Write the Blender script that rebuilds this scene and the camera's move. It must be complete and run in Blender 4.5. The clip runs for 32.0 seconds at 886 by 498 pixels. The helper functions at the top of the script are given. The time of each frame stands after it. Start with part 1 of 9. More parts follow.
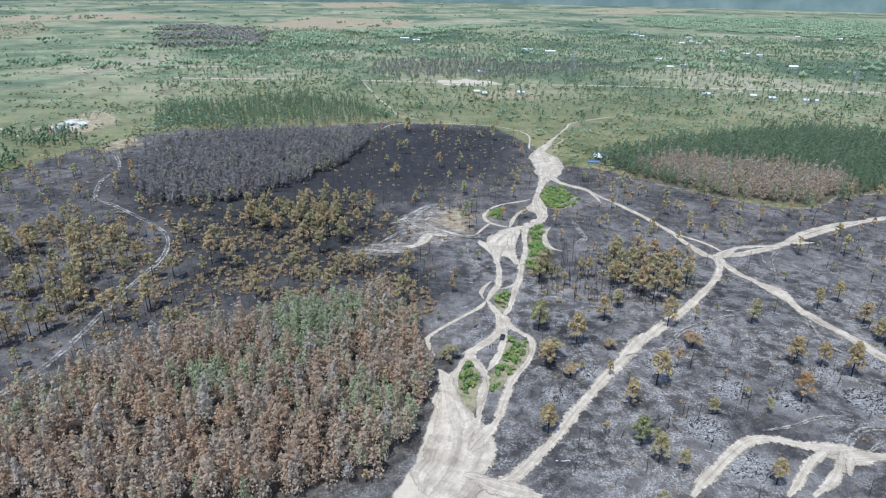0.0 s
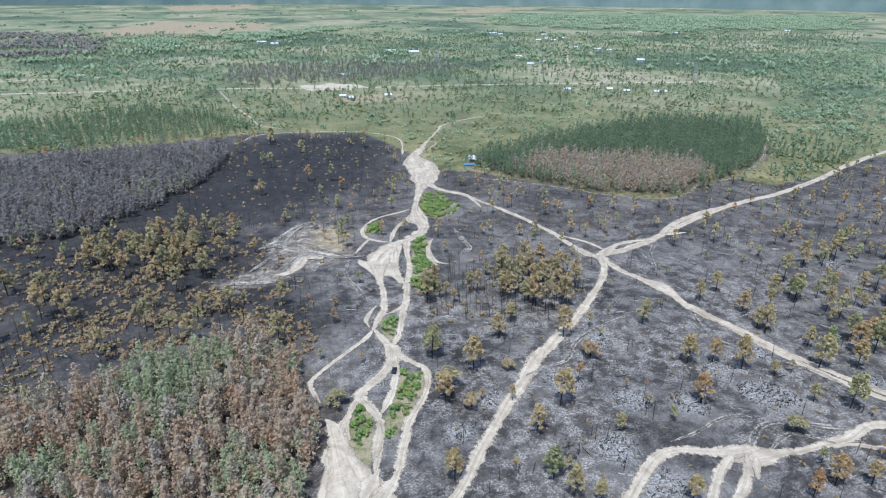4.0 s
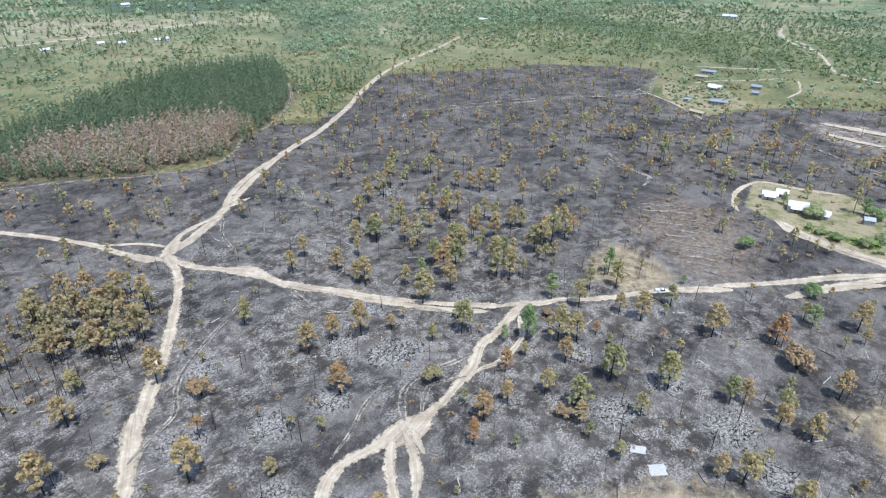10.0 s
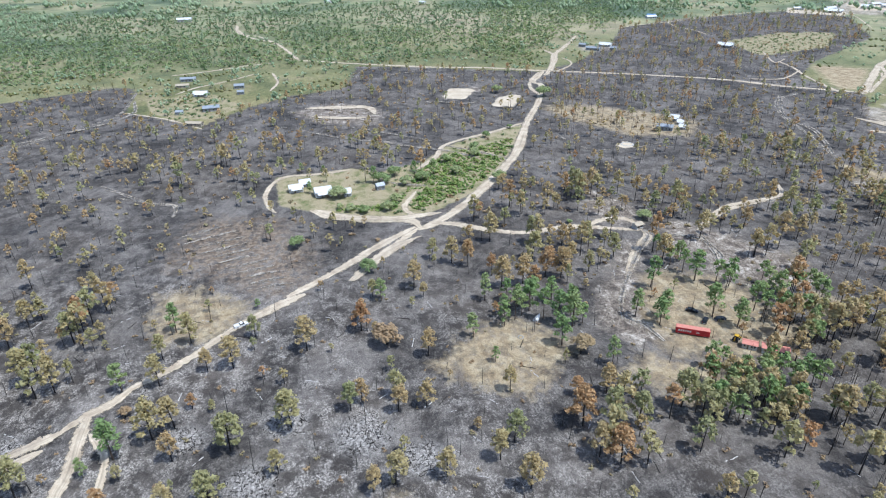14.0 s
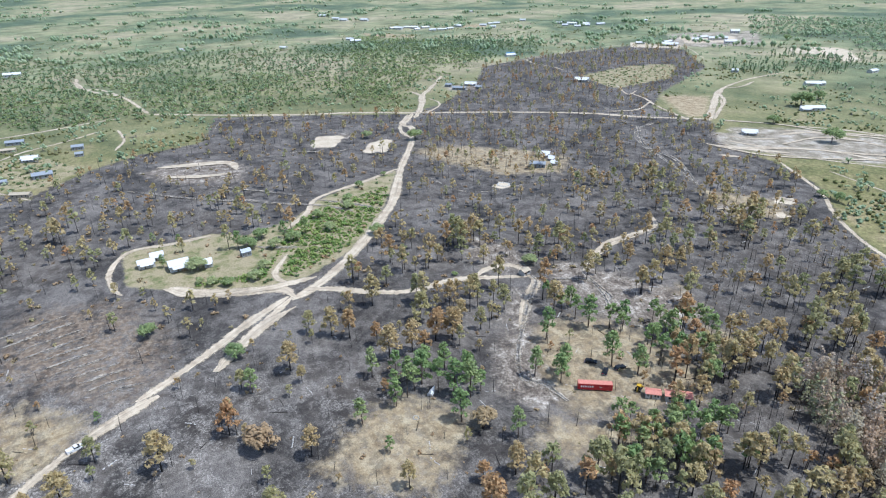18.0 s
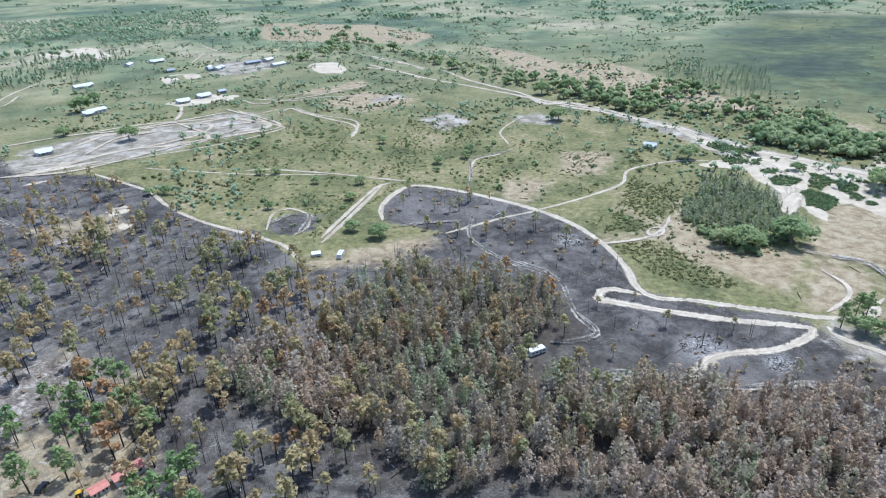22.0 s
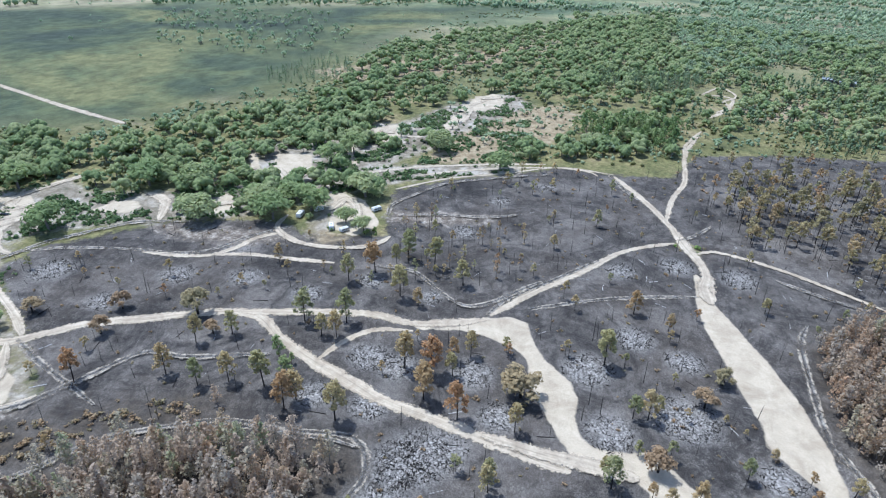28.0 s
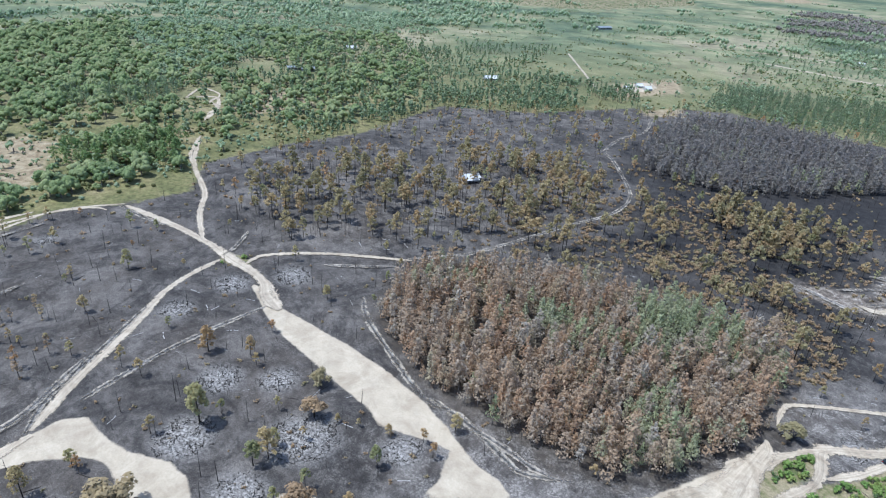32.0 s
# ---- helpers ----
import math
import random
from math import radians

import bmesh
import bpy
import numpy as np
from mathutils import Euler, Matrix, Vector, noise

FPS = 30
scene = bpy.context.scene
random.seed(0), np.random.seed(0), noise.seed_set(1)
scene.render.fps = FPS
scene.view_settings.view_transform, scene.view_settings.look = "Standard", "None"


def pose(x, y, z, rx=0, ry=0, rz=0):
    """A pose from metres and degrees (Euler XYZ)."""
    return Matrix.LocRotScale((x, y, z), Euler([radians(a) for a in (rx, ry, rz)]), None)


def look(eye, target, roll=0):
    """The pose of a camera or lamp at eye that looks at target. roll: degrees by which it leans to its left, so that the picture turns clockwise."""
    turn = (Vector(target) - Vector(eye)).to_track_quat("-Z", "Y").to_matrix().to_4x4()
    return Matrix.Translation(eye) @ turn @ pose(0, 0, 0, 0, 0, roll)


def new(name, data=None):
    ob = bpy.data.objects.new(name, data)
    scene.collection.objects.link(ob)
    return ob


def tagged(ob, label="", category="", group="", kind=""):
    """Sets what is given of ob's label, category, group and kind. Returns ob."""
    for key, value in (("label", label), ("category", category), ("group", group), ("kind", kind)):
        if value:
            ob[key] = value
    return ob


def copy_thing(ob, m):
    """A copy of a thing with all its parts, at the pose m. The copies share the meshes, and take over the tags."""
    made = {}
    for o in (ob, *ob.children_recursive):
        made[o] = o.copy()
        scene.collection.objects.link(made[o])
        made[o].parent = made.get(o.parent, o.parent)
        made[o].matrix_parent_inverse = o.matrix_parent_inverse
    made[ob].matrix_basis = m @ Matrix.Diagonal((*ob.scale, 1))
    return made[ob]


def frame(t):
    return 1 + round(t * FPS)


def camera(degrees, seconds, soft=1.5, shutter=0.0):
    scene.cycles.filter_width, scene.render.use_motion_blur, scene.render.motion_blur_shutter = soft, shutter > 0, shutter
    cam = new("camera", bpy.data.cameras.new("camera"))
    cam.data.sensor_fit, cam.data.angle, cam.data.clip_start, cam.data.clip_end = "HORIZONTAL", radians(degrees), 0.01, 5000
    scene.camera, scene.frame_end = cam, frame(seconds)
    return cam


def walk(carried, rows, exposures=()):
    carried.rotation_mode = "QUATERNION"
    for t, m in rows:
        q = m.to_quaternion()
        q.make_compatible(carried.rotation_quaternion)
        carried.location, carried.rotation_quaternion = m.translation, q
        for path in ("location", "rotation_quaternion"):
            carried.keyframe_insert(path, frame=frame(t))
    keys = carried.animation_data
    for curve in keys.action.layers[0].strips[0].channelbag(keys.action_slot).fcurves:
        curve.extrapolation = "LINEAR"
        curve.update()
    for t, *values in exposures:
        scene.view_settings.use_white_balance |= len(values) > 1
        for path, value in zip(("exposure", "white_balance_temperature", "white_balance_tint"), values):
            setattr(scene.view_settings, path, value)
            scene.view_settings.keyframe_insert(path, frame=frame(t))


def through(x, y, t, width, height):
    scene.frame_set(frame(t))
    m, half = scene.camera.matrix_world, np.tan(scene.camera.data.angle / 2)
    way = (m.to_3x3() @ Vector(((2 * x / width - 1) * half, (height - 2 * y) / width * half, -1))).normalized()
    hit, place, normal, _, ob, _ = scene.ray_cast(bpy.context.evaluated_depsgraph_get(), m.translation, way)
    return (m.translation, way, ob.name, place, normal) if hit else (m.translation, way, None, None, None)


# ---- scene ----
cam = camera(71.05, 32.0, soft=1.15)
walk(cam, [
    (0, look((0.00, 0.00, 144.00), (-0.00, 91.85, 104.45), 0.86)),
    (0.1, look((-0.31, 0.62, 144.00), (3.73, 92.38, 104.46), 0.82)),
    (0.2, look((-0.61, 1.23, 144.01), (6.71, 92.80, 104.48), 0.78)),
    (0.3, look((-0.92, 1.85, 144.02), (8.85, 93.19, 104.49), 0.73)),
    (0.4, look((-1.23, 2.46, 144.02), (10.13, 93.62, 104.51), 0.69)),
    (0.5, look((-1.54, 3.08, 144.03), (10.69, 94.13, 104.52), 0.65)),
    (1, look((-2.11, 5.97, 144.10), (12.19, 96.73, 104.63), 0.64)),
    (1.5, look((-1.95, 8.92, 144.00), (13.06, 99.58, 104.56), 0.70)),
    (2, look((-1.28, 12.23, 143.80), (14.05, 102.84, 104.37), 0.61)),
    (2.5, look((-0.59, 15.72, 143.56), (14.95, 106.34, 104.23), 0.48)),
    (3, look((0.33, 19.39, 143.55), (16.79, 109.86, 104.25), 0.46)),
    (3.5, look((1.15, 23.12, 143.42), (18.76, 113.37, 104.09), 0.48)),
    (5.5, look((6.50, 38.62, 142.25), (29.07, 127.86, 103.18), 0.30)),
    (6, look((7.87, 42.40, 141.85), (30.59, 131.14, 101.73), 0.33)),
    (6.5, look((9.36, 46.20, 141.53), (31.84, 133.73, 98.72), 0.35)),
    (7, look((11.11, 50.32, 141.41), (33.27, 136.53, 95.85), 0.45)),
    (7.5, look((13.45, 54.05, 141.48), (36.96, 139.12, 94.47), 0.52)),
    (7.7, look((14.39, 55.41, 141.39), (42.78, 139.00, 94.43), 0.46)),
    (8, look((15.80, 57.45, 141.26), (55.97, 136.11, 94.37), 0.38)),
    (8.2, look((16.53, 59.09, 141.21), (65.70, 132.45, 94.31), 0.34)),
    (8.3, look((16.89, 59.92, 141.19), (69.69, 130.70, 94.28), 0.31)),
    (8.5, look((17.61, 61.56, 141.14), (77.47, 126.48, 94.22), 0.27)),
    (8.7, look((18.33, 63.37, 141.15), (81.75, 124.80, 94.21), 0.19)),
    (9, look((19.42, 66.09, 141.18), (87.03, 122.84, 94.19), 0.08)),
    (9.5, look((21.75, 69.70, 141.22), (91.77, 123.45, 94.24), 0.16)),
    (10, look((24.63, 72.28, 141.25), (96.63, 123.43, 94.35), 0.21)),
    (10.5, look((27.91, 74.52, 141.03), (102.50, 121.89, 94.21), 0.09)),
    (11, look((31.44, 76.37, 140.72), (108.89, 119.03, 94.01), 0.08)),
    (11.5, look((34.82, 77.79, 140.68), (115.80, 113.34, 94.01), -0.10)),
    (12, look((37.78, 79.02, 140.83), (122.01, 106.05, 94.19), -0.36)),
    (12.5, look((40.72, 79.83, 141.31), (127.37, 97.37, 94.57), -0.56)),
    (13, look((43.47, 80.37, 141.84), (131.49, 87.92, 94.97), -0.72)),
    (13.5, look((46.53, 80.73, 142.01), (134.79, 77.64, 95.09), -0.83)),
    (14, look((49.68, 81.14, 142.06), (136.74, 66.59, 95.05), -0.94)),
    (14.5, look((52.99, 81.45, 142.07), (137.82, 57.24, 94.99), -1.04)),
    (15, look((56.79, 80.90, 142.11), (140.81, 53.92, 95.07), -1.00)),
    (15.5, look((60.26, 79.72, 142.24), (145.52, 51.00, 98.57), -1.04)),
    (17.5, look((72.58, 73.54, 141.51), (157.85, 42.58, 99.43), -1.18)),
    (18, look((75.23, 71.71, 141.51), (159.78, 38.80, 99.44), -1.18)),
    (18.5, look((77.81, 69.73, 141.36), (159.95, 31.25, 99.25), -1.34)),
    (19, look((80.47, 67.62, 141.05), (157.80, 20.37, 98.76), -1.59)),
    (19.5, look((83.06, 65.72, 140.96), (153.14, 8.52, 98.34), -1.70)),
    (20, look((85.46, 63.98, 141.09), (146.44, -2.60, 98.07), -1.82)),
    (20.5, look((88.11, 62.05, 140.94), (138.80, -12.45, 97.58), -1.86)),
    (21, look((90.35, 59.91, 140.85), (129.78, -20.95, 97.19), -1.80)),
    (21.5, look((91.90, 57.32, 140.96), (119.05, -28.26, 96.92), -1.77)),
    (22, look((93.05, 54.62, 141.29), (106.25, -33.94, 96.75), -1.93)),
    (22.5, look((94.34, 51.26, 141.41), (92.65, -38.00, 96.36), -1.73)),
    (23, look((94.87, 47.83, 141.40), (78.61, -39.71, 95.88), -1.55)),
    (23.5, look((94.78, 44.58, 141.52), (64.49, -38.92, 95.58), -1.43)),
    (24, look((94.14, 41.51, 141.74), (50.86, -35.86, 95.48), -1.12)),
    (24.5, look((93.26, 39.05, 141.91), (38.09, -30.17, 95.38), -0.87)),
    (25, look((92.48, 37.05, 142.49), (26.70, -21.93, 95.66), -0.59)),
    (25.5, look((90.83, 34.89, 142.82), (16.78, -13.17, 95.85), -0.36)),
    (26, look((88.30, 32.77, 142.50), (7.78, -3.30, 95.43), -0.04)),
    (26.5, look((85.88, 30.68, 142.36), (1.73, 4.21, 95.26), 0.26)),
    (28.5, look((76.40, 24.37, 145.60), (-11.33, 17.89, 98.04), 1.66)),
    (29, look((73.56, 23.34, 146.02), (-14.34, 27.15, 98.49), 2.19)),
    (29.5, look((70.64, 22.67, 145.94), (-16.36, 37.07, 98.77), 2.60)),
    (30, look((67.47, 22.45, 145.53), (-17.12, 48.24, 98.84), 2.99)),
    (30.5, look((64.48, 22.40, 145.32), (-16.19, 59.25, 99.13), 3.27)),
    (31, look((61.90, 22.60, 144.99), (-14.41, 68.38, 99.37), 3.46)),
    (31.5, look((59.14, 23.30, 144.65), (-14.34, 73.83, 99.41), 3.53)),
    (32, look((56.50, 24.26, 144.45), (-14.08, 79.04, 99.54), 3.63)),
], exposures=[(0, 0.28, 5450, 8), (6, 0.31, 5550, 8), (9, 0.39, 5700, 8), (13, 0.42, 5750, 8), (18, 0.39, 5700, 8), (23, 0.40, 5350, 8), (32, 0.30, 5500, 8)])

# ---- world, sun and exposure ----
SUN_AZ, SUN_EL = radians(-124), radians(66)
world = bpy.data.worlds.new("sky")
scene.world = world
world.use_nodes = True
wn = world.node_tree.nodes
sky = wn.new("ShaderNodeTexSky")
sky.sky_type, sky.sun_disc = "NISHITA", False
sky.sun_elevation, sky.sun_rotation = SUN_EL, radians(90) - SUN_AZ
sky.air_density, sky.dust_density, sky.ozone_density = 1.0, 1.5, 1.0
wn["Background"].inputs["Strength"].default_value = 0.15
world.node_tree.links.new(sky.outputs["Color"], wn["Background"].inputs["Color"])
sun_data = bpy.data.lights.new("sun", "SUN")
sun_data.energy, sun_data.angle, sun_data.color = 3.6, radians(0.6), (1.0, 0.97, 0.92)
sun = new("sun", sun_data)
to_sun = Vector((math.cos(SUN_EL) * math.cos(SUN_AZ), math.cos(SUN_EL) * math.sin(SUN_AZ), math.sin(SUN_EL)))
sun.matrix_world = look(to_sun * 300, (0, 0, 0))

rng = np.random.default_rng(7)


# ---- materials ----
class Nodes:
    """Short hand for building a node material."""

    def __init__(self, name, roughness=0.9):
        self.mat = bpy.data.materials.new(name)
        self.mat.use_nodes = True
        self.t = self.mat.node_tree
        self.bsdf = self.t.nodes["Principled BSDF"]
        self.bsdf.inputs["Roughness"].default_value = roughness
        self.bsdf.inputs["Specular IOR Level"].default_value = 0.25
        self.coord = self.t.nodes.new("ShaderNodeNewGeometry").outputs["Position"]

    def link(self, a, b):
        self.t.links.new(a, b)

    def noise(self, scale, detail=4.0, rough=0.55, warp=0.0, vector=None):
        n = self.t.nodes.new("ShaderNodeTexNoise")
        n.inputs["Scale"].default_value, n.inputs["Detail"].default_value = scale, detail
        n.inputs["Roughness"].default_value, n.inputs["Distortion"].default_value = rough, warp
        self.link(vector or self.coord, n.inputs["Vector"])
        return n.outputs["Fac"]

    def ramp(self, fac, *stops):
        n = self.t.nodes.new("ShaderNodeValToRGB")
        while len(n.color_ramp.elements) < len(stops):
            n.color_ramp.elements.new(0.5)
        for e, (p, c) in zip(n.color_ramp.elements, stops):
            e.position = p
            e.color = (*c, 1) if isinstance(c, tuple) else (c, c, c, 1)
        self.link(fac, n.inputs["Fac"])
        return n.outputs["Color"]

    def mix(self, fac, a, b, how="MIX"):
        n = self.t.nodes.new("ShaderNodeMix")
        n.data_type, n.blend_type = "RGBA", how
        for v, s in ((fac, n.inputs[0]), (a, n.inputs[6]), (b, n.inputs[7])):
            if isinstance(v, (int, float)):
                s.default_value = v if s.type == "VALUE" else (v, v, v, 1)
            elif isinstance(v, tuple):
                s.default_value = (*v, 1)
            else:
                self.link(v, s)
        return n.outputs[2]

    def math(self, how, a, b=0.0, clamp=False):
        n = self.t.nodes.new("ShaderNodeMath")
        n.operation, n.use_clamp = how, clamp
        for v, s in ((a, n.inputs[0]), (b, n.inputs[1])):
            if isinstance(v, (int, float)):
                s.default_value = v
            else:
                self.link(v, s)
        return n.outputs[0]

    def attribute(self, name):
        n = self.t.nodes.new("ShaderNodeAttribute")
        n.attribute_name = name
        return n.outputs["Fac"]

    def along(self, lane, across=5.0, stretch=0.035):
        """A noise drawn out along a track, from its crosswise attribute."""
        x = self.t.nodes.new("ShaderNodeCombineXYZ")
        self.link(self.math("MULTIPLY", lane, across), x.inputs[0])
        far = self.t.nodes.new("ShaderNodeVectorMath")
        far.operation = "MULTIPLY_ADD"
        self.link(self.coord, far.inputs[0])
        far.inputs[1].default_value = (stretch, stretch, 0)
        self.link(x.outputs[0], far.inputs[2])
        return self.noise(1.0, 6, 0.7, 0.2, far.outputs[0])

    def bump(self, height, strength=0.5, distance=0.2):
        n = self.t.nodes.new("ShaderNodeBump")
        n.inputs["Strength"].default_value, n.inputs["Distance"].default_value = strength, distance
        self.link(height, n.inputs["Height"])
        self.link(n.outputs["Normal"], self.bsdf.inputs["Normal"])

    def color(self, c):
        if isinstance(c, tuple):
            self.bsdf.inputs["Base Color"].default_value = (*c, 1)
        else:
            self.link(c, self.bsdf.inputs["Base Color"])
        return self.mat


def sand_color(n):
    """Pale sand with tyre-stirred streaks, shared by tracks and bare pads."""
    c = n.ramp(n.noise(0.12, 5, 0.6, 1.0), (0.3, (0.30, 0.245, 0.178)), (0.5, (0.415, 0.347, 0.258)), (0.7, (0.515, 0.443, 0.338)))
    c = n.mix(n.ramp(n.noise(0.055, 7, 0.7, 0.3), (0.56, 0.0), (0.70, 0.3)), c, (0.27, 0.24, 0.20))
    return n.mix(0.25, c, n.ramp(n.noise(1.3, 4), (0.3, 0.35), (0.7, 0.8)), "OVERLAY")


def spoil_color(n):
    """Scraped ground: streaks of white sand, grey soil and brown litter."""
    c = n.ramp(n.noise(0.16, 10, 0.84, 0.3), (0.38, (0.055, 0.046, 0.040)), (0.47, (0.135, 0.110, 0.088)), (0.54, (0.235, 0.202, 0.165)), (0.63, (0.48, 0.44, 0.385)))
    return n.mix(0.8, c, n.ramp(n.noise(0.9, 7, 0.8), (0.40, 0.22), (0.60, 0.76)), "OVERLAY")


def lane_color(n):
    """Trodden yards and lanes: white sand breaking through tan litter and grass."""
    c = n.ramp(n.noise(0.06, 9, 0.72, 0.3), (0.35, (0.115, 0.118, 0.070)), (0.43, (0.20, 0.172, 0.12)), (0.51, (0.33, 0.29, 0.22)), (0.61, (0.52, 0.48, 0.41)))
    return n.mix(0.5, c, n.ramp(n.noise(0.6, 5, 0.7), (0.32, 0.34), (0.68, 0.72)), "OVERLAY")


def ash_color(n):
    """Charred ground: grey ash, black scorched swaths and white burnt-out spots."""
    base = n.ramp(n.noise(0.03, 8, 0.66, 0.2), (0.34, (0.0245, 0.0222, 0.0205)), (0.44, (0.057, 0.051, 0.046)), (0.60, (0.134, 0.121, 0.109)))
    swath = n.ramp(n.noise(0.022, 5, 0.6, 1.2), (0.43, 0.0), (0.50, 1.0), (0.57, 0.0))
    base = n.mix(n.math("MULTIPLY", swath, 0.8), base, (0.027, 0.0245, 0.0235))
    base = n.mix(0.8, base, n.ramp(n.noise(0.45, 9, 0.78), (0.36, 0.26), (0.50, 0.5), (0.66, 0.76)), "OVERLAY")
    base = n.mix(0.8, base, n.ramp(n.noise(2.6, 6, 0.8), (0.40, 0.20), (0.60, 0.80)), "OVERLAY")
    brown = n.ramp(n.noise(0.02, 5, 0.6), (0.45, 0.0), (0.68, 1.0))
    base = n.mix(n.math("MULTIPLY", brown, 0.34), base, (0.105, 0.085, 0.068))
    spots = n.math("MULTIPLY", n.ramp(n.noise(0.14, 10, 0.78), (0.46, 0.0), (0.57, 1.0)), n.ramp(n.noise(0.020, 3), (0.32, 0.25), (0.54, 1.0)))
    spots = n.math("MULTIPLY", spots, n.ramp(n.noise(1.2, 6, 0.78), (0.44, 0.1), (0.56, 1.0)))
    spots = n.math("MULTIPLY", spots, n.attribute("pale"))
    return n.mix(spots, base, n.ramp(n.noise(2.2, 3), (0.35, (0.185, 0.168, 0.150)), (0.65, (0.50, 0.462, 0.415))))


def make_ground():
    n = Nodes("ground_soil", 0.95)
    ash = ash_color(n)
    white = n.ramp(n.noise(1.1, 4, 0.7), (0.36, (0.062, 0.058, 0.054)), (0.50, (0.248, 0.232, 0.214)), (0.64, (0.47, 0.445, 0.41)))
    # Black char in the north, darkened further: cloud shade put into the colour
    ash = n.mix(n.math("MULTIPLY", n.attribute("shaded_char"), 0.85), ash, n.ramp(n.noise(0.2, 7, 0.7), (0.4, (0.010, 0.010, 0.011)), (0.7, (0.036, 0.035, 0.036))))
    ash = n.mix(n.math("MULTIPLY", n.attribute("ash"), n.ramp(n.noise(0.35, 7, 0.74), (0.36, 0.25), (0.52, 1.0))), ash, white)
    grass = n.ramp(n.noise(0.025, 9, 0.70, 0.2), (0.36, (0.086, 0.092, 0.038)), (0.46, (0.140, 0.138, 0.056)), (0.56, (0.202, 0.180, 0.082)), (0.68, (0.275, 0.222, 0.132)))
    grass = n.mix(0.85, grass, n.ramp(n.noise(0.30, 9, 0.80), (0.38, 0.22), (0.62, 0.76)), "OVERLAY")
    # Far ground, paler and bluer: distance haze put into the base colour
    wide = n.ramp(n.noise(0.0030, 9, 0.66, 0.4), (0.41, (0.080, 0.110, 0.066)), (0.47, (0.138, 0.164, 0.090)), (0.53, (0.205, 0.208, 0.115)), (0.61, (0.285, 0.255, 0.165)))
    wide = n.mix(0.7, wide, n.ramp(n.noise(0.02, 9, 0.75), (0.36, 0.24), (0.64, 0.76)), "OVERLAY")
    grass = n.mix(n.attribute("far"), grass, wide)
    # Olive marsh grass, its base colour darkened to hold cloud shade as well
    marsh = n.ramp(n.noise(0.006, 7, 0.62, 0.6), (0.36, (0.042, 0.056, 0.040)), (0.46, (0.060, 0.078, 0.044)), (0.54, (0.092, 0.108, 0.052)), (0.64, (0.150, 0.150, 0.066)))
    marsh = n.mix(0.7, marsh, n.ramp(n.noise(0.05, 9, 0.8), (0.40, 0.24), (0.60, 0.72)), "OVERLAY")
    grass = n.mix(n.attribute("wet"), grass, marsh)
    dry = n.ramp(n.noise(0.16, 8, 0.74, 0.3), (0.30, (0.125, 0.095, 0.060)), (0.42, (0.225, 0.170, 0.102)), (0.54, (0.325, 0.262, 0.165)), (0.68, (0.40, 0.345, 0.240)))
    dry = n.mix(0.5, dry, n.ramp(n.noise(1.6, 5, 0.75), (0.38, 0.3), (0.62, 0.7)), "OVERLAY")
    lush = n.ramp(n.noise(0.12, 8, 0.72), (0.36, (0.100, 0.122, 0.046)), (0.44, (0.190, 0.178, 0.088)), (0.53, (0.285, 0.242, 0.150)))
    lush = n.mix(0.5, lush, n.ramp(n.noise(1.2, 6, 0.78), (0.40, 0.3), (0.60, 0.7)), "OVERLAY")
    rag = n.math("SUBTRACT", n.noise(0.16, 8, 0.74), 0.5)

    def edge(name, soft, wild=0.9):
        v = n.math("ADD", n.attribute(name), n.math("MULTIPLY", rag, wild))
        return n.ramp(v, (0.5 - soft, 0.0), (0.5 + soft, 1.0))

    litter = n.ramp(n.noise(0.3, 7, 0.72), (0.36, (0.034, 0.029, 0.023)), (0.52, (0.070, 0.057, 0.043)), (0.68, (0.130, 0.105, 0.078)))
    c = n.mix(edge("burn", 0.06), grass, ash)
    c = n.mix(n.math("MULTIPLY", edge("litter", 0.3, 1.4), 0.8), c, litter)
    scraped = n.ramp(n.noise(0.22, 9, 0.78), (0.43, 0.0), (0.53, 1.0))
    rust = n.ramp(n.noise(0.5, 7, 0.75), (0.36, (0.085, 0.062, 0.046)), (0.50, (0.175, 0.128, 0.088)), (0.62, (0.31, 0.26, 0.20)))
    c = n.mix(n.math("MULTIPLY", edge("brown", 0.3, 1.6), n.math("MULTIPLY", scraped, 0.85)), c, rust)
    bare = n.math("MULTIPLY", edge("burn", 0.06), n.math("SUBTRACT", 1.0, scraped))
    c = n.mix(n.math("MULTIPLY", edge("dry", 0.22, 1.7), n.math("SUBTRACT", 1.0, n.math("MULTIPLY", bare, 0.5))), c, dry)
    c = n.mix(edge("spoil", 0.25, 1.5), c, n.mix(n.ramp(edge("burn", 0.06), (0.0, 0.4), (1.0, 1.0)), lane_color(n), spoil_color(n)))
    c = n.mix(edge("lush", 0.10), c, lush)
    c = n.mix(edge("sand", 0.06, 0.55), c, n.mix(0.45, sand_color(n), n.ramp(n.noise(0.09, 7, 0.7, 0.5), (0.38, (0.36, 0.30, 0.22)), (0.55, (0.55, 0.475, 0.36)))))
    n.bump(n.noise(0.9, 6, 0.7), 0.7, 0.4)
    return n.color(c)


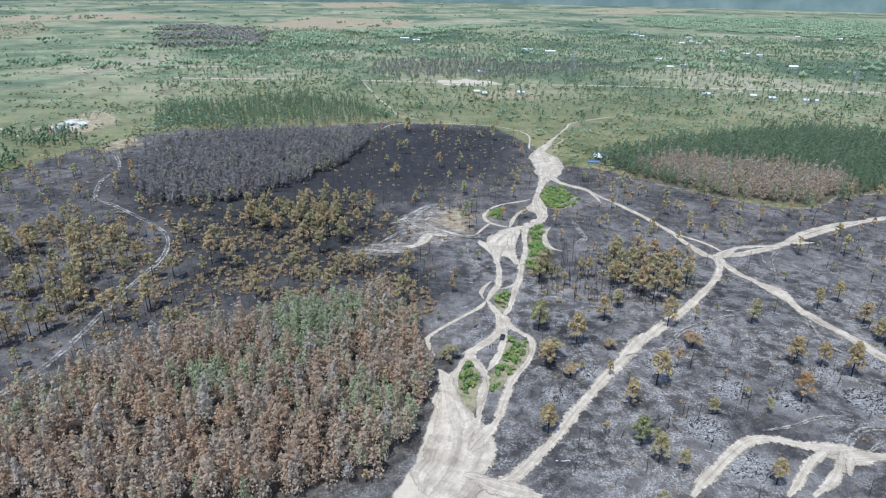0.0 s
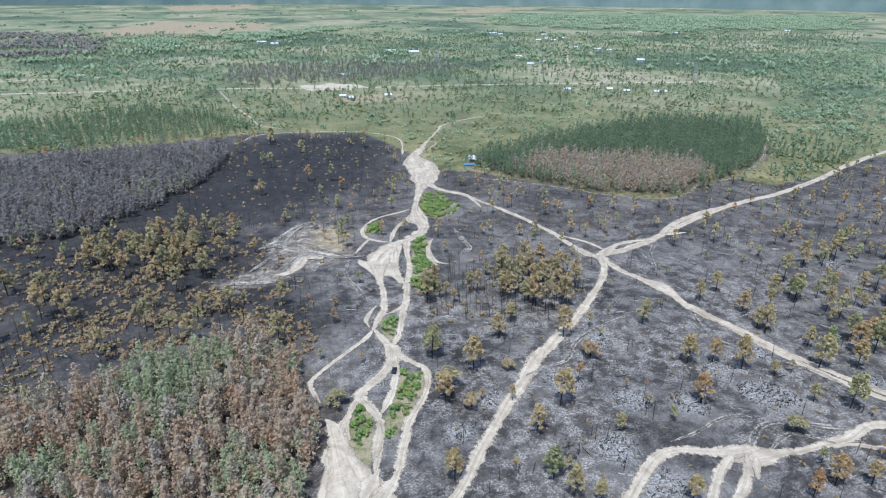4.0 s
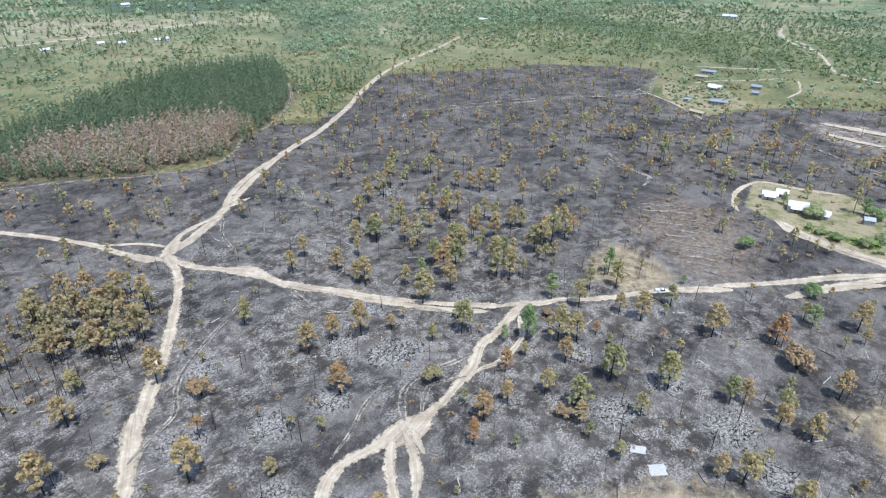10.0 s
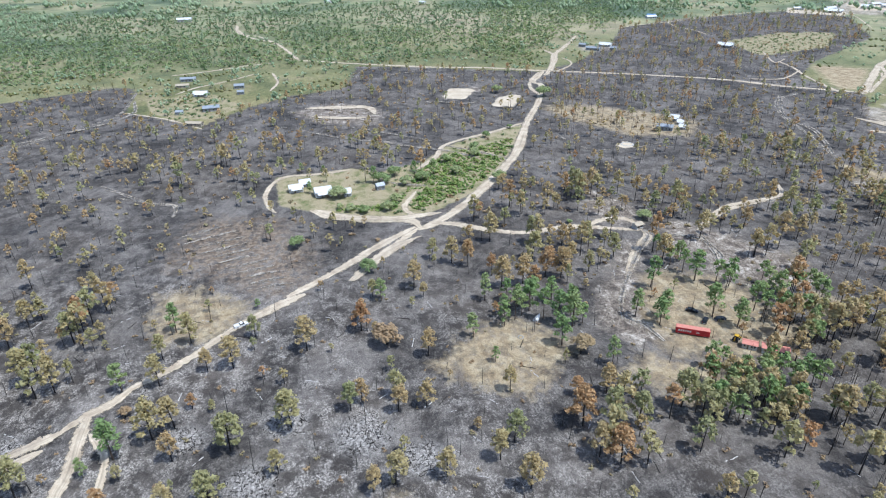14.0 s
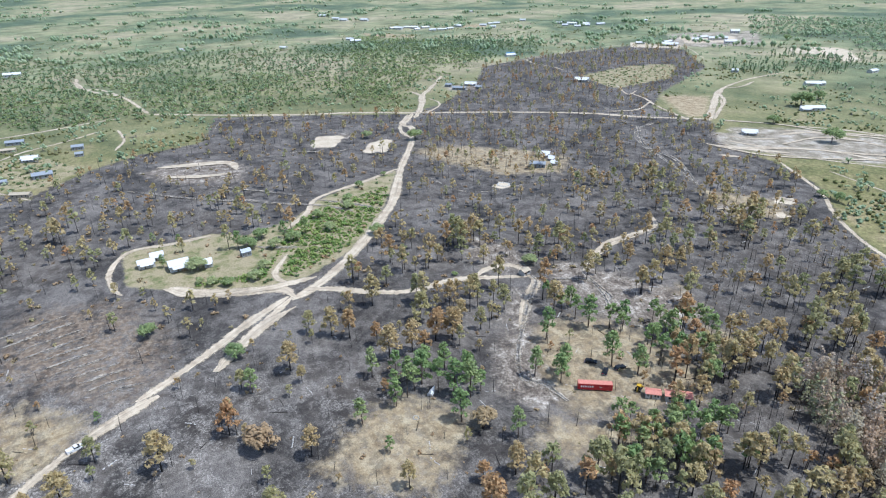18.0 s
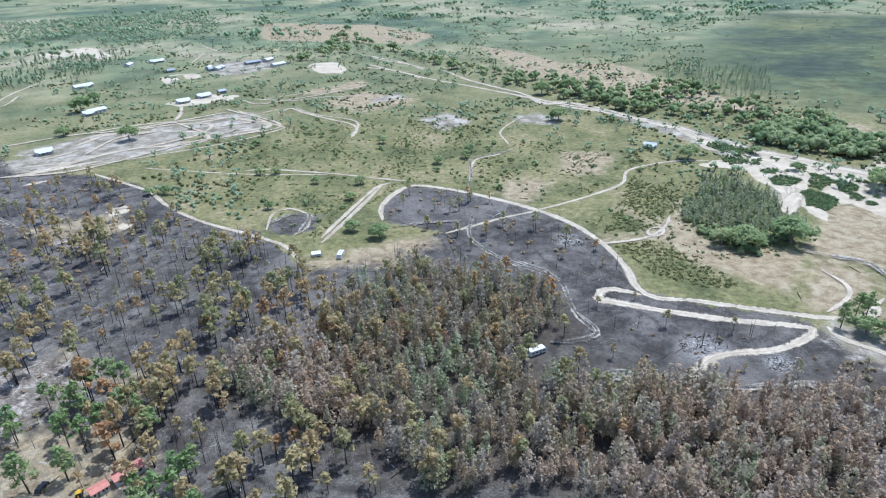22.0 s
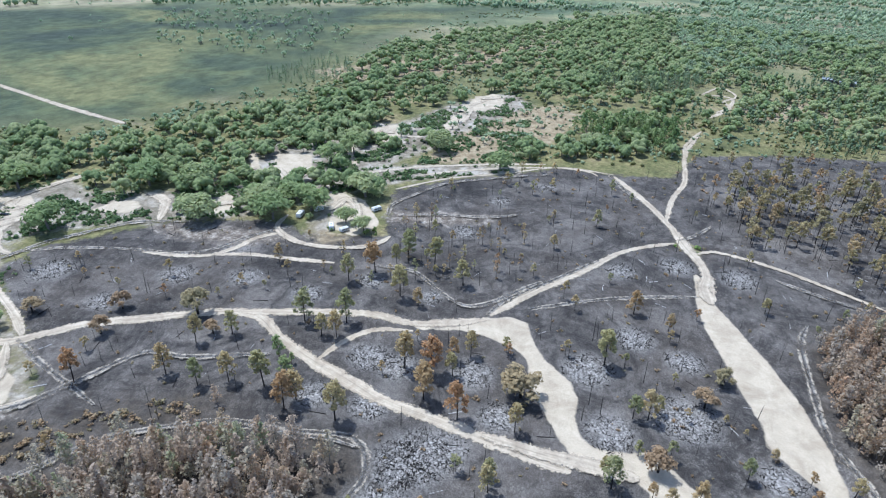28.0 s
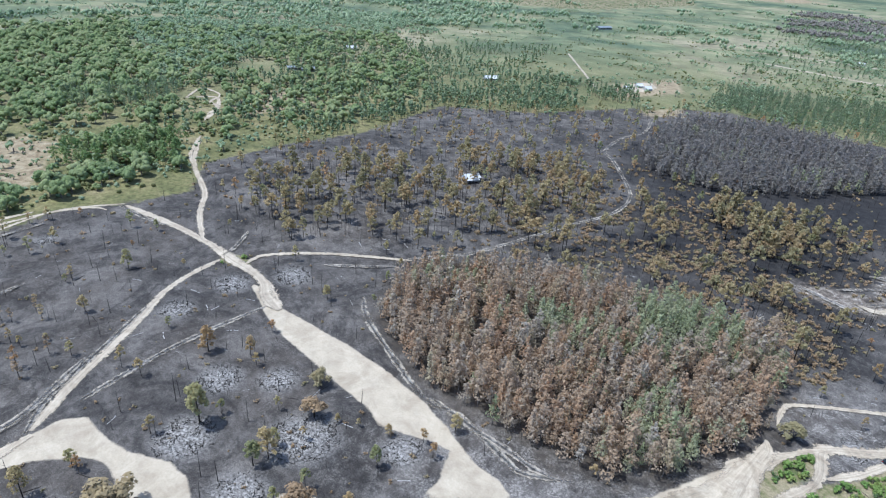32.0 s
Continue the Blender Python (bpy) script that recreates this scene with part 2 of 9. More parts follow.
def make_track(name, pale):
    """Sand of the tracks: ragged edges and paler wheel lines; churned ones have a grey bed between white rims."""
    n = Nodes(name, 0.95)
    side, lane = n.attribute("side"), n.attribute("lane")
    c = sand_color(n)
    c = n.mix(n.math("MULTIPLY", n.attribute("white"), 0.10 if pale else 0.03), c, (0.64, 0.585, 0.50))
    if pale:
        ruts = n.ramp(n.math("ABSOLUTE", lane), (0.0, 0.42), (0.30, 0.55), (0.62, 0.50), (0.9, 0.42))
        c = n.mix(0.6, c, ruts, "OVERLAY")
        c = n.mix(n.ramp(n.noise(0.45, 5, 0.7), (0.54, 0.0), (0.74, 0.5)), c, (0.17, 0.15, 0.125))
    else:
        bed = n.ramp(n.noise(0.5, 6, 0.75), (0.36, (0.085, 0.080, 0.076)), (0.5, (0.17, 0.158, 0.145)), (0.64, (0.36, 0.335, 0.30)))
        rim = n.ramp(n.math("ADD", n.math("ABSOLUTE", lane), n.math("MULTIPLY", n.math("SUBTRACT", n.noise(0.55, 8, 0.8), 0.5), 2.4)), (0.20, 0.0), (0.50, 1.0), (0.80, 0.8), (1.05, 0.05))
        c = n.mix(n.math("MULTIPLY", rim, 0.9), bed, n.mix(0.25, c, (0.52, 0.485, 0.43)))
    c = n.mix(0.55 if pale else 0.7, c, n.ramp(n.along(lane), (0.38, 0.28), (0.5, 0.48), (0.62, 0.60)), "OVERLAY")
    n.color(c)
    n.bump(n.noise(2.0, 5, 0.7), 0.5 if pale else 0.9, 0.12 if pale else 0.25)
    hole = n.t.nodes.new("ShaderNodeBsdfTransparent")
    mixer = n.t.nodes.new("ShaderNodeMixShader")
    rough = n.math("ADD", n.math("MULTIPLY", n.noise(0.6, 8, 0.8), 1.1), n.math("MULTIPLY", n.noise(0.09, 5, 0.65), 0.6))
    v = n.math("ADD", side, n.math("MULTIPLY", n.math("SUBTRACT", rough, 0.85), 2.1))
    cover = n.ramp(v, (0.18, 0.0), (0.40, 1.0))
    if not pale:
        cover = n.math("MULTIPLY", cover, n.ramp(n.noise(0.13, 9, 0.8), (0.42, 0.15), (0.56, 1.0)))
    n.link(cover, mixer.inputs["Fac"])
    n.link(hole.outputs[0], mixer.inputs[1])
    n.link(n.bsdf.outputs[0], mixer.inputs[2])
    n.link(mixer.outputs[0], n.t.nodes["Material Output"].inputs["Surface"])
    return n.mat


def make_leaf(name, *stops, through=0.25, vary=0.5):
    """Foliage: a colour of its own for each tree, lighter and darker leaf by leaf."""
    n = Nodes(name, 0.75)
    info = n.t.nodes.new("ShaderNodeObjectInfo").outputs["Random"]
    fac = n.math("FRACT", n.math("ADD", n.attribute("tint"), info))
    leaf = n.t.nodes.new("ShaderNodeNewGeometry").outputs["Random Per Island"]
    c = n.mix(vary, n.ramp(fac, *stops), n.ramp(leaf, (0.0, 0.32), (1.0, 0.70)), "OVERLAY")
    n.color(c)
    glow = n.t.nodes.new("ShaderNodeBsdfTranslucent")
    n.link(c, glow.inputs["Color"])
    mixer = n.t.nodes.new("ShaderNodeMixShader")
    mixer.inputs["Fac"].default_value = through
    n.link(n.bsdf.outputs[0], mixer.inputs[1])
    n.link(glow.outputs[0], mixer.inputs[2])
    n.link(mixer.outputs[0], n.t.nodes["Material Output"].inputs["Surface"])
    return n.mat


def plain(name, color, rough=0.6, metal=0.0, wear=0.25, scale=2.0):
    n = Nodes(name, rough)
    n.bsdf.inputs["Metallic"].default_value = metal
    dark = tuple(v * (1 - wear) for v in color)
    c = n.ramp(n.noise(scale, 5, 0.65), (0.3, dark), (0.65, color))
    n.bump(n.noise(scale * 6, 4), 0.15, 0.02)
    return n.color(c)


GROUND, TRACK, GREY_TRACK = make_ground(), make_track("track_sand", True), make_track("churned_track", False)
CHAR = plain("charred_bark", (0.030, 0.026, 0.024), 0.9, 0, 0.5)
ASH = plain("white_ash", (0.55, 0.53, 0.50), 0.95, 0, 0.4)
BARK = plain("pine_bark", (0.115, 0.085, 0.065), 0.9, 0, 0.5)
GREY_BARK = plain("cypress_bark", (0.25, 0.215, 0.195), 0.9, 0, 0.5)
SCORCHED = make_leaf("scorched_needles", (0.0, (0.31, 0.32, 0.155)), (0.25, (0.42, 0.38, 0.19)), (0.6, (0.49, 0.39, 0.205)), (0.85, (0.48, 0.36, 0.19)), (1.0, (0.47, 0.285, 0.145)), through=0.45)
OLIVE_SCORCH = make_leaf("olive_scorched_needles", (0.0, (0.34, 0.305, 0.165)), (0.5, (0.43, 0.355, 0.19)), (1.0, (0.48, 0.35, 0.19)), through=0.45, vary=0.4)
NEEDLES = make_leaf("green_needles", (0.0, (0.20, 0.29, 0.115)), (0.5, (0.25, 0.33, 0.13)), (1.0, (0.32, 0.37, 0.165)), through=0.4)
DOME = make_leaf("dead_cypress_twigs", (0.0, (0.46, 0.38, 0.285)), (0.25, (0.485, 0.355, 0.235)), (0.45, (0.47, 0.42, 0.350)), (0.62, (0.48, 0.365, 0.255)), (0.85, (0.495, 0.335, 0.21)), (1.0, (0.43, 0.395, 0.275)), through=0.45, vary=0.28)
DOME_SOUTH = make_leaf("scorched_swamp_twigs", (0.0, (0.480, 0.390, 0.300)), (0.35, (0.490, 0.370, 0.260)), (0.6, (0.490, 0.415, 0.335)), (0.85, (0.450, 0.405, 0.275)), (1.0, (0.51, 0.360, 0.235)), through=0.45, vary=0.32)
SWAMP = make_leaf("ochre_swamp_twigs", (0.0, (0.40, 0.325, 0.215)), (0.25, (0.36, 0.34, 0.20)), (0.45, (0.43, 0.315, 0.19)), (0.65, (0.41, 0.365, 0.30)), (0.85, (0.40, 0.34, 0.24)), (1.0, (0.44, 0.29, 0.165)), through=0.45, vary=0.4)
# Bluer, lighter needles for far pines, with haze put into the colour
FAR_NEEDLES = make_leaf("hazed_green_needles", (0.0, (0.225, 0.305, 0.170)), (0.5, (0.275, 0.350, 0.195)), (1.0, (0.34, 0.395, 0.235)), through=0.5, vary=0.3)
DOME_GREY = make_leaf("grey_cypress_twigs", (0.0, (0.27, 0.245, 0.225)), (0.5, (0.315, 0.285, 0.255)), (1.0, (0.33, 0.305, 0.26)), through=0.5, vary=0.25)
CYPRESS = make_leaf("young_cypress_needles", (0.0, (0.355, 0.395, 0.225)), (0.5, (0.405, 0.42, 0.255)), (1.0, (0.44, 0.425, 0.285)), through=0.45, vary=0.3)
SPIRE = make_leaf("dense_cypress_needles", (0.0, (0.185, 0.255, 0.145)), (0.5, (0.23, 0.295, 0.165)), (1.0, (0.29, 0.335, 0.195)), through=0.55, vary=0.25)
OAK = make_leaf("oak_leaves", (0.0, (0.265, 0.345, 0.155)), (0.5, (0.335, 0.405, 0.185)), (1.0, (0.415, 0.455, 0.235)), through=0.5, vary=0.3)
# Foliage of the distant woods, its pale bluish tone painted in as haze
WOODS = make_leaf("hazed_foliage", (0.0, (0.305, 0.40, 0.245)), (0.5, (0.375, 0.465, 0.29)), (1.0, (0.44, 0.505, 0.33)), through=0.5, vary=0.22)
LUSH = make_leaf("fresh_green_leaves", (0.0, (0.17, 0.275, 0.08)), (0.5, (0.225, 0.32, 0.092)), (1.0, (0.32, 0.365, 0.12)), through=0.4)
SHRUB = make_leaf("brown_shrub_leaves", (0.0, (0.31, 0.215, 0.125)), (0.5, (0.36, 0.26, 0.15)), (1.0, (0.29, 0.255, 0.135)))
SCRUB = make_leaf("olive_scrub_leaves", (0.0, (0.180, 0.205, 0.084)), (0.5, (0.235, 0.245, 0.102)), (1.0, (0.295, 0.275, 0.128)), through=0.45, vary=0.35)
BUSH = make_leaf("green_bush_leaves", (0.0, (0.115, 0.180, 0.075)), (0.5, (0.155, 0.225, 0.095)), (1.0, (0.215, 0.275, 0.125)), through=0.45, vary=0.4)


# ---- plan of the place, in metres ----

BURN_NORTH = [(-305, 549), (-303, 607), (-269, 641), (-187, 641), (-55, 690), (51, 674), (84, 590), (104, 523), (131, 510), (193, 451), (237, 418), (254, 416), (283, 432), (332, 455), (354, 431), (407, 446), (470, 481), (524, 494), (585, 438), (662, 391), (708, 296), (698, 272), (609, 259), (580, 220), (546, 187)]
BURN_EAST = [(557, 188), (602, 157), (635, 123), (653, 74), (752, 57), (735, 1), (678, -132), (686, -134), (710, -178), (815, -267), (925, -328), (985, -448), (1017, -656), (936, -705), (770, -599), (655, -428), (595, -366), (547, -366), (524, -378), (462, -329), (402, -324), (351, -307), (302, -266), (267, -244), (242, -241)]
BURN_SOUTH = [(204, -206), (191, -202), (159, -225), (138, -247), (172, -258), (179, -279), (176, -300), (166, -316), (140, -310), (112, -296), (87, -280), (68, -262), (54, -238), (46, -214), (43, -194), (41, -192), (19, -182), (-18, -175), (-25, -167), (-26, -156), (-42, -140), (-58, -132), (-84, -158), (-128, -209), (-152, -205), (-189, -159), (-201, -116), (-195, -93), (-183, -81)]
BURN_WEST = [(-190, -88), (-194, -46), (-253, -54), (-276, -26), (-292, 8), (-312, 44), (-306, 77), (-308, 114), (-354, 136), (-369, 202), (-371, 266), (-416, 378), (-358, 448), (-328, 562)]
BURN = BURN_NORTH + BURN_EAST + BURN_SOUTH + BURN_WEST

SAND_PADS = []
SAND_PADS.append([(-125, -16), (-123, -7), (-125, 6), (-131, 12), (-134, 22), (-131, 29), (-119, 32), (-109, 36), (-97, 46), (-88, 48), (-80, 47), (-71, 48), (-67, 53), (-67, 63), (-68, 69), (-65, 73), (-56, 80), (-47, 91), (-47, 68), (-53, 67), (-58, 61), (-57, 51), (-63, 45), (-70, 41), (-84, 35), (-92, 31), (-104, 31), (-112, 27), (-119, 13), (-121, 2), (-118, -15)])
SAND_PADS.append([(440, -107), (449, -118), (438, -124), (432, -112)])
SAND_PADS.append([(-365, -96), (-373, -79), (-342, -73), (-335, -83)])
SAND_PADS.append([(-462, -39), (-485, -6), (-451, -4), (-429, -26)])
SAND_PADS.append([(1051, -682), (988, -745), (939, -702), (998, -641)])
SAND_PADS.append([(-259, -194), (-268, -187), (-245, -173), (-243, -180)])
SAND_PADS.append([(-297, -146), (-306, -124), (-278, -114), (-269, -127), (-246, -121)])
SAND_PADS.append([(-241, -91), (-243, -81), (-237, -73), (-215, -68), (-226, -78)])
SAND_PADS.append([(345, -258), (344, -269), (335, -268), (337, -257)])
SAND_PADS.append([(-139, -381), (-149, -363), (-147, -334), (-155, -324), (-173, -330), (-168, -315), (-152, -298), (-137, -311), (-131, -339), (-125, -360)])
SAND_PADS.append([(-191, -265), (-206, -255), (-187, -235), (-174, -249)])
SAND_PADS.append([(-191, -211), (-207, -204), (-210, -187), (-195, -185)])
SAND_PADS.append([(-257, -191), (-269, -185), (-247, -174), (-238, -178)])
SAND_PADS.append([(-216, -154), (-232, -147), (-213, -134), (-200, -141)])
SAND_PADS.append([(-295, -165), (-300, -161), (-258, -139), (-261, -146)])
SAND_PADS.append([(-260, -135), (-298, -146), (-305, -123), (-276, -114), (-256, -119), (-263, -128)])
SAND_PADS.append([(-369, -99), (-381, -80), (-341, -68), (-345, -85)])
SAND_PADS.append([(-336, -111), (-339, -105), (-288, -86), (-289, -91)])
SAND_PADS.append([(-387, -46), (-424, -42), (-459, -36), (-448, -30), (-415, -34), (-376, -35), (-373, -41)])
SAND_PADS.append([(-481, -33), (-494, -12), (-467, -9), (-456, -24)])
SAND_PADS.append([(-239, -86), (-239, -69), (-207, -51), (-191, -61), (-199, -77)])
SAND_PADS.append([(1071, -809), (1031, -909), (960, -852), (995, -762)])
SAND_PADS.append([(345, -259), (338, -273), (331, -264), (339, -255)])
SAND_PADS.append([(328, -242), (325, -249), (316, -240), (318, -234)])
SAND_PADS.append([(-49, -146), (-65, -159), (-73, -162), (-64, -145), (-53, -139)])
SAND_PADS.append([(-14, 1006), (34, 1030), (93, 998), (56, 964), (-2, 960)])
SAND_PADS.append([(-410, 636), (-409, 688), (-379, 665), (-380, 618)])
SAND_PADS.append([(-15, 142), (-8, 158), (-4, 178), (0, 196), (3, 186), (7, 172), (10, 156), (20, 147), (30, 143), (1, 138)])
SAND_PADS.append([(594, -10), (632, -25), (627, -51), (587, -30)])
SAND_PADS.append([(561, -48), (591, -63), (592, -84), (554, -67)])
SAND_PADS.append([(-184, 104), (-171, 102), (-159, 100), (-139, 100), (-116, 103), (-99, 105), (-87, 107), (-77, 106), (-72, 109), (-62, 116), (-55, 119), (-48, 109), (-45, 101), (-30, 123), (-38, 124), (-46, 122), (-61, 124), (-79, 125), (-99, 123), (-121, 119), (-142, 113), (-159, 108), (-171, 107), (-184, 106)])
SAND_PADS.append([(548, -669), (538, -686), (509, -652), (520, -636)])
SAND_PADS.append([(529, -691), (518, -703), (485, -667), (503, -656)])
SAND_PADS.append([(855, -842), (855, -899), (807, -924), (716, -832), (712, -802), (767, -836), (821, -824)])
SAND_PADS.append([(464, -535), (428, -578), (400, -577), (399, -550), (438, -523)])
SAND_PADS.append([(387, -748), (355, -777), (325, -726), (318, -689), (353, -696)])
SAND_PADS.append([(33, 361), (43, 370), (51, 372), (47, 358), (42, 341), (36, 339), (41, 334), (42, 321), (42, 309), (39, 319), (36, 326), (31, 324), (29, 321), (27, 331), (21, 343), (20, 350), (28, 344), (31, 350)])
SAND_PADS.append([(56, 407), (63, 420), (70, 440), (71, 423), (72, 408), (70, 394), (64, 382), (56, 375), (48, 371), (54, 380), (64, 391), (62, 401), (57, 404)])
SPOIL_PATCHES = []
SPOIL_PATCHES.append([(602, -10), (631, -48), (622, -60), (586, -17)])
SPOIL_PATCHES.append([(-51, -157), (-73, -163), (-66, -144), (-55, -135), (-49, -146)])
SPOIL_PATCHES.append([(-129, -210), (-155, -223), (-136, -228), (-109, -206), (-109, -217), (-95, -209), (-88, -210), (-83, -200), (-105, -255), (-151, -240)])
SPOIL_PATCHES.append([(26, -516), (-34, -457), (-67, -406), (-112, -367), (-160, -333), (-120, -317), (-84, -365), (-57, -296), (-49, -291), (-57, -335), (-32, -415), (11, -474)])
SPOIL_PATCHES.append([(-287, -149), (-309, -137), (-292, -118), (-259, -122)])
SPOIL_PATCHES.append([(-246, -89), (-236, -69), (-204, -63), (-189, -84), (-214, -88)])
SPOIL_PATCHES.append([(-285, -138), (-300, -121), (-269, -101), (-259, -127)])
SPOIL_PATCHES.append([(498, -372), (460, -429), (406, -437), (388, -494), (354, -504), (314, -447), (346, -416), (377, -427), (394, -376), (445, -338)])
SPOIL_PATCHES.append([(-31, 376), (-10, 410), (2, 388), (-13, 372), (9, 353), (-18, 330), (-43, 321), (-54, 333), (-22, 352)])
SPOIL_PATCHES.append([(580, 121), (600, 81), (567, 43), (529, 51), (539, 96)])
SPOIL_PATCHES.append([(498, -700), (450, -757), (422, -724), (467, -680)])
SPOIL_PATCHES.append([(-26, -169), (-39, -161), (-59, -134), (-53, -131), (-27, -149)])
SPOIL_PATCHES.append([(-200, -255), (-232, -252), (-204, -207), (-178, -216)])
SPOIL_PATCHES.append([(-250, -188), (-271, -185), (-228, -148), (-223, -164)])
SPOIL_PATCHES.append([(-289, -162), (-312, -113), (-276, -84), (-255, -113), (-233, -121)])
SPOIL_PATCHES.append([(-116, -362), (-151, -366), (-138, -335), (-119, -346)])
SPOIL_PATCHES.append([(-162, -340), (-180, -328), (-164, -308), (-150, -320)])
SPOIL_PATCHES.append([(-204, -207), (-219, -195), (-194, -175), (-185, -185)])
SPOIL_PATCHES.append([(-235, -164), (-235, -142), (-207, -130), (-206, -144)])
SPOIL_PATCHES.append([(-383, -103), (-384, -86), (-355, -76), (-344, -85)])
SPOIL_PATCHES.append([(-278, -96), (-285, -77), (-262, -77)])
SPOIL_PATCHES.append([(524, -767), (458, -800), (421, -754), (477, -692)])
SPOIL_PATCHES.append([(-146, -391), (-192, -342), (-213, -252), (-222, -195), (-242, -149), (-276, -99), (-297, -52), (-311, 18), (-296, 19), (-272, -46), (-236, -92), (-202, -127), (-187, -171), (-168, -214), (-125, -243), (-105, -270), (-93, -313)])
SPOIL_PATCHES.append([(-311, -166), (-335, -131), (-392, -76), (-448, -51), (-501, -1), (-461, 21), (-373, -29), (-322, -50), (-272, -82), (-251, -129)])
SPOIL_PATCHES.append([(-185, -451), (-212, -425), (-235, -391), (-216, -364), (-183, -386), (-160, -413)])
SPOIL_PATCHES.append([(490, -344), (475, -377), (456, -358), (415, -463), (363, -390), (409, -349), (448, -319)])
SPOIL_PATCHES.append([(352, -219), (344, -246), (324, -227), (331, -211)])
SPOIL_PATCHES.append([(1136, -837), (1083, -1021), (911, -854), (964, -705)])
SPOIL_PATCHES.append([(-37, -170), (-46, -158), (-66, -149), (-80, -160), (-94, -190), (-102, -188), (-78, -150), (-56, -133), (-41, -150)])
SPOIL_PATCHES.append([(-184, -171), (-188, -140), (-187, -106), (-184, -86), (-170, -114), (-174, -151)])
SPOIL_PATCHES.append([(286, -43), (284, -51), (250, -36), (237, -31), (223, -33), (223, -21), (238, -19), (257, -27)])
SPOIL_PATCHES.append([(298, -96), (276, -121), (252, -119), (255, -89), (268, -74)])
SPOIL_PATCHES.append([(371, -57), (350, -74), (320, -71), (322, -52), (344, -48)])
SPOIL_PATCHES.append([(192, -481), (167, -504), (140, -472), (166, -445)])
SPOIL_PATCHES.append([(110, -487), (88, -503), (64, -487), (73, -464), (103, -472)])
SPOIL_PATCHES.append([(254, -550), (232, -587), (216, -563), (244, -541)])
SPOIL_PATCHES.append([(806, -217), (806, -263), (770, -252), (774, -215)])
SPOIL_PATCHES.append([(-32, -174), (-50, -147), (-44, -138), (-27, -151), (-21, -164)])
SPOIL_PATCHES.append([(-54, -162), (-68, -173), (-74, -158), (-62, -145), (-53, -144), (-47, -153)])
SPOIL_PATCHES.append([(-224, -51), (-228, -20), (-228, 7), (-220, 8), (-213, -18), (-211, -47)])
SPOIL_PATCHES.append([(-31, -167), (-51, -146), (-50, -136), (-29, -156)])
SPOIL_PATCHES.append([(-75, -172), (-78, -165), (-59, -142), (-48, -146), (-49, -155), (-58, -151)])
SPOIL_PATCHES.append([(-29, 383), (-19, 397), (-6, 412), (0, 406), (-12, 379), (9, 363), (14, 351), (2, 344), (-9, 346), (-17, 335), (-30, 335), (-20, 349), (-15, 365)])
SPOIL_PATCHES.append([(323, -86), (300, -106), (269, -119), (261, -102), (281, -85), (284, -67), (308, -74)])
SPOIL_PATCHES.append([(291, -95), (285, -115), (266, -123), (256, -104), (264, -85), (281, -83)])
SPOIL_PATCHES.append([(304, -53), (293, -56), (270, -37), (244, -24), (231, -28), (225, -19), (237, -12), (258, -21)])
# Brown litter left where the fire ran thin
BROWN_PATCHES = [[(324, 167), (372, 159), (363, 119), (323, 101), (298, 101), (284, 115)]]
DRY_PATCHES = []
DRY_PATCHES.append([(275, 164), (291, 140), (277, 124), (258, 133), (257, 157)])
DRY_PATCHES.append([(225, 57), (241, 25), (229, 3), (204, 25), (211, 42)])
DRY_PATCHES.append([(271, -48), (266, -78), (222, -78), (207, -74), (210, -56), (221, -34), (238, -31)])
DRY_PATCHES.append([(277, -95), (274, -128), (248, -110), (258, -84)])
DRY_PATCHES.append([(125, 125), (135, 118), (147, 107), (160, 96), (168, 84), (168, 74)])
DRY_PATCHES.append([(552, -88), (542, -136), (500, -173), (483, -194), (451, -171), (460, -128), (522, -93)])
DRY_PATCHES.append([(-78, -301), (-112, -294), (-83, -232), (-70, -220), (-39, -233)])
DRY_PATCHES.append([(-65, -198), (-75, -173), (-68, -157), (-50, -151), (-40, -167)])
DRY_PATCHES.append([(-45, -232), (-66, -210), (-35, -178), (-22, -182)])
DRY_PATCHES.append([(44, -753), (-15, -734), (-106, -526), (-168, -470), (-193, -397), (-176, -357), (-91, -513), (62, -601)])
DRY_PATCHES.append([(194, -211), (162, -235), (140, -240), (154, -207), (177, -204)])
DRY_PATCHES.append([(377, -230), (340, -261), (311, -238), (346, -220)])
DRY_PATCHES.append([(-332, -48), (-429, -21), (-454, 64), (-362, 38), (-323, -16)])
DRY_PATCHES.append([(-195, -87), (-217, -85), (-189, -64), (-179, -73)])
DRY_PATCHES.append([(-13, 405), (16, 401), (17, 358), (-10, 362)])
DRY_PATCHES.append([(-319, 556), (-306, 607), (-285, 574), (-301, 541)])
DRY_PATCHES.append([(524, -162), (507, -174), (477, -191), (447, -166), (495, -144)])
DRY_PATCHES.append([(182, -909), (105, -831), (44, -732), (16, -651), (-30, -616), (-23, -560), (24, -598), (99, -683)])
DRY_PATCHES.append([(-406, -43), (-472, 46), (-424, 52), (-365, 46), (-357, 5), (-316, 17), (-297, -52), (-358, -30)])
DRY_PATCHES.append([(-546, -207), (-753, 7), (-692, 34), (-572, -63), (-508, -163)])
DRY_PATCHES.append([(-499, 201), (-527, 278), (-459, 269), (-457, 201)])
DRY_PATCHES.append([(-419, 627), (-409, 745), (-353, 676), (-364, 580)])
DRY_PATCHES.append([(206, -207), (174, -221), (146, -242), (138, -229), (172, -210), (193, -199)])
DRY_PATCHES.append([(270, -52), (252, -77), (237, -85), (218, -85), (203, -70), (213, -53), (217, -31), (233, -25), (251, -35)])
DRY_PATCHES.append([(288, -96), (276, -113), (256, -123), (252, -106), (263, -86)])
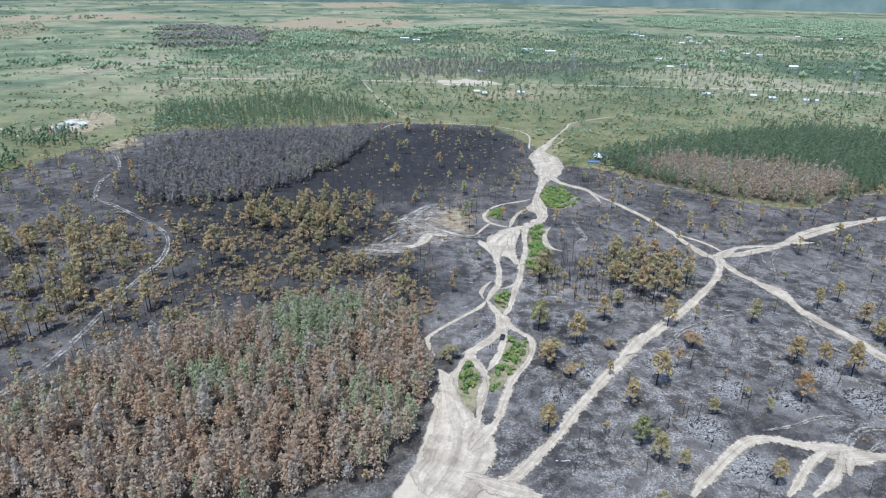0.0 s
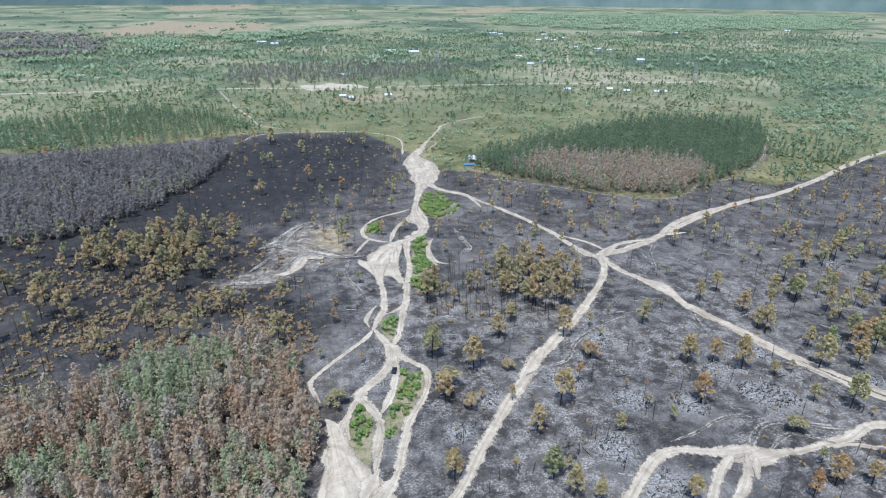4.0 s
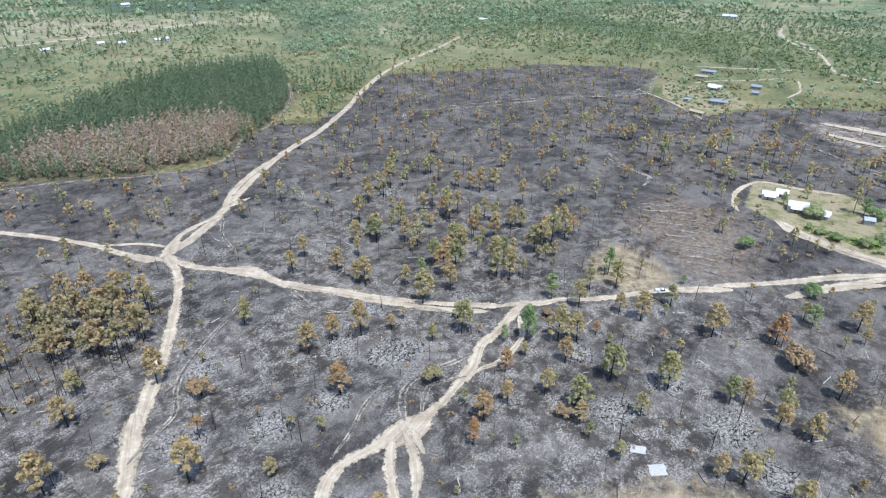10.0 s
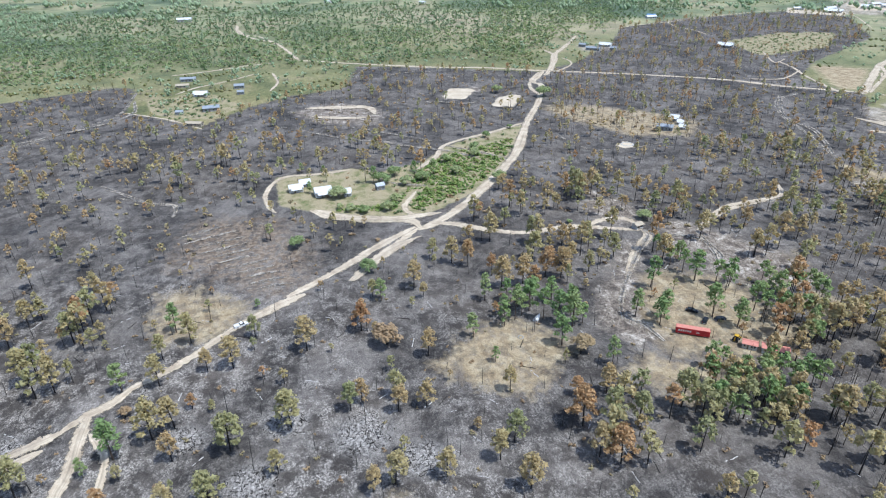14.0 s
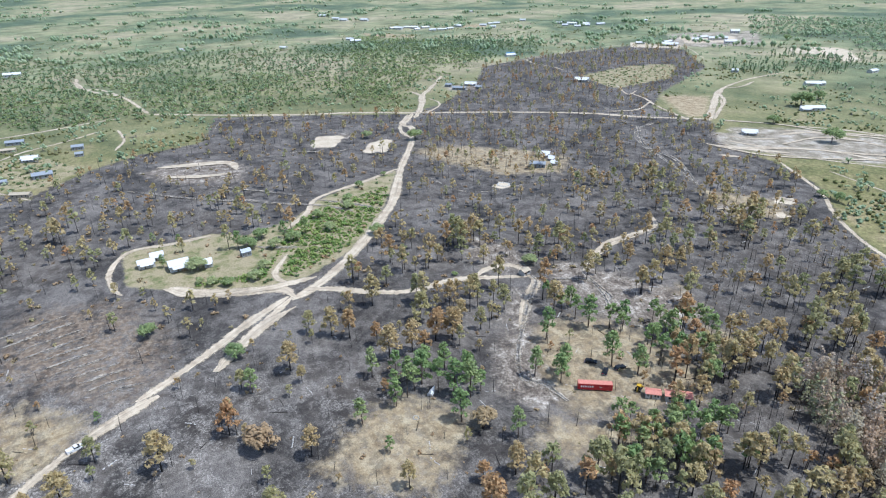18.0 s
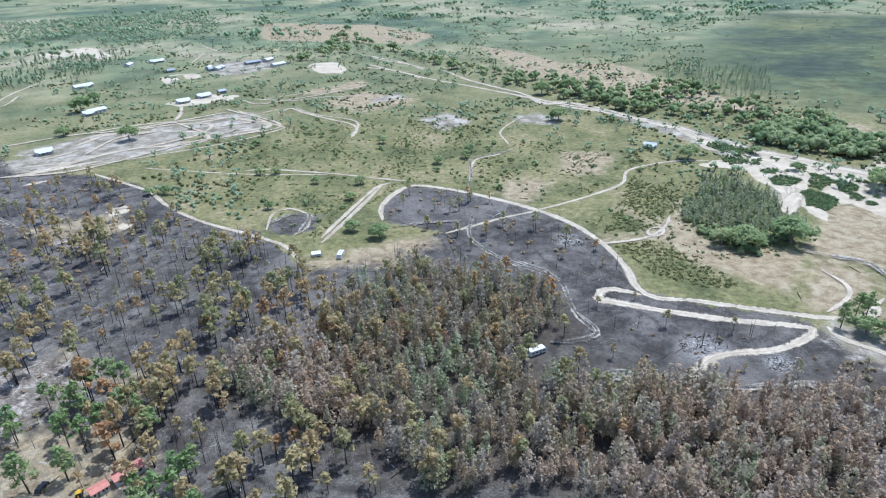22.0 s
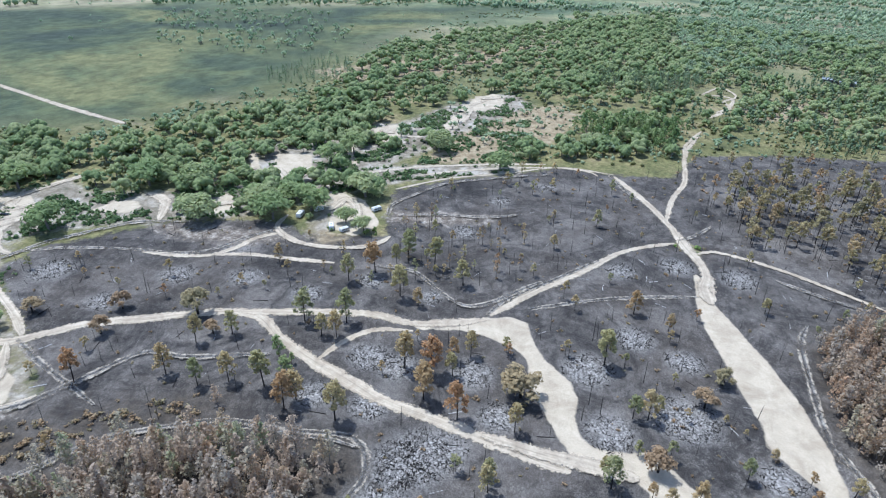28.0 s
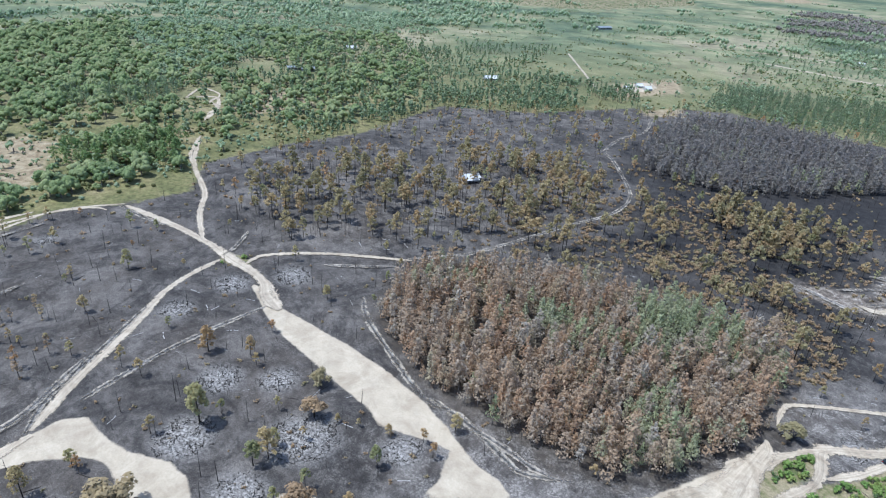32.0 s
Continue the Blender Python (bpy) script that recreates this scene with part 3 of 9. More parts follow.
DRY_PATCHES.append([(242, -109), (235, -118), (225, -108), (232, -99)])
DRY_PATCHES.append([(-643, 2198), (-544, 2766), (-115, 2671), (-169, 2191), (-549, 2056)])
DRY_PATCHES.append([(-1728, 2552), (-1284, 2780), (-1050, 2665), (-1206, 2382), (-1516, 2232)])
DRY_PATCHES.append([(-875, 4478), (-382, 4978), (-263, 4107), (-673, 3764)])
DRY_PATCHES.append([(624, 3496), (1328, 4356), (1760, 4518), (913, 3463)])
DRY_PATCHES.append([(642, -1231), (393, -1172), (251, -1017), (278, -918), (546, -988)])
DRY_PATCHES.append([(105, -329), (76, -332), (93, -289), (112, -302)])
DRY_PATCHES.append([(72, -390), (30, -392), (45, -345), (68, -340)])
DRY_PATCHES.append([(29, 911), (141, 911), (132, 851), (42, 854)])
DRY_PATCHES.append([(344, -580), (288, -651), (268, -624), (308, -578)])
DRY_PATCHES.append([(297, -549), (265, -594), (216, -563), (205, -553), (239, -510), (280, -518)])
DRY_PATCHES.append([(645, -416), (612, -457), (536, -385), (550, -369)])
DRY_PATCHES.append([(1492, -296), (1400, -383), (1337, -369), (1406, -290)])
DRY_PATCHES.append([(1544, -541), (1538, -614), (1456, -587), (1474, -534)])
DRY_PATCHES.append([(53, -249), (40, -250), (26, -257), (25, -265), (43, -284), (41, -291), (22, -268), (11, -282), (3, -310), (1, -307), (9, -279), (-1, -241), (-21, -236), (-40, -237), (-34, -215), (-20, -195), (-1, -209), (11, -216), (22, -241), (30, -246), (42, -243), (55, -242)])
DRY_PATCHES.append([(234, 27), (241, 13), (229, 6), (218, 15), (217, 30)])
DRY_PATCHES.append([(273, -43), (267, -74), (245, -84), (225, -70), (222, -47), (231, -23), (256, -27)])
DRY_PATCHES.append([(272, -46), (266, -78), (238, -82), (226, -67), (232, -37), (247, -31)])
DRY_PATCHES.append([(244, 40), (249, 21), (231, 4), (209, 18), (210, 37), (231, 46)])
DRY_PATCHES.append([(295, 163), (297, 151), (283, 141), (272, 151), (279, 162)])
DRY_PATCHES.append([(217, -22), (206, -42), (190, -41), (190, -26), (208, -11)])
DRY_PATCHES.append([(266, -50), (255, -70), (238, -73), (213, -66), (205, -57), (222, -36), (238, -29), (258, -39)])
GREEN_PATCHES = []
GREEN_PATCHES.append([(428, 124), (428, 98), (434, 75), (423, 59), (437, 28), (465, 8), (490, -32), (506, -61), (419, -21), (380, 5), (355, 37), (353, 49), (362, 88), (382, 119)])
GREEN_PATCHES.append([(634, 247), (683, 210), (608, 162), (574, 184), (576, 219)])
GREEN_PATCHES.append([(648, 252), (655, 197), (585, 176), (574, 206), (602, 238)])
GREEN_PATCHES.append([(-222, 104), (-209, 113), (-200, 108), (-212, 99)])
GREEN_PATCHES.append([(-217, -83), (-222, -60), (-194, -49), (-193, -75)])
GREEN_PATCHES.append([(793, -408), (832, -513), (817, -588), (726, -499), (698, -394)])
GREEN_PATCHES.append([(-1325, 1230), (-1397, 2261), (-1110, 1838), (-1065, 1329), (-1184, 1180)])
GREEN_PATCHES.append([(10, 216), (15, 216), (16, 209), (15, 199), (13, 187), (11, 181), (5, 184), (5, 201)])
GREEN_PATCHES.append([(26, 228), (31, 236), (38, 234), (37, 222), (33, 216), (27, 206), (22, 197), (17, 198), (19, 208), (24, 216)])
GREEN_PATCHES.append([(26, 279), (34, 280), (32, 265), (28, 258), (26, 266)])
GREEN_PATCHES.append([(55, 368), (63, 373), (59, 335), (52, 317), (46, 312), (50, 337)])
GREEN_PATCHES.append([(76, 459), (93, 460), (92, 430), (85, 413), (72, 410), (71, 429)])
GREEN_PATCHES.append([(33, 403), (43, 410), (38, 389), (32, 384)])
GREEN_PATCHES.append([(71, 423), (78, 440), (94, 440), (101, 431), (91, 413), (79, 406), (71, 413)])
GREEN_PATCHES.append([(59, 371), (65, 375), (63, 362), (59, 359)])
GREEN_PATCHES.append([(51, 340), (61, 347), (64, 339), (58, 330), (52, 332)])
GREEN_PATCHES.append([(48, 311), (56, 318), (62, 313), (56, 306), (50, 302), (47, 305)])
GREEN_PATCHES.append([(26, 398), (34, 405), (36, 397), (32, 388), (26, 389)])
LOBES = []
LOBES.append([(240, -249), (227, -266), (211, -264), (210, -243), (228, -236)])
LOBES.append([(238, -254), (227, -260), (219, -252), (218, -237), (230, -238)])
REGIONS = {}
REGIONS["pines_north_east"] = [(338, 458), (396, 503), (454, 569), (495, 573), (555, 550), (545, 511), (466, 479), (405, 450), (357, 434)]
REGIONS["dome_west"] = [(-133, 139), (-154, 161), (-157, 182), (-137, 216), (-102, 239), (-58, 264), (-29, 269), (-9, 241), (1, 217), (-2, 193), (-10, 168), (-23, 150), (-45, 141), (-73, 133), (-98, 131)]
REGIONS["dome_south"] = [(66, -125), (40, -125), (3, -124), (-10, -124), (-42, -98), (-51, -73), (-55, -34), (-55, -22), (-47, -15), (-21, -22), (78, -105)]
REGIONS["dome_south_b"] = [(178, -167), (153, -201), (114, -199), (80, -185), (71, -157), (85, -142), (67, -130), (32, -129), (36, -103), (117, -68), (150, -102), (172, -140)]
REGIONS["dome_south_c"] = [(201, -108), (166, -93), (-34, -49), (-66, -70), (-32, -97), (-4, -125), (60, -127), (71, -137), (120, -128), (159, -137), (194, -134)]
REGIONS["dome_far"] = [(-228, 438), (-191, 398), (-141, 412), (-108, 462), (-82, 525), (-73, 603), (-162, 612), (-236, 583), (-265, 539)]
REGIONS["plant_a"] = [(127, 534), (158, 487), (206, 440), (265, 421), (321, 449), (408, 507), (482, 623), (389, 666), (231, 605)]
REGIONS["plant_front"] = [(159, 507), (206, 440), (266, 424), (314, 447), (317, 492), (206, 538)]
REGIONS["stand"] = [(46, 307), (71, 325), (126, 324), (134, 293), (111, 268), (77, 266), (51, 270)]
REGIONS["brown_nw"] = [(-300, 146), (-316, 183), (-295, 250), (-263, 328), (-218, 376), (-174, 342), (-159, 279), (-158, 243), (-189, 183), (-209, 148), (-234, 124)]
REGIONS["brown_nw2"] = [(-183, 179), (-151, 249), (-153, 316), (-170, 351), (-148, 371), (-51, 440), (2, 298), (-17, 268), (-35, 284), (-64, 273), (-105, 243), (-151, 210)]
REGIONS["wood_w"] = [(-277, 360), (-199, 345), (-152, 338), (-117, 357), (-59, 365), (-45, 310), (-23, 277), (-6, 255), (-21, 246), (-76, 261), (-120, 236), (-179, 212)]
REGIONS["black_n"] = [(-198, 401), (-106, 415), (-36, 425), (49, 507), (80, 611), (-49, 654), (-73, 495), (-176, 426)]
REGIONS["mid_ne"] = [(221, 228), (254, 225), (285, 195), (255, 177), (217, 185), (203, 209)]
REGIONS["south_pines"] = [(265, -129), (277, -204), (246, -222), (209, -210), (191, -183), (182, -101), (159, -53), (183, -15), (231, -79)]
REGIONS["south_pines_b"] = [(346, -45), (319, -119), (339, -206), (326, -242), (257, -121), (279, -89), (317, -75)]
REGIONS["yard_a"] = [(263, 25), (264, 3), (247, -10), (236, -4), (240, 21)]
REGIONS["yard_b"] = [(294, -58), (282, -85), (239, -113), (204, -80), (222, -72), (233, -62), (256, -71), (277, -56)]
REGIONS["yard_c"] = [(215, -37), (194, -78), (173, -65), (173, -40), (188, -25)]
REGIONS["hedge_lot"] = [(366, 91), (361, 42), (385, 7), (419, -20), (471, -43), (448, 11), (419, 35), (372, 52), (370, 88)]
REGIONS["marsh"] = [(-82, -682), (-209, -486), (-295, -395), (-346, -280), (-395, -265), (-468, -207), (-592, -191), (-762, -170), (-946, -128), (-1101, -15), (-964, -651), (-644, -1139), (-326, -1267)]
REGIONS["meadow"] = [(324, -420), (271, -507), (130, -450), (24, -377), (-15, -366), (43, -312), (86, -291), (143, -324), (179, -303), (200, -228), (260, -259)]
REGIONS["meadow_b"] = [(5, -334), (-49, -320), (-36, -232), (-8, -225), (40, -224), (52, -254), (63, -265)]
REGIONS["thicket"] = [(-16, -339), (-33, -340), (-49, -310), (-49, -287), (-56, -271), (-46, -253), (-27, -239), (-15, -231), (-5, -238), (3, -256), (10, -272), (4, -292), (-12, -317)]
REGIONS["oaks_a"] = [(66, -562), (-5, -509), (-88, -457), (-118, -379), (-163, -296), (-195, -260), (-223, -177), (-213, -138), (-216, -105), (-229, -75), (-307, -57), (-500, -123), (-314, -256), (-176, -357), (-114, -547), (-4, -676)]
REGIONS["oaks_b"] = [(-189, -174), (-202, -147), (-204, -93), (-206, -57), (-259, -63), (-290, -27), (-327, 44), (-343, 119), (-389, 135), (-377, 63), (-423, 2), (-368, -53), (-391, -112), (-303, -154), (-288, -233)]
REGIONS["woods_nw"] = [(-370, 143), (-393, 270), (-371, 378), (-753, 634), (-699, 266), (-485, 190)]
REGIONS["woods_e"] = [(-328, -257), (-370, -206), (-460, -169), (-569, -170), (-702, -155), (-870, -38), (-1078, 239), (-423, 146), (-363, 97), (-472, 46), (-468, -7), (-415, -82), (-352, -110), (-311, -166)]
REGIONS["woods_w"] = [(-1035, 70), (-833, 590), (-494, 434), (-393, 278), (-401, 221), (-456, 225), (-395, 165), (-433, 152), (-646, 191), (-489, 31)]
# Outlines of black char that also carries painted cloud shade
REGIONS["shaded_char"] = [(-213, 371), (-101, 395), (-28, 418), (48, 491), (80, 594), (61, 672), (-50, 677), (-89, 624), (-226, 566), (-284, 514)]
REGIONS["shaded_char_b"] = [(-150, 252), (-146, 319), (-182, 370), (-241, 416), (-276, 512), (-222, 563), (-108, 590), (2, 298), (-17, 268), (-35, 284), (-70, 282)]
REGIONS["open_ne"] = [(553, 515), (690, 521), (772, 261), (767, 65), (766, -164), (958, -244), (1009, -468), (1308, -624), (1345, 1109)]
REGIONS["grass_n"] = [(-307, 656), (-110, 702), (85, 719), (264, 693), (561, 703), (554, 553), (1858, 1928), (-936, 2131)]
REGIONS["pine_se"] = [(758, -604), (829, -812), (691, -845), (644, -684), (694, -579)]
REGIONS["oaks_se"] = [(418, -745), (335, -870), (95, -599), (-12, -478), (-24, -571), (239, -794), (424, -1050)]
REGIONS["south_mid"] = [(240, -121), (223, -160), (193, -191), (158, -137), (128, -62), (170, -44), (202, -50)]
REGIONS["south_near"] = [(199, 14), (208, -12), (200, -53), (197, -102), (197, -148), (131, -69), (160, 14)]
REGIONS["lot_lawn"] = [(428, 122), (428, 98), (432, 75), (416, 53), (370, 57), (370, 88), (382, 117)]
REGIONS["belt_e"] = [(331, 22), (386, -11), (371, -57), (325, -124), (280, -52), (262, -20), (279, 6), (302, 26)]
REGIONS["far_e"] = [(416, -155), (424, -255), (369, -305), (278, -229), (301, -144), (351, -127)]
REGIONS["ne_mid"] = [(457, 263), (503, 129), (508, 26), (395, 20), (418, 128), (415, 194)]
REGIONS["ne_west"] = [(309, 332), (327, 265), (306, 176), (232, 177), (209, 214), (226, 269)]
REGIONS["village"] = [(-153, -402), (-196, -347), (-213, -252), (-222, -195), (-251, -154), (-315, -159), (-392, -76), (-501, -1), (-461, 21), (-296, 19), (-272, -46), (-236, -92), (-202, -127), (-187, -171), (-168, -214), (-125, -243), (-105, -270), (-93, -313)]
REGIONS["clearing"] = [(-406, -43), (-472, 46), (-424, 52), (-365, 46), (-357, 5), (-316, 17), (-297, -52), (-358, -30)]
REGIONS["pines_north_west"] = [(-430, 335), (-467, 429), (-502, 540), (-427, 606), (-375, 623), (-323, 556), (-356, 454), (-413, 375), (-367, 264), (-380, 212), (-416, 248)]
REGIONS["wood_north_west"] = [(-407, 140), (-401, 221), (-439, 341), (-515, 552), (-619, 759), (-804, 473), (-706, 208), (-507, 110)]
REGIONS["wood_north"] = [(-271, 573), (-215, 647), (-140, 655), (-62, 690), (-27, 668), (-107, 779), (-196, 846), (-341, 735)]
REGIONS["shade_strip"] = [(-128, 1027), (-132, 1236), (66, 1285), (237, 1237), (334, 1182), (105, 1027)]
REGIONS["oak_belt"] = [(-67, -436), (-115, -470), (-150, -430), (-177, -404), (-197, -373), (-259, -363), (-320, -338), (-228, -241), (-201, -248), (-206, -295), (-158, -291), (-163, -332), (-142, -358), (-117, -380), (-87, -396)]
REGIONS["forest_west"] = [(-1028, 44), (-1072, 368), (-1078, 847), (-804, 651), (-815, 366), (-623, 238), (-582, 190), (-525, 122), (-528, 20)]
REGIONS["pale_wood_west"] = [(-595, 88), (-582, 190), (-506, 154), (-544, 60)]
REGIONS["pines_west"] = [(-419, 64), (-428, 121), (-400, 142), (-350, 116), (-380, 49)]
REGIONS["green_north_west"] = [(-375, 816), (-318, 825), (-273, 779), (-223, 672), (-305, 651)]
REGIONS["green_north"] = [(-445, 1315), (-261, 1294), (-209, 1085), (-337, 1053)]
REGIONS["green_band"] = [(-453, 1801), (-290, 2038), (-97, 2117), (134, 2476), (118, 2205), (-87, 1859), (-217, 1700), (-344, 1545)]
REGIONS["green_north_east"] = [(933, 1260), (1500, 1500), (1700, 900), (1200, 480), (800, 540), (632, 580), (560, 560), (540, 700), (632, 693), (695, 854)]
REGIONS["green_east"] = [(540, 706), (730, 740), (553, 553), (485, 563)]
REGIONS["forest_north_east"] = [(690, 2449), (1128, 1981), (1977, 2057), (2932, 3065), (904, 3213)]
REGIONS["grey_wood_north"] = [(-955, 2176), (-545, 2057), (-430, 1517), (-637, 1430)]
REGIONS["scrub_east"] = [(553, 515), (690, 521), (772, 261), (767, 65), (766, -164), (958, -244), (1050, 100), (1000, 700)]
REGIONS["scrub_north"] = [(-307, 656), (85, 719), (264, 693), (555, 700), (700, 1000), (-400, 1000)]
REGIONS["shrub_belt"] = [(-110, 284), (-104, 302), (-75, 309), (-51, 309), (-21, 296), (-2, 279), (-5, 255), (-15, 246), (-40, 271), (-67, 274), (-90, 257)]
REGIONS["pine_cluster"] = [(-134, 402), (-66, 394), (-55, 335), (-80, 335), (-120, 357)]
REGIONS["scrub_settled"] = [(1465, -271), (1206, -422), (956, -363), (839, -212), (700, -134), (749, -75)]
REGIONS["tree_line"] = [(617, -1041), (496, -953), (376, -856), (260, -734), (262, -698), (361, -774), (509, -880)]
REGIONS["wood_by_pad"] = [(765, -750), (775, -815), (754, -843), (667, -735), (674, -673)]
REGIONS["wood_far_east"] = [(1355, -1275), (889, -1528), (675, -1113), (750, -880), (906, -1058), (1025, -941)]
REGIONS["oak_far_east"] = [(279, -834), (200, -850), (189, -784), (220, -756), (256, -766)]
REGIONS["oak_far_east_b"] = [(224, -676), (179, -723), (162, -614), (195, -586), (213, -618)]
REGIONS["marsh_island"] = [(-487, -763), (-556, -726), (-493, -635), (-439, -681)]
REGIONS["marsh_cypress"] = [(-61, -732), (-163, -686), (-134, -559), (-85, -543), (-42, -611)]
REGIONS["marsh_cypress_b"] = [(-521, -248), (-586, -220), (-599, -183), (-509, -158), (-474, -197), (-481, -229)]
REGIONS["marsh_wood"] = [(-898, -590), (-979, -377), (-860, -256), (-633, -193), (-597, -241), (-643, -441)]
REGIONS["scrub_meadow"] = [(27, -340), (-3, -305), (10, -272), (22, -268), (41, -291)]
REGIONS["scrub_meadow_b"] = [(43, -283), (26, -263), (31, -255), (53, -251)]
REGIONS["scrub_meadow_c"] = [(28, -244), (0, -207), (0, -197), (15, -196), (35, -209), (49, -235), (42, -243)]
REGIONS["saplings_south"] = [(-153, -82), (-189, -58), (-218, -33), (-209, 0), (-217, 25), (-176, 32), (-156, 3), (-151, -30), (-136, -61)]
REGIONS["saplings_south_b"] = [(-82, -96), (-97, -78), (-83, -58), (-63, -50), (-58, -66)]
REGIONS["saplings_east"] = [(697, -160), (520, -274), (379, -268), (260, -228), (250, -171), (303, -107), (386, -50), (486, -60)]
REGIONS["shrub_belt_south"] = [(-26, -148), (-46, -132), (-48, -115), (-60, -96), (-67, -73), (-58, -72), (-40, -107), (-24, -121), (-11, -133)]
REGIONS["shrub_belt_west"] = [(-265, 342), (-198, 426), (-83, 379), (-50, 351), (-55, 295), (-116, 300), (-152, 250), (-190, 229)]
TREES = {}
TREES["scorched"] = []
TREES["scorched"] += [(-75.8, -95.6, 12.8), (-72.2, -81.7, 11.6), (-94.5, -94.3, 12.6), (-102.1, -83.3, 10.6), (-76, -72.1, 12.8), (-76.1, -59.2, 15.2), (-66.6, -48.2, 18.2), (-71.3, -45.8, 12.8), (-64.5, -30, 21.4), (-115.6, -59, 19), (-117.7, -42.3, 18), (-94.2, -13.5, 19.4), (-79.2, -3.7, 25.8), (-92.8, -3.6, 18.2), (-92.9, 4.2, 10), (-71.8, 8.8, 16.4), (-105.2, 9.3, 11.4), (-69.5, 27.6, 11.8), (-50, 21, 8), (-107.5, -43.2, 12.6), (-140.9, -25.6, 21.6), (-135, -16.6, 9), (-154.5, -0.1, 12.8), (-168.3, -15.3, 20.2), (-172.9, -28.7, 18.8), (-148.7, -50.7, 13.8), (-158, -40.9, 15.6), (-159, -87.3, 10), (-107.4, -49.3, 10.2), (-109.3, 58.2, 18)]
TREES["scorched"] += [(-145.4, 72.5, 11.2), (-135.3, 84.9, 8.4), (-82.5, 65.6, 9.8), (-82.6, 70.4, 12.2), (-86.7, 74.1, 7.4), (-155.7, 127, 7.4), (-85.6, 95.3, 3.8), (-71.4, 105.9, 4.8), (-61.9, 96.3, 8.4), (-66.3, 65.5, 6), (-52.1, 56.3, 12.6), (-56.3, 54.4, 8.2), (-50.2, 80, 9.2), (-61, 125.2, 7.2), (-50.7, 67.7, 6.2), (-49.8, 72.5, 6.2), (-101.9, 3.4, 10.6), (-165.3, -32.5, 11.6), (-226.9, 62.1, 10), (-197.2, 39.6, 7.8), (-66.3, -124.2, 13.4), (-44.6, 21.4, 11.2), (229.7, 262.8, 10.6), (212.5, 254.9, 10.2), (259.3, 272.2, 5.2), (236.5, 246.1, 13.4), (256.4, 245.9, 8), (193.7, 239, 11), (204.6, 220.6, 10.4), (175, 203.4, 7.4)]
TREES["scorched"] += [(178.5, 186.2, 8.6), (196.8, 204.8, 19.6), (226.2, 220.2, 13.4), (221.4, 212, 18.2), (228.6, 210.2, 16), (212.1, 201.6, 13), (239.7, 214.7, 16.4), (265.8, 212.6, 13.4), (280.7, 211.4, 12.4), (284.6, 207.6, 10.4), (264.5, 189.1, 14.8), (240.9, 196.4, 16.4), (235.7, 186.1, 17.4), (304, 192.8, 9.8), (188.9, 180.1, 15.6), (206.4, 147.8, 17.4), (232.4, 151.2, 13.4), (247.6, 153.2, 11.4), (256.5, 144.8, 14.2), (237.7, 127, 13.6), (237.1, 135.7, 9.8), (255.9, 120.9, 10.2), (218.5, 137.8, 6.4), (209.8, 141.7, 12.8), (215.8, 131, 5), (195.7, 139.8, 11.2), (176.1, 137.8, 10.8), (176.9, 125.8, 14), (170.6, 122.6, 9.4), (164.8, 145.7, 9.4)]
TREES["scorched"] += [(179.5, 154.9, 9.8), (190.8, 153.4, 6.4), (163.6, 106.5, 7.2), (185.1, 108.1, 9.8), (243.1, 101, 16.2), (207.6, 86.2, 11.4), (210.8, 82.4, 10.2), (211.6, 69.8, 11.4), (204.4, 70.9, 11.2), (205, 61.5, 11.2), (280.2, 55.7, 13.4), (271.1, 52.7, 7.6), (258.5, 79.5, 10), (231.5, 56.8, 12), (207, 32.5, 10), (191.7, 47.4, 5.2), (184.1, 37.5, 12.8), (178.2, 43.4, 11.6), (199.8, 1.1, 12), (173.4, 81.4, 9.4), (175, 74.9, 12.8), (174.9, 60.1, 11.6), (174, 14.1, 13.6), (278, -59, 19.6), (273.2, 18.1, 19.6), (273.8, 8.5, 14.4), (84.2, 202.6, 16.2), (70.7, 190.3, 11), (146.1, 218.9, 13.4), (157, 217.7, 11.2)]
TREES["scorched"] += [(143.7, 252.3, 12.8), (99, 185, 7.4), (106, 150.8, 10.4), (75.4, 252.5, 12.4), (84.6, 265.1, 10.4), (67.6, 208.8, 7.2), (56.7, 212.2, 5), (182.6, 267.4, 11.6), (196.7, 274.6, 11.8), (196.3, 253.3, 11.4), (220.8, 264.3, 13.2), (227.8, 256.9, 13), (194.6, 234.6, 13.6), (249.9, 259.5, 13.2), (234.1, 218.1, 12), (149.6, 222.9, 10.2), (195.8, 186.7, 8.4), (78.7, 156.2, 8.4), (143.2, 145.1, 10.6), (153.9, 148.2, 11.8), (275.9, 74.1, 8.8), (252, 80.2, 13.8), (304, 44, 11), (293.9, 29.1, 13.6), (298.3, 35.6, 13.6), (315.5, 13.2, 15.8), (283.3, 20.1, 10.8), (272.3, 3.7, 9.6), (201.3, 11.3, 8), (304.3, -32.7, 12.2)]
TREES["scorched"] += [(356.7, -50.5, 17), (298.2, -89.4, 15.8), (305.2, -117.8, 11.8), (288.6, -135.7, 13.2), (300.5, -18.5, 14), (284.8, -17.8, 12.2), (278.2, -23.6, 10.8), (288.6, -40, 12.6), (311.2, -7.1, 14.2)]
TREES["big"] = []
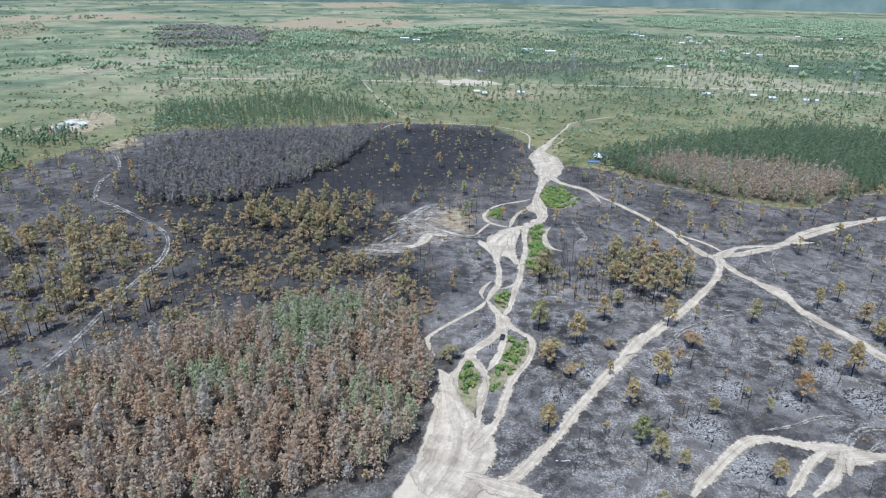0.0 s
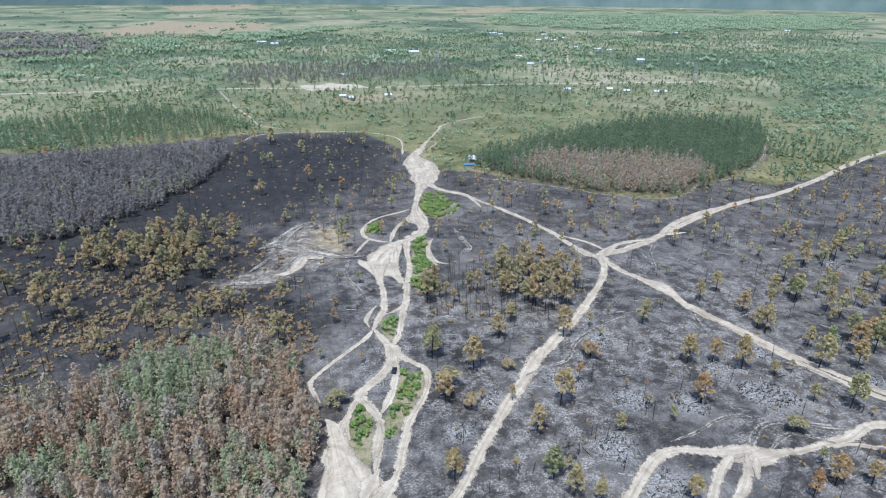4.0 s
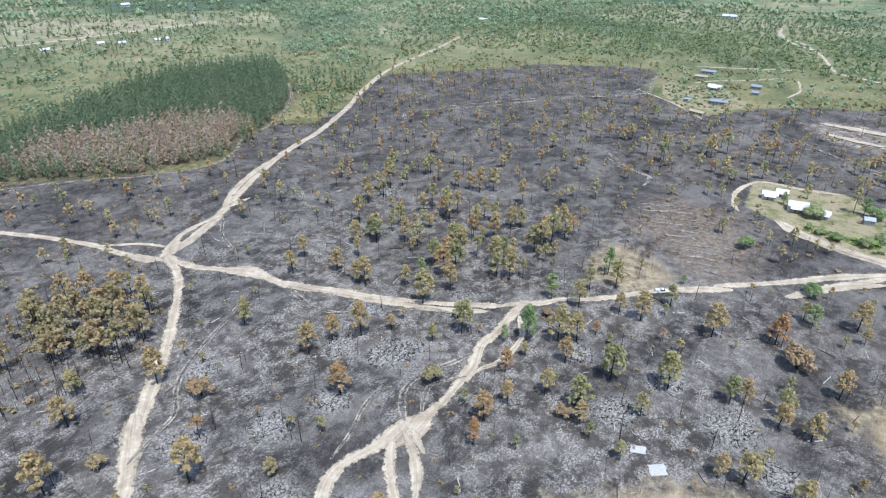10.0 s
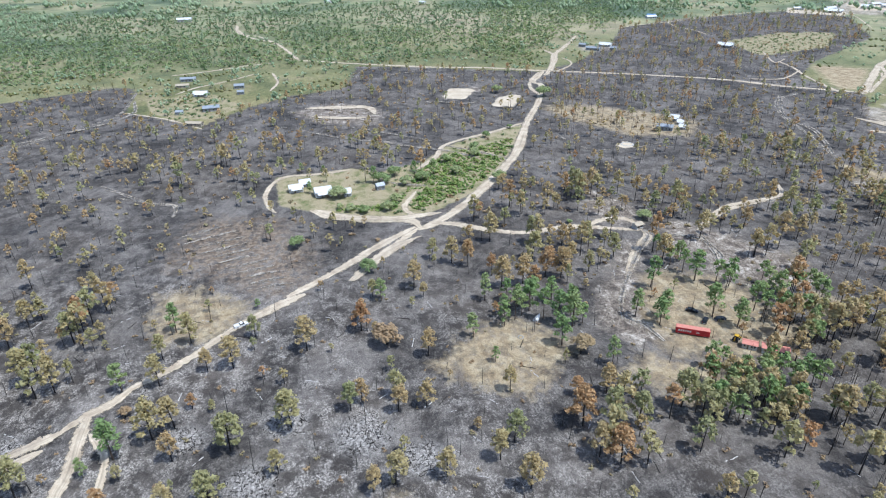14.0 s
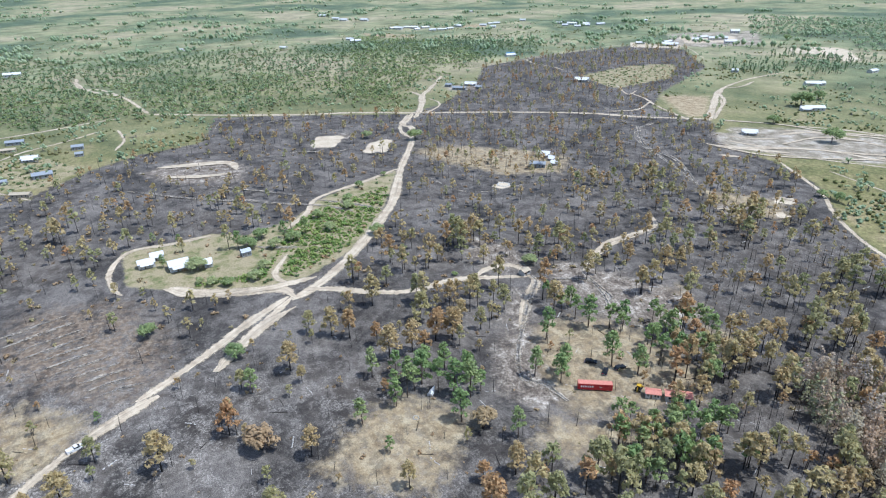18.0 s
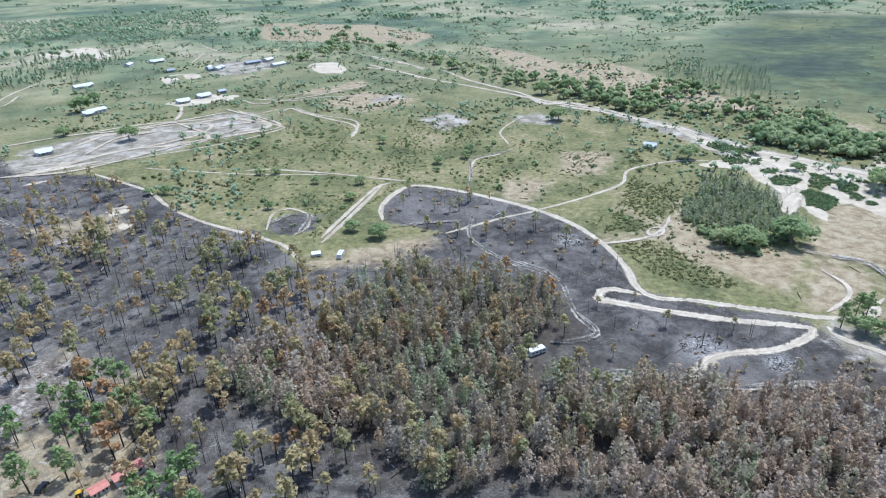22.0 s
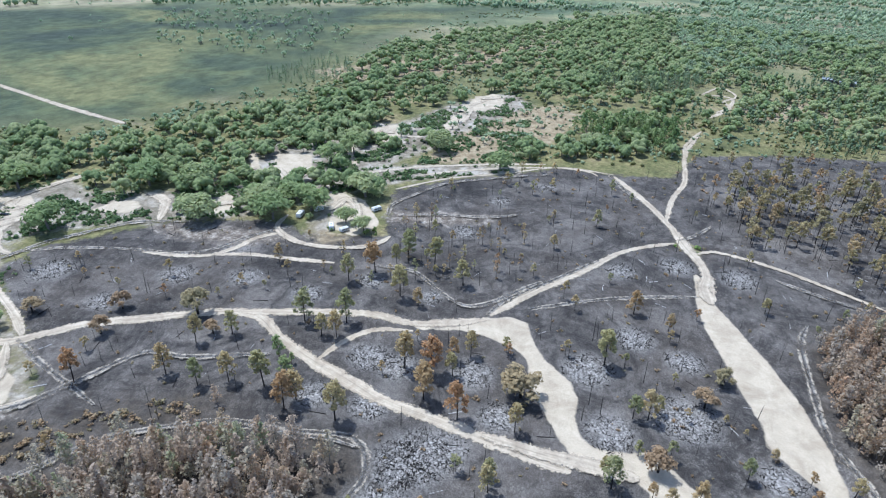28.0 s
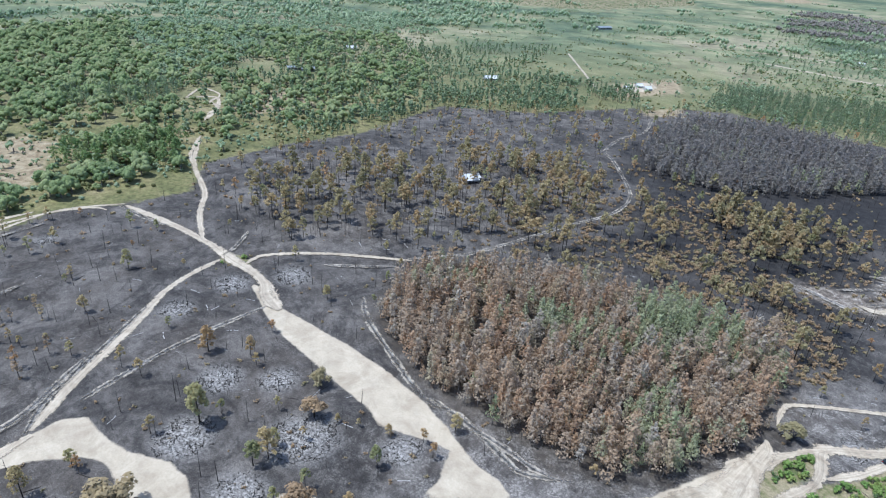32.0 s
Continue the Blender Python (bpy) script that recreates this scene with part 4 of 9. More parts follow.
TREES["big"] += [(165.5, 210.7, 16), (203.5, 105.1, 21.6), (196.8, 123, 16.8), (186.9, 14.4, 20.4), (183.6, -2.6, 13.8), (166.5, 37.6, 13.4), (170.4, 9, 14.4), (189.2, -20.3, 20.2), (277.7, -3, 18), (275.8, -9.6, 15.2), (294.7, -2.3, 14.4), (43.5, 242.3, 17), (58.4, 231.5, 16), (136.5, 193.8, 12.8), (103.4, 247.9, 22.6), (68.3, 168, 12), (71.8, 159.8, 11.6), (37.5, 173.2, 12), (42.9, 213.2, 12.8)]
TREES["green"] = []
TREES["green"] += [(-91.5, -59.9, 10.2), (-81.2, -53.5, 9.6), (-89.3, -54.4, 5), (211.1, 216, 11.8), (200, 157.6, 18.4), (231.6, 163.2, 12.2), (264.9, 151.8, 13.2), (276.2, 121.6, 5), (194, 164.1, 7.6), (272.2, 70.7, 10.4), (239.7, 38.1, 10.8), (244.2, 24.6, 12.2), (263.9, 27.9, 12.8), (252.6, 12.1, 18.8), (256.4, 15.7, 11.2), (241.9, 4, 15.8), (238.7, -1.3, 18), (228.1, 6.7, 13), (223.2, 33.5, 6.8), (213.8, -7.2, 12.4), (237.8, -39.4, 13), (260.2, -44.7, 16.4), (240.5, -28.4, 13.2), (261.5, -65.8, 16.2), (257.7, 0.9, 11.8), (250.1, -4.6, 10.4), (233.4, -35.3, 12.8), (234.6, -58.4, 15.8), (226.4, -64.1, 13.2), (406, 63.8, 10.6)]
TREES["green"] += [(423.5, 93.6, 7.2), (431.5, 107.5, 7.2), (397.1, 102, 7.6), (410.7, 26, 11), (410.4, 38.1, 10.8), (-39.5, -176.9, 11.6), (-30.7, -168.7, 11.4), (-40.5, -171.9, 14.4), (-43.5, -159.6, 11.4), (-39.9, -136.5, 11)]
TREES["brown"] = []
TREES["brown"] += [(-86.2, 28.6, 20.4), (-60.7, 70.6, 11.6), (-92, 90.1, 9.4), (-105, 98.8, 9.2), (-112.4, -103, 15.6), (-101.1, -90.7, 8.2), (-110.5, -134.9, 10), (-101.3, -168.6, 9), (-93.3, -132.8, 10), (241.2, 71.2, 12.2), (218.1, 158.7, 5.6), (159, 171.8, 9.4), (170.2, 128.4, 6.2), (222.2, 1.5, 10.4), (46.2, 221.7, 11.4), (108.9, 231.3, 9.2), (72.2, 228, 6.8), (51.7, 208.1, 7.6), (3.2, 218, 9), (96.4, 313.1, 6.8)]
TREES["white"] = []
TREES["white"] += [(76.9, 177.5, 8.8)]
TREES["oak"] = []
TREES["oak"] += [(-129.1, -272.5, 19), (-117.4, -294, 11.8), (-121.2, -330.7, 12.8), (-16.2, -376.4, 11), (-69, -164.2, 10), (-88.5, -176, 8.6), (-193.2, -146.7, 14.8), (-202.6, -108.6, 17.2), (-216.8, -92.6, 15.2), (-240.7, -68.5, 14.8), (69, -477.8, 11.6), (-15.4, -238.4, 11.8), (-4.4, -241.1, 9.4), (-38.4, -245.5, 13.8), (-64.7, -390.3, 6.4), (-79.8, -357.3, 5.8), (-105.8, -236.2, 5.4), (-38.2, -164.6, 7.8), (-197.2, -57.5, 9), (-205.7, -69.5, 9.2), (-138, -471, 12.4), (-41.9, -570.1, 10.2), (170.7, -237.7, 8), (187.3, -244.9, 6.8), (323.9, -291.8, 6.2), (334, -289.4, 5), (422, -408.1, 13), (490.8, -419.2, 8.2), (532, -501.6, 15.4), (548.6, -545.6, 9.8)]
TREES["oak"] += [(941.6, -941.4, 10.4), (274.9, -432.1, 4), (261.6, -423.4, 4.4), (276.1, -331.2, 5.2), (265.9, -333.5, 5), (231.2, -316.4, 5.2), (201.5, -316.8, 5.8), (200.3, -289.5, 5.2), (246.6, -271.8, 5.2), (307.3, -398.2, 4.8), (351.5, -449.7, 3.6), (206.9, -407.8, 5.8), (156.6, -360.6, 6), (138, -374.1, 6.2), (136.2, -388.2, 6.2), (82.3, -578.8, 13), (54.1, -588.1, 15.4), (324.6, -73.1, 5.4), (328.3, 107.4, 6.4), (581.1, -101.2, 9.8), (495.9, -46.6, 3.4), (477.9, -23.6, 5.2), (454.7, -9.9, 5.2), (394.2, -12, 6.8), (328.5, -32.7, 2.2), (387, 85.4, 7.2), (298, 74.2, 6), (603.5, -64.2, 7.4), (-113.6, -321.1, 11.8), (-116.2, -299.5, 11)]
TREES["oak"] += [(-140.1, -307.9, 20.6), (-152, -276.9, 16.8), (-185.3, -269.2, 18), (-137.7, -324.4, 16.2), (-167.9, -213.5, 15.8), (-212.4, -268.2, 17.6), (-233.4, -168.6, 17), (-210.9, -117.1, 16.4), (-231.8, -197.7, 18.4), (-69.1, -169.8, 11.8), (-90.7, -195, 10.6), (-229.5, -107.3, 10.8), (-308.5, -94.8, 16.2), (-285.9, -103.1, 15.6), (-326.6, -39.6, 18), (-299.9, 5.1, 13), (367.3, 79.5, 4.2), (363.3, 72.5, 4.6), (363.6, 59.2, 5.6), (374.4, 53.3, 5.4), (404.3, 59.1, 6.8), (414.9, 50.1, 6.6), (399, 44.9, 6), (404.2, 34, 6.2), (370.8, 85.1, 3.6), (432.2, 14.5, 5.8), (441.2, -6.4, 6), (410.4, 11.9, 5.6)]
PLACES = {}
PLACES["white"] = []
PLACES["white"] += [(393.7, 94.5, -79, 9.5, 8, 3.4), (402.2, 110.2, -79, 8, 5, 3), (410.2, 105.2, -82, 6.5, 4, 2.8), (390, 80.1, -87, 4, 4, 3), (655.3, 204.9, -98, 12, 7, 3), (489.1, -176.5, -127, 9, 6, 3), (477.6, -176.7, -127, 5, 4, 2.6), (466.3, -172.2, -127, 5, 4, 2.6), (798.1, -251.5, -130, 14, 7, 3), (758.7, -388.8, -130, 17, 9, 3.4), (982.8, -714.6, -134, 26, 10, 4), (471.4, -370.3, -128, 12, 7, 3)]
PLACES["white"] += [(516.6, -490, -129, 10, 7, 3), (446.3, -541.1, -129, 13, 7, 3), (436.5, -566.2, -129, 14, 8, 3), (609.7, -613.8, -131, 16, 8, 3), (614, -779.7, -132, 18, 9, 3), (4.8, -403.4, 159, 9, 4, 2.8), (-163.4, -277.8, 144, 9, 6, 3), (-126.3, -295, 139, 6, 4, 2.6), (140.7, 545.5, -24, 12, 7, 3), (-244.4, 276.6, 72, 12, 8, 3), (-494.9, 506, 69, 16, 9, 3), (-725.1, 448.9, 74, 16, 9, 3)]
PLACES["white"] += [(-390.2, 621.8, 68, 9, 6, 3), (-395.1, 648.5, 69, 8, 6, 3), (-380.7, 645.5, 68, 8, 6, 3)]
PLACES["grey"] = []
PLACES["grey"] += [(600.5, 187.8, -80, 13, 8, 3.2), (395.5, 60.8, -77, 5, 4, 2.8), (720.6, 227.7, -89, 14, 6, 3), (593.6, 212.4, -88, 6, 4, 2.6), (654.1, 169.2, -88, 6, 5, 2.6), (678.6, 173.1, -88, 9, 6, 3), (467.5, -158.9, -127, 11, 6, 3), (777, -227.1, -130, 16, 6, 3), (802.6, -223.5, -130, 8, 6, 3), (771.3, -250.2, -130, 7, 5, 3), (424.9, -584.8, -129, 8, 6, 3), (552.1, -706.4, -131, 10, 7, 3)]
PLACES["grey"] += [(497.6, -719.2, -131, 18, 8, 3), (465.4, -762.8, -131, 20, 9, 3), (-239.3, 261.8, 62, 6, 4, 1.6), (-786.7, 1042.1, 78, 30, 12, 4), (-622.6, 320.4, 71, 14, 8, 3), (-611.5, 332.6, 70, 14, 8, 3)]
PLACES["tan"] = []
PLACES["tan"] += [(692.8, 228.1, -88, 12, 5, 2.8), (556.6, 194.1, -108, 13, 5, 2.6)]
PLACES["blue"] = []
PLACES["blue"] += [(1018.7, -421.5, -133, 12, 8, 3), (130.1, 528, -4, 9, 4, 1.8)]
PLACES["town"] = []
PLACES["town"] += [(629.3, 1743, -5, 15, 9, 3), (673.8, 1796.3, -5, 13, 9, 3), (672.3, 1739.3, -5, 15, 9, 3), (724.3, 1812, -5, 15, 9, 3), (718.3, 1940.6, -4, 18, 9, 3), (647.2, 1528.3, -6, 14, 8, 3), (685.4, 1482, -6, 16, 9, 3), (700.7, 1453.2, -6, 14, 8, 3), (572.3, 1997.8, -4, 22, 10, 4), (54.5, 879.1, -8, 10, 6, 3), (44.7, 894.3, -8, 9, 6, 3), (106.2, 890.8, -8, 10, 7, 3)]
PLACES["town"] += [(442.6, 1345.6, -6, 13, 8, 3), (423.4, 1216.1, -7, 12, 8, 3), (457.6, 1240.5, -6, 12, 8, 3), (371.6, 901.1, -7, 11, 7, 3), (434.5, 892.9, -7, 9, 6, 3), (452.3, 874.9, -7, 10, 7, 3), (492.8, 859.3, -8, 10, 7, 3), (501.9, 858.2, -8, 9, 6, 3), (666.9, 1236.6, -6, 16, 9, 4), (60.7, 1105.6, -7, 14, 8, 3), (187.2, 1491.9, -6, 22, 10, 4), (234.7, 1461.7, -6, 22, 9, 4)]
PLACES["town"] += [(-110.8, 1755.2, -5, 22, 10, 4), (-77.3, 1703.2, -5, 18, 9, 4), (-359.1, 1156.8, -7, 10, 7, 3), (-300.4, 1663.1, -5, 14, 9, 3), (1172.1, 1953.6, -4, 18, 10, 4), (2011.7, -319.9, -138, 24, 12, 4), (1830.2, -337.4, -137, 22, 11, 4), (1797.9, -386.7, -138, 22, 11, 4), (1526.3, -393.7, -136, 20, 10, 4), (1520.6, -431.4, -136, 18, 10, 4), (1371.8, -240.9, -134, 16, 9, 3), (1383.3, -802.5, -138, 24, 11, 4)]
PLACES["town"] += [(1404, -783.8, -138, 22, 10, 4), (1006.8, -855.8, -136, 18, 10, 4), (1009.6, -799.6, -135, 18, 10, 4), (1883.7, -328.5, -138, 22, 10, 4), (1500.9, -533.7, -137, 18, 10, 4), (1299.2, -96, -132, 12, 8, 3), (1363.3, 81, -132, 12, 8, 3), (1170.7, 313.5, -91, 22, 11, 4), (1003.5, -413.2, -90, 16, 9, 3), (1325, -239.1, -91, 20, 10, 4), (903, 619.3, -89, 14, 8, 3), (587.7, 1967.9, -10, 14, 8, 3)]
PLACES["town"] += [(1088.5, 2032.9, -10, 14, 8, 3), (1528.6, 1474.5, -11, 14, 8, 3), (1658.3, 1562, -10, 14, 8, 3), (1623, 1999.4, -9, 18, 9, 4), (1008.3, -839.7, -121, 22, 9, 4), (1075.1, -953.3, -122, 16, 10, 5), (956.7, -825.4, -121, 20, 8, 4), (1904.5, -749.7, -127, 14, 8, 3), (1496.1, -595.9, -124, 16, 8, 3), (1446.3, -597.1, -123, 14, 8, 3), (1562.9, -738.5, -125, 14, 8, 3), (1389.6, -756, -124, 14, 8, 3)]
PLACES["town"] += [(1351.5, -765, -123, 14, 8, 3), (1363.2, -795.5, -124, 16, 8, 3), (1381.6, -973.5, -125, 14, 8, 3), (610.6, -609.2, -118, 14, 8, 3), (514.7, -499.1, -117, 18, 8, 3), (721.7, -602.5, -119, 8, 6, 3)]
PLACES["town"] += [(1814, -389, -120, 12, 7, 3), (1540, -386, -83, 17, 10, 3), (1531, -401, -96, 13, 9, 3), (1545, -423, -109, 18, 8, 3), (1487, -425, -72, 14, 7, 3), (1519, -457, -85, 19, 10, 3), (1456, -451, -98, 15, 9, 3), (1453, -473, -111, 20, 8, 3), (1465, -497, -74, 16, 7, 3), (1518, -624, -87, 12, 10, 3), (1525, -645, -100, 17, 9, 3), (1445, -774, -113, 13, 8, 3), (1428, -809, -76, 18, 7, 3), (1390, -814, -89, 14, 10, 3), (1368, -838, -102, 19, 9, 3), (1027, -686, -115, 15, 8, 3), (1016, -737, -78, 20, 7, 3), (1042, -843, -91, 16, 10, 3), (1030, -871, -104, 12, 9, 3), (609, -616, -117, 17, 8, 3), (509, -725, -80, 13, 7, 3), (495, -723, -93, 18, 10, 3), (451, -782, -106, 14, 9, 3), (423, -746, -119, 19, 8, 3), (638, -751, -82, 15, 7, 3)]
PLACES["hut"] = [(315.7, -64.9, -70, 4.5, 3.5, 2.6)]
PLACES["boat"] = [(247.1, 10.2, -40, 5.2, 2.0, 1.1)]
PLACES["camper"] = []
PLACES["camper"] += [(185.3, -213.9, -88, 6.5, 2.6, 2.6), (198.3, -214.5, -158, 5, 4, 1.6), (87.8, -140.7, -145, 7.5, 2.8, 2.6), (-208.8, -95.8, 179, 6.5, 2.6, 2.6), (-197.6, -74.8, 200, 6, 2.5, 2.6), (-196.1, -67.4, 140, 5, 2.4, 2.2), (-223.6, -57.4, 140, 5.5, 2.4, 2.4), (-217.5, -88.4, 139, 5, 2.3, 2.2), (-144.5, -272.3, 122, 9, 2.6, 2.4)]
PLACES["pavilion"] = []
PLACES["pavilion"] += [(-100.8, -217.7, 139, 7, 9, 3.2)]
PLACES["box"] = []
PLACES["box"] += [(-117.3, -220.7, 147, 9, 2.5, 2.6)]
PLACES["van"] = []
PLACES["van"] += [(-97.8, -224.4, 219, 5, 2.1, 1.9)]
PLACES["car"] = []
PLACES["car"] += [(239.6, -52.4, -124, 4.6, 1.9, 1.5), (232.1, -53.8, -44, 4.6, 1.9, 1.5), (232, -60.2, -84, 4.6, 1.9, 1.5), (26.8, 235.6, 76, 4.6, 1.9, 1.6), (-142.4, -358.2, 114, 4.6, 1.9, 1.5), (-143.1, -351.7, 174, 4.6, 1.9, 1.5), (-142.5, -343.5, 144, 4.6, 1.9, 1.5), (-141.9, -335.5, 114, 4.6, 1.9, 1.5), (-425.9, -37.8, 114, 4.6, 1.9, 1.5), (-178.7, -248.2, 114, 4.6, 1.9, 1.5), (-126.3, -248.7, 114, 4.6, 1.9, 1.5)]
PLACES["pickup"] = []
PLACES["pickup"] += [(264.2, 127.1, -64, 5.6, 2, 1.8)]
PLACES["tractor"] = []
PLACES["tractor"] += [(218.5, -58.5, -54, 4.5, 2, 2.6)]
PLACES["trailer"] = []
PLACES["trailer"] += [(225.3, -44.4, -118, 12.2, 2.5, 3)]
PLACES["trailer2"] = []
PLACES["trailer2"] += [(208.8, -67.6, -124, 8.5, 3.4, 3), (213.8, -60.8, -124, 5, 3, 2.6)]
PLACES["slab"] = []
PLACES["slab"] += [(170.7, 103.5, -66, 4.5, 3, 0.3), (166.3, 96.1, -51, 5, 4, 0.3)]
PLACES["pylon"] = []
PLACES["pylon"] += [(592.4, 922.9, -7, 8, 8, 40), (223.4, 1130.1, -7, 9, 9, 40)]
PLACES["ring"] = []
PLACES["ring"] += [(441.4, -117, -126, 9, 9, 0.3), (235.9, 20.4, -124, 2.2, 2.2, 0.3)]
PLACES["frame"] = []
PLACES["frame"] += [(111.3, -268.4, -128, 8, 5, 2.5)]
ASH_BEDS = []
ASH_BEDS += [(-172, -114, 10), (-140, -128, 10), (-143, -97, 9), (-135, -65, 9), (-151, -41, 8), (-143, -12, 7), (-95, 11, 10), (-73, -21, 9), (-57, 4, 13), (-75, 22, 9), (-181, 71, 9), (-190, 97, 10), (-183, 123, 11), (-116, 88, 9), (-127, 71, 10), (-105, 52, 12), (-85, 83, 14), (-74, 58, 11), (-63, 106, 8), (-207, -6, 9), (-250, 9, 8), (-276, 35, 7), (-53, -2, 14), (-34, -10, 13), (-94, -16, 10), (-75, -41, 9), (117, 243, 10), (94, 177, 10), (91, 216, 10), (156, 213, 9)]
ASH_BEDS += [(61, 210, 9), (100, 160, 11), (132, 194, 9), (169, 191, 9), (112, 201, 9), (19, 232, 8), (44, 195, 8), (182, 116, 10), (206, 107, 9), (204, 138, 8), (197, 83, 12), (183, 66, 9), (180, 223, 10), (163, 194, 12), (210, 193, 8), (282, 294, 9), (25, -150, 12), (71, -241, 10), (-133, -185, 12), (-114, -146, 9), (-98, -28, 10), (-49, -7, 12), (0, -143, 8)]
BUSH_ISLANDS = [(-48, -384, 9), (-72, -355, 8), (-92, -346, 8), (-77, -316, 10), (-109, -337, 7), (-45, -404, 6), (-72, -377, 6), (-117, -254, 12), (-143, -244, 11), (-131, -248, 8), (-94, -228, 8), (-114, -205, 10), (-175, -254, 10), (-208, -276, 9), (-107, -315, 7), (-51, -349, 7), (-116, -280, 6), (-221, -262, 9)]
ROADS = []
ROADS.append((5.1, [(92, 584), (109, 618), (130, 667), (146, 701), (199, 739)]))
ROADS.append((3.4, [(80, 577), (86, 631), (74, 659), (49, 676), (8, 685), (-50, 682), (-68, 654)]))
ROADS.append((3, [(118, 500), (151, 479), (181, 459), (211, 432), (232, 420), (254, 416), (278, 428), (295, 443), (338, 458), (396, 503), (437, 552)]))
ROADS.append((7, [(164, 329), (196, 343), (217, 356), (258, 380), (295, 397), (341, 412), (401, 440), (458, 472), (545, 511), (667, 540), (765, 568)]))
ROADS.append((6.5, [(283, 110), (301, 89), (322, 68), (340, 47)]))
ROADS.append((3.8, [(401, 377), (424, 389), (470, 353), (518, 319), (580, 274), (612, 263), (681, 268)]))
ROADS.append((3.8, [(610, 262), (580, 220), (546, 187)]))
ROADS.append((3.2, [(435, 229), (402, 194), (394, 178), (379, 175)]))
ROADS.append((3, [(253, 322), (263, 318), (279, 318)]))
ROADS.append((2, [(250, 371), (257, 346), (241, 322), (233, 316), (216, 331)]))
ROADS.append((8, [(336, 46), (346, 32), (363, 16), (383, 1), (414, -20), (447, -39), (508, -64), (569, -93), (624, -113), (636, -109), (680, -133)]))
ROADS.append((7.5, [(803, 121), (770, 63), (729, -22), (711, -80), (683, -134), (647, -214), (605, -288), (568, -327), (532, -377)]))
ROADS.append((7, [(806, 121), (910, 149), (986, 181), (1017, 210), (1104, 224)]))
ROADS.append((9, [(337, 44), (349, 49), (353, 66), (361, 86), (372, 99)]))
ROADS.append((4.5, [(373, 120), (380, 124), (400, 128), (419, 124), (428, 116), (428, 98), (432, 77)]))
ROADS.append((4.5, [(351, 43), (365, 50), (388, 40)]))
ROADS.append((5, [(424, 34), (445, 19), (469, 7), (490, -32), (507, -60)]))
ROADS.append((4, [(465, 8), (447, -12), (430, -27)]))
ROADS.append((6, [(344, 39), (340, 28), (327, 7), (322, -9), (324, -29), (320, -46), (313, -65)]))
ROADS.append((6, [(314, -66), (306, -66), (292, -53), (271, -39)]))
ROADS.append((5, [(322, -42), (328, -49), (328, -63), (316, -68)]))
ROADS.append((3.5, [(308, -93), (323, -115), (332, -136), (333, -156), (344, -167), (354, -170)]))
ROADS.append((4, [(306, -92), (291, -91), (279, -90), (273, -82)]))
ROADS.append((4, [(382, -235), (442, -255), (482, -266), (523, -291), (542, -327)]))
ROADS.append((2, [(474, -75), (439, -87), (433, -110), (438, -139)]))
ROADS.append((2.5, [(413, 214), (403, 196), (394, 177), (378, 176)]))
ROADS.append((4, [(970, -419), (1005, -526), (1024, -661), (963, -723), (836, -657)]))
ROADS.append((4.5, [(399, -327), (342, -298), (311, -272), (278, -251), (243, -236), (219, -224), (205, -207)]))
ROADS.append((3, [(370, -341), (290, -332), (229, -334)]))
ROADS.append((5, [(200, -229), (194, -264), (187, -313)]))
ROADS.append((5, [(174, -260), (179, -279), (176, -300), (166, -316), (140, -310), (112, -296), (87, -280), (68, -262), (54, -238), (46, -214), (43, -194), (36, -186), (22, -185), (-3, -180), (-24, -176), (-39, -176)]))
ROADS.append((4, [(136, -245), (109, -266), (87, -280), (54, -306), (34, -327), (26, -353), (-4, -372), (-30, -375)]))
ROADS.append((3.5, [(124, -271), (122, -240), (103, -216), (86, -205), (77, -198), (72, -172), (65, -157)]))
ROADS.append((6, [(42, -188), (53, -192), (59, -190), (61, -183), (55, -181), (37, -176), (13, -171), (-9, -169), (-20, -167), (-14, -159), (-1, -151), (13, -148), (23, -144), (30, -136), (35, -129)]))
ROADS.append((3.5, [(-45, -99), (-54, -75), (-57, -52), (-58, -35), (-58, -22), (-51, -16), (-41, -15), (-31, -20), (-21, -22)]))
ROADS.append((9, [(69, -535), (49, -520), (28, -508), (1, -481), (-24, -453)]))
ROADS.append((12, [(-28, -459), (-40, -426), (-57, -402), (-82, -389), (-109, -362), (-139, -339)]))
ROADS.append((6, [(-112, -271), (-135, -260), (-156, -246), (-170, -237)]))
ROADS.append((9, [(-146, -284), (-166, -263), (-191, -256), (-212, -264)]))
ROADS.append((6, [(-204, -277), (-186, -245), (-179, -229)]))
ROADS.append((5, [(-140, -218), (-151, -229), (-163, -243)]))
ROADS.append((6, [(468, -403), (458, -425), (412, -434), (376, -435), (358, -419), (363, -401), (405, -385), (431, -355), (463, -338)]))
ROADS.append((7, [(475, -429), (441, -458), (403, -471), (372, -483), (340, -470), (320, -454), (343, -433)]))
ROADS.append((4, [(302, -449), (339, -479), (374, -511)]))
ROADS.append((4, [(302, -449), (329, -410), (374, -373), (421, -342), (459, -326)]))
ROADS.append((5, [(475, -349), (460, -360), (449, -380)]))
ROADS.append((5, [(434, -448), (401, -479), (384, -498)]))
ROADS.append((3, [(371, -549), (343, -576), (301, -605)]))
ROADS.append((3, [(347, -497), (326, -519), (294, -497), (251, -477), (239, -456), (239, -430)]))
ROADS.append((8, [(321, -820), (262, -766), (224, -715)]))
ROADS.append((8, [(84, -545), (57, -543), (33, -513), (11, -494), (-12, -478)]))
ROADS.append((6, [(160, -619), (114, -580), (88, -563)]))
ROADS.append((5, [(665, 230), (688, 216), (713, 186), (741, 163)]))
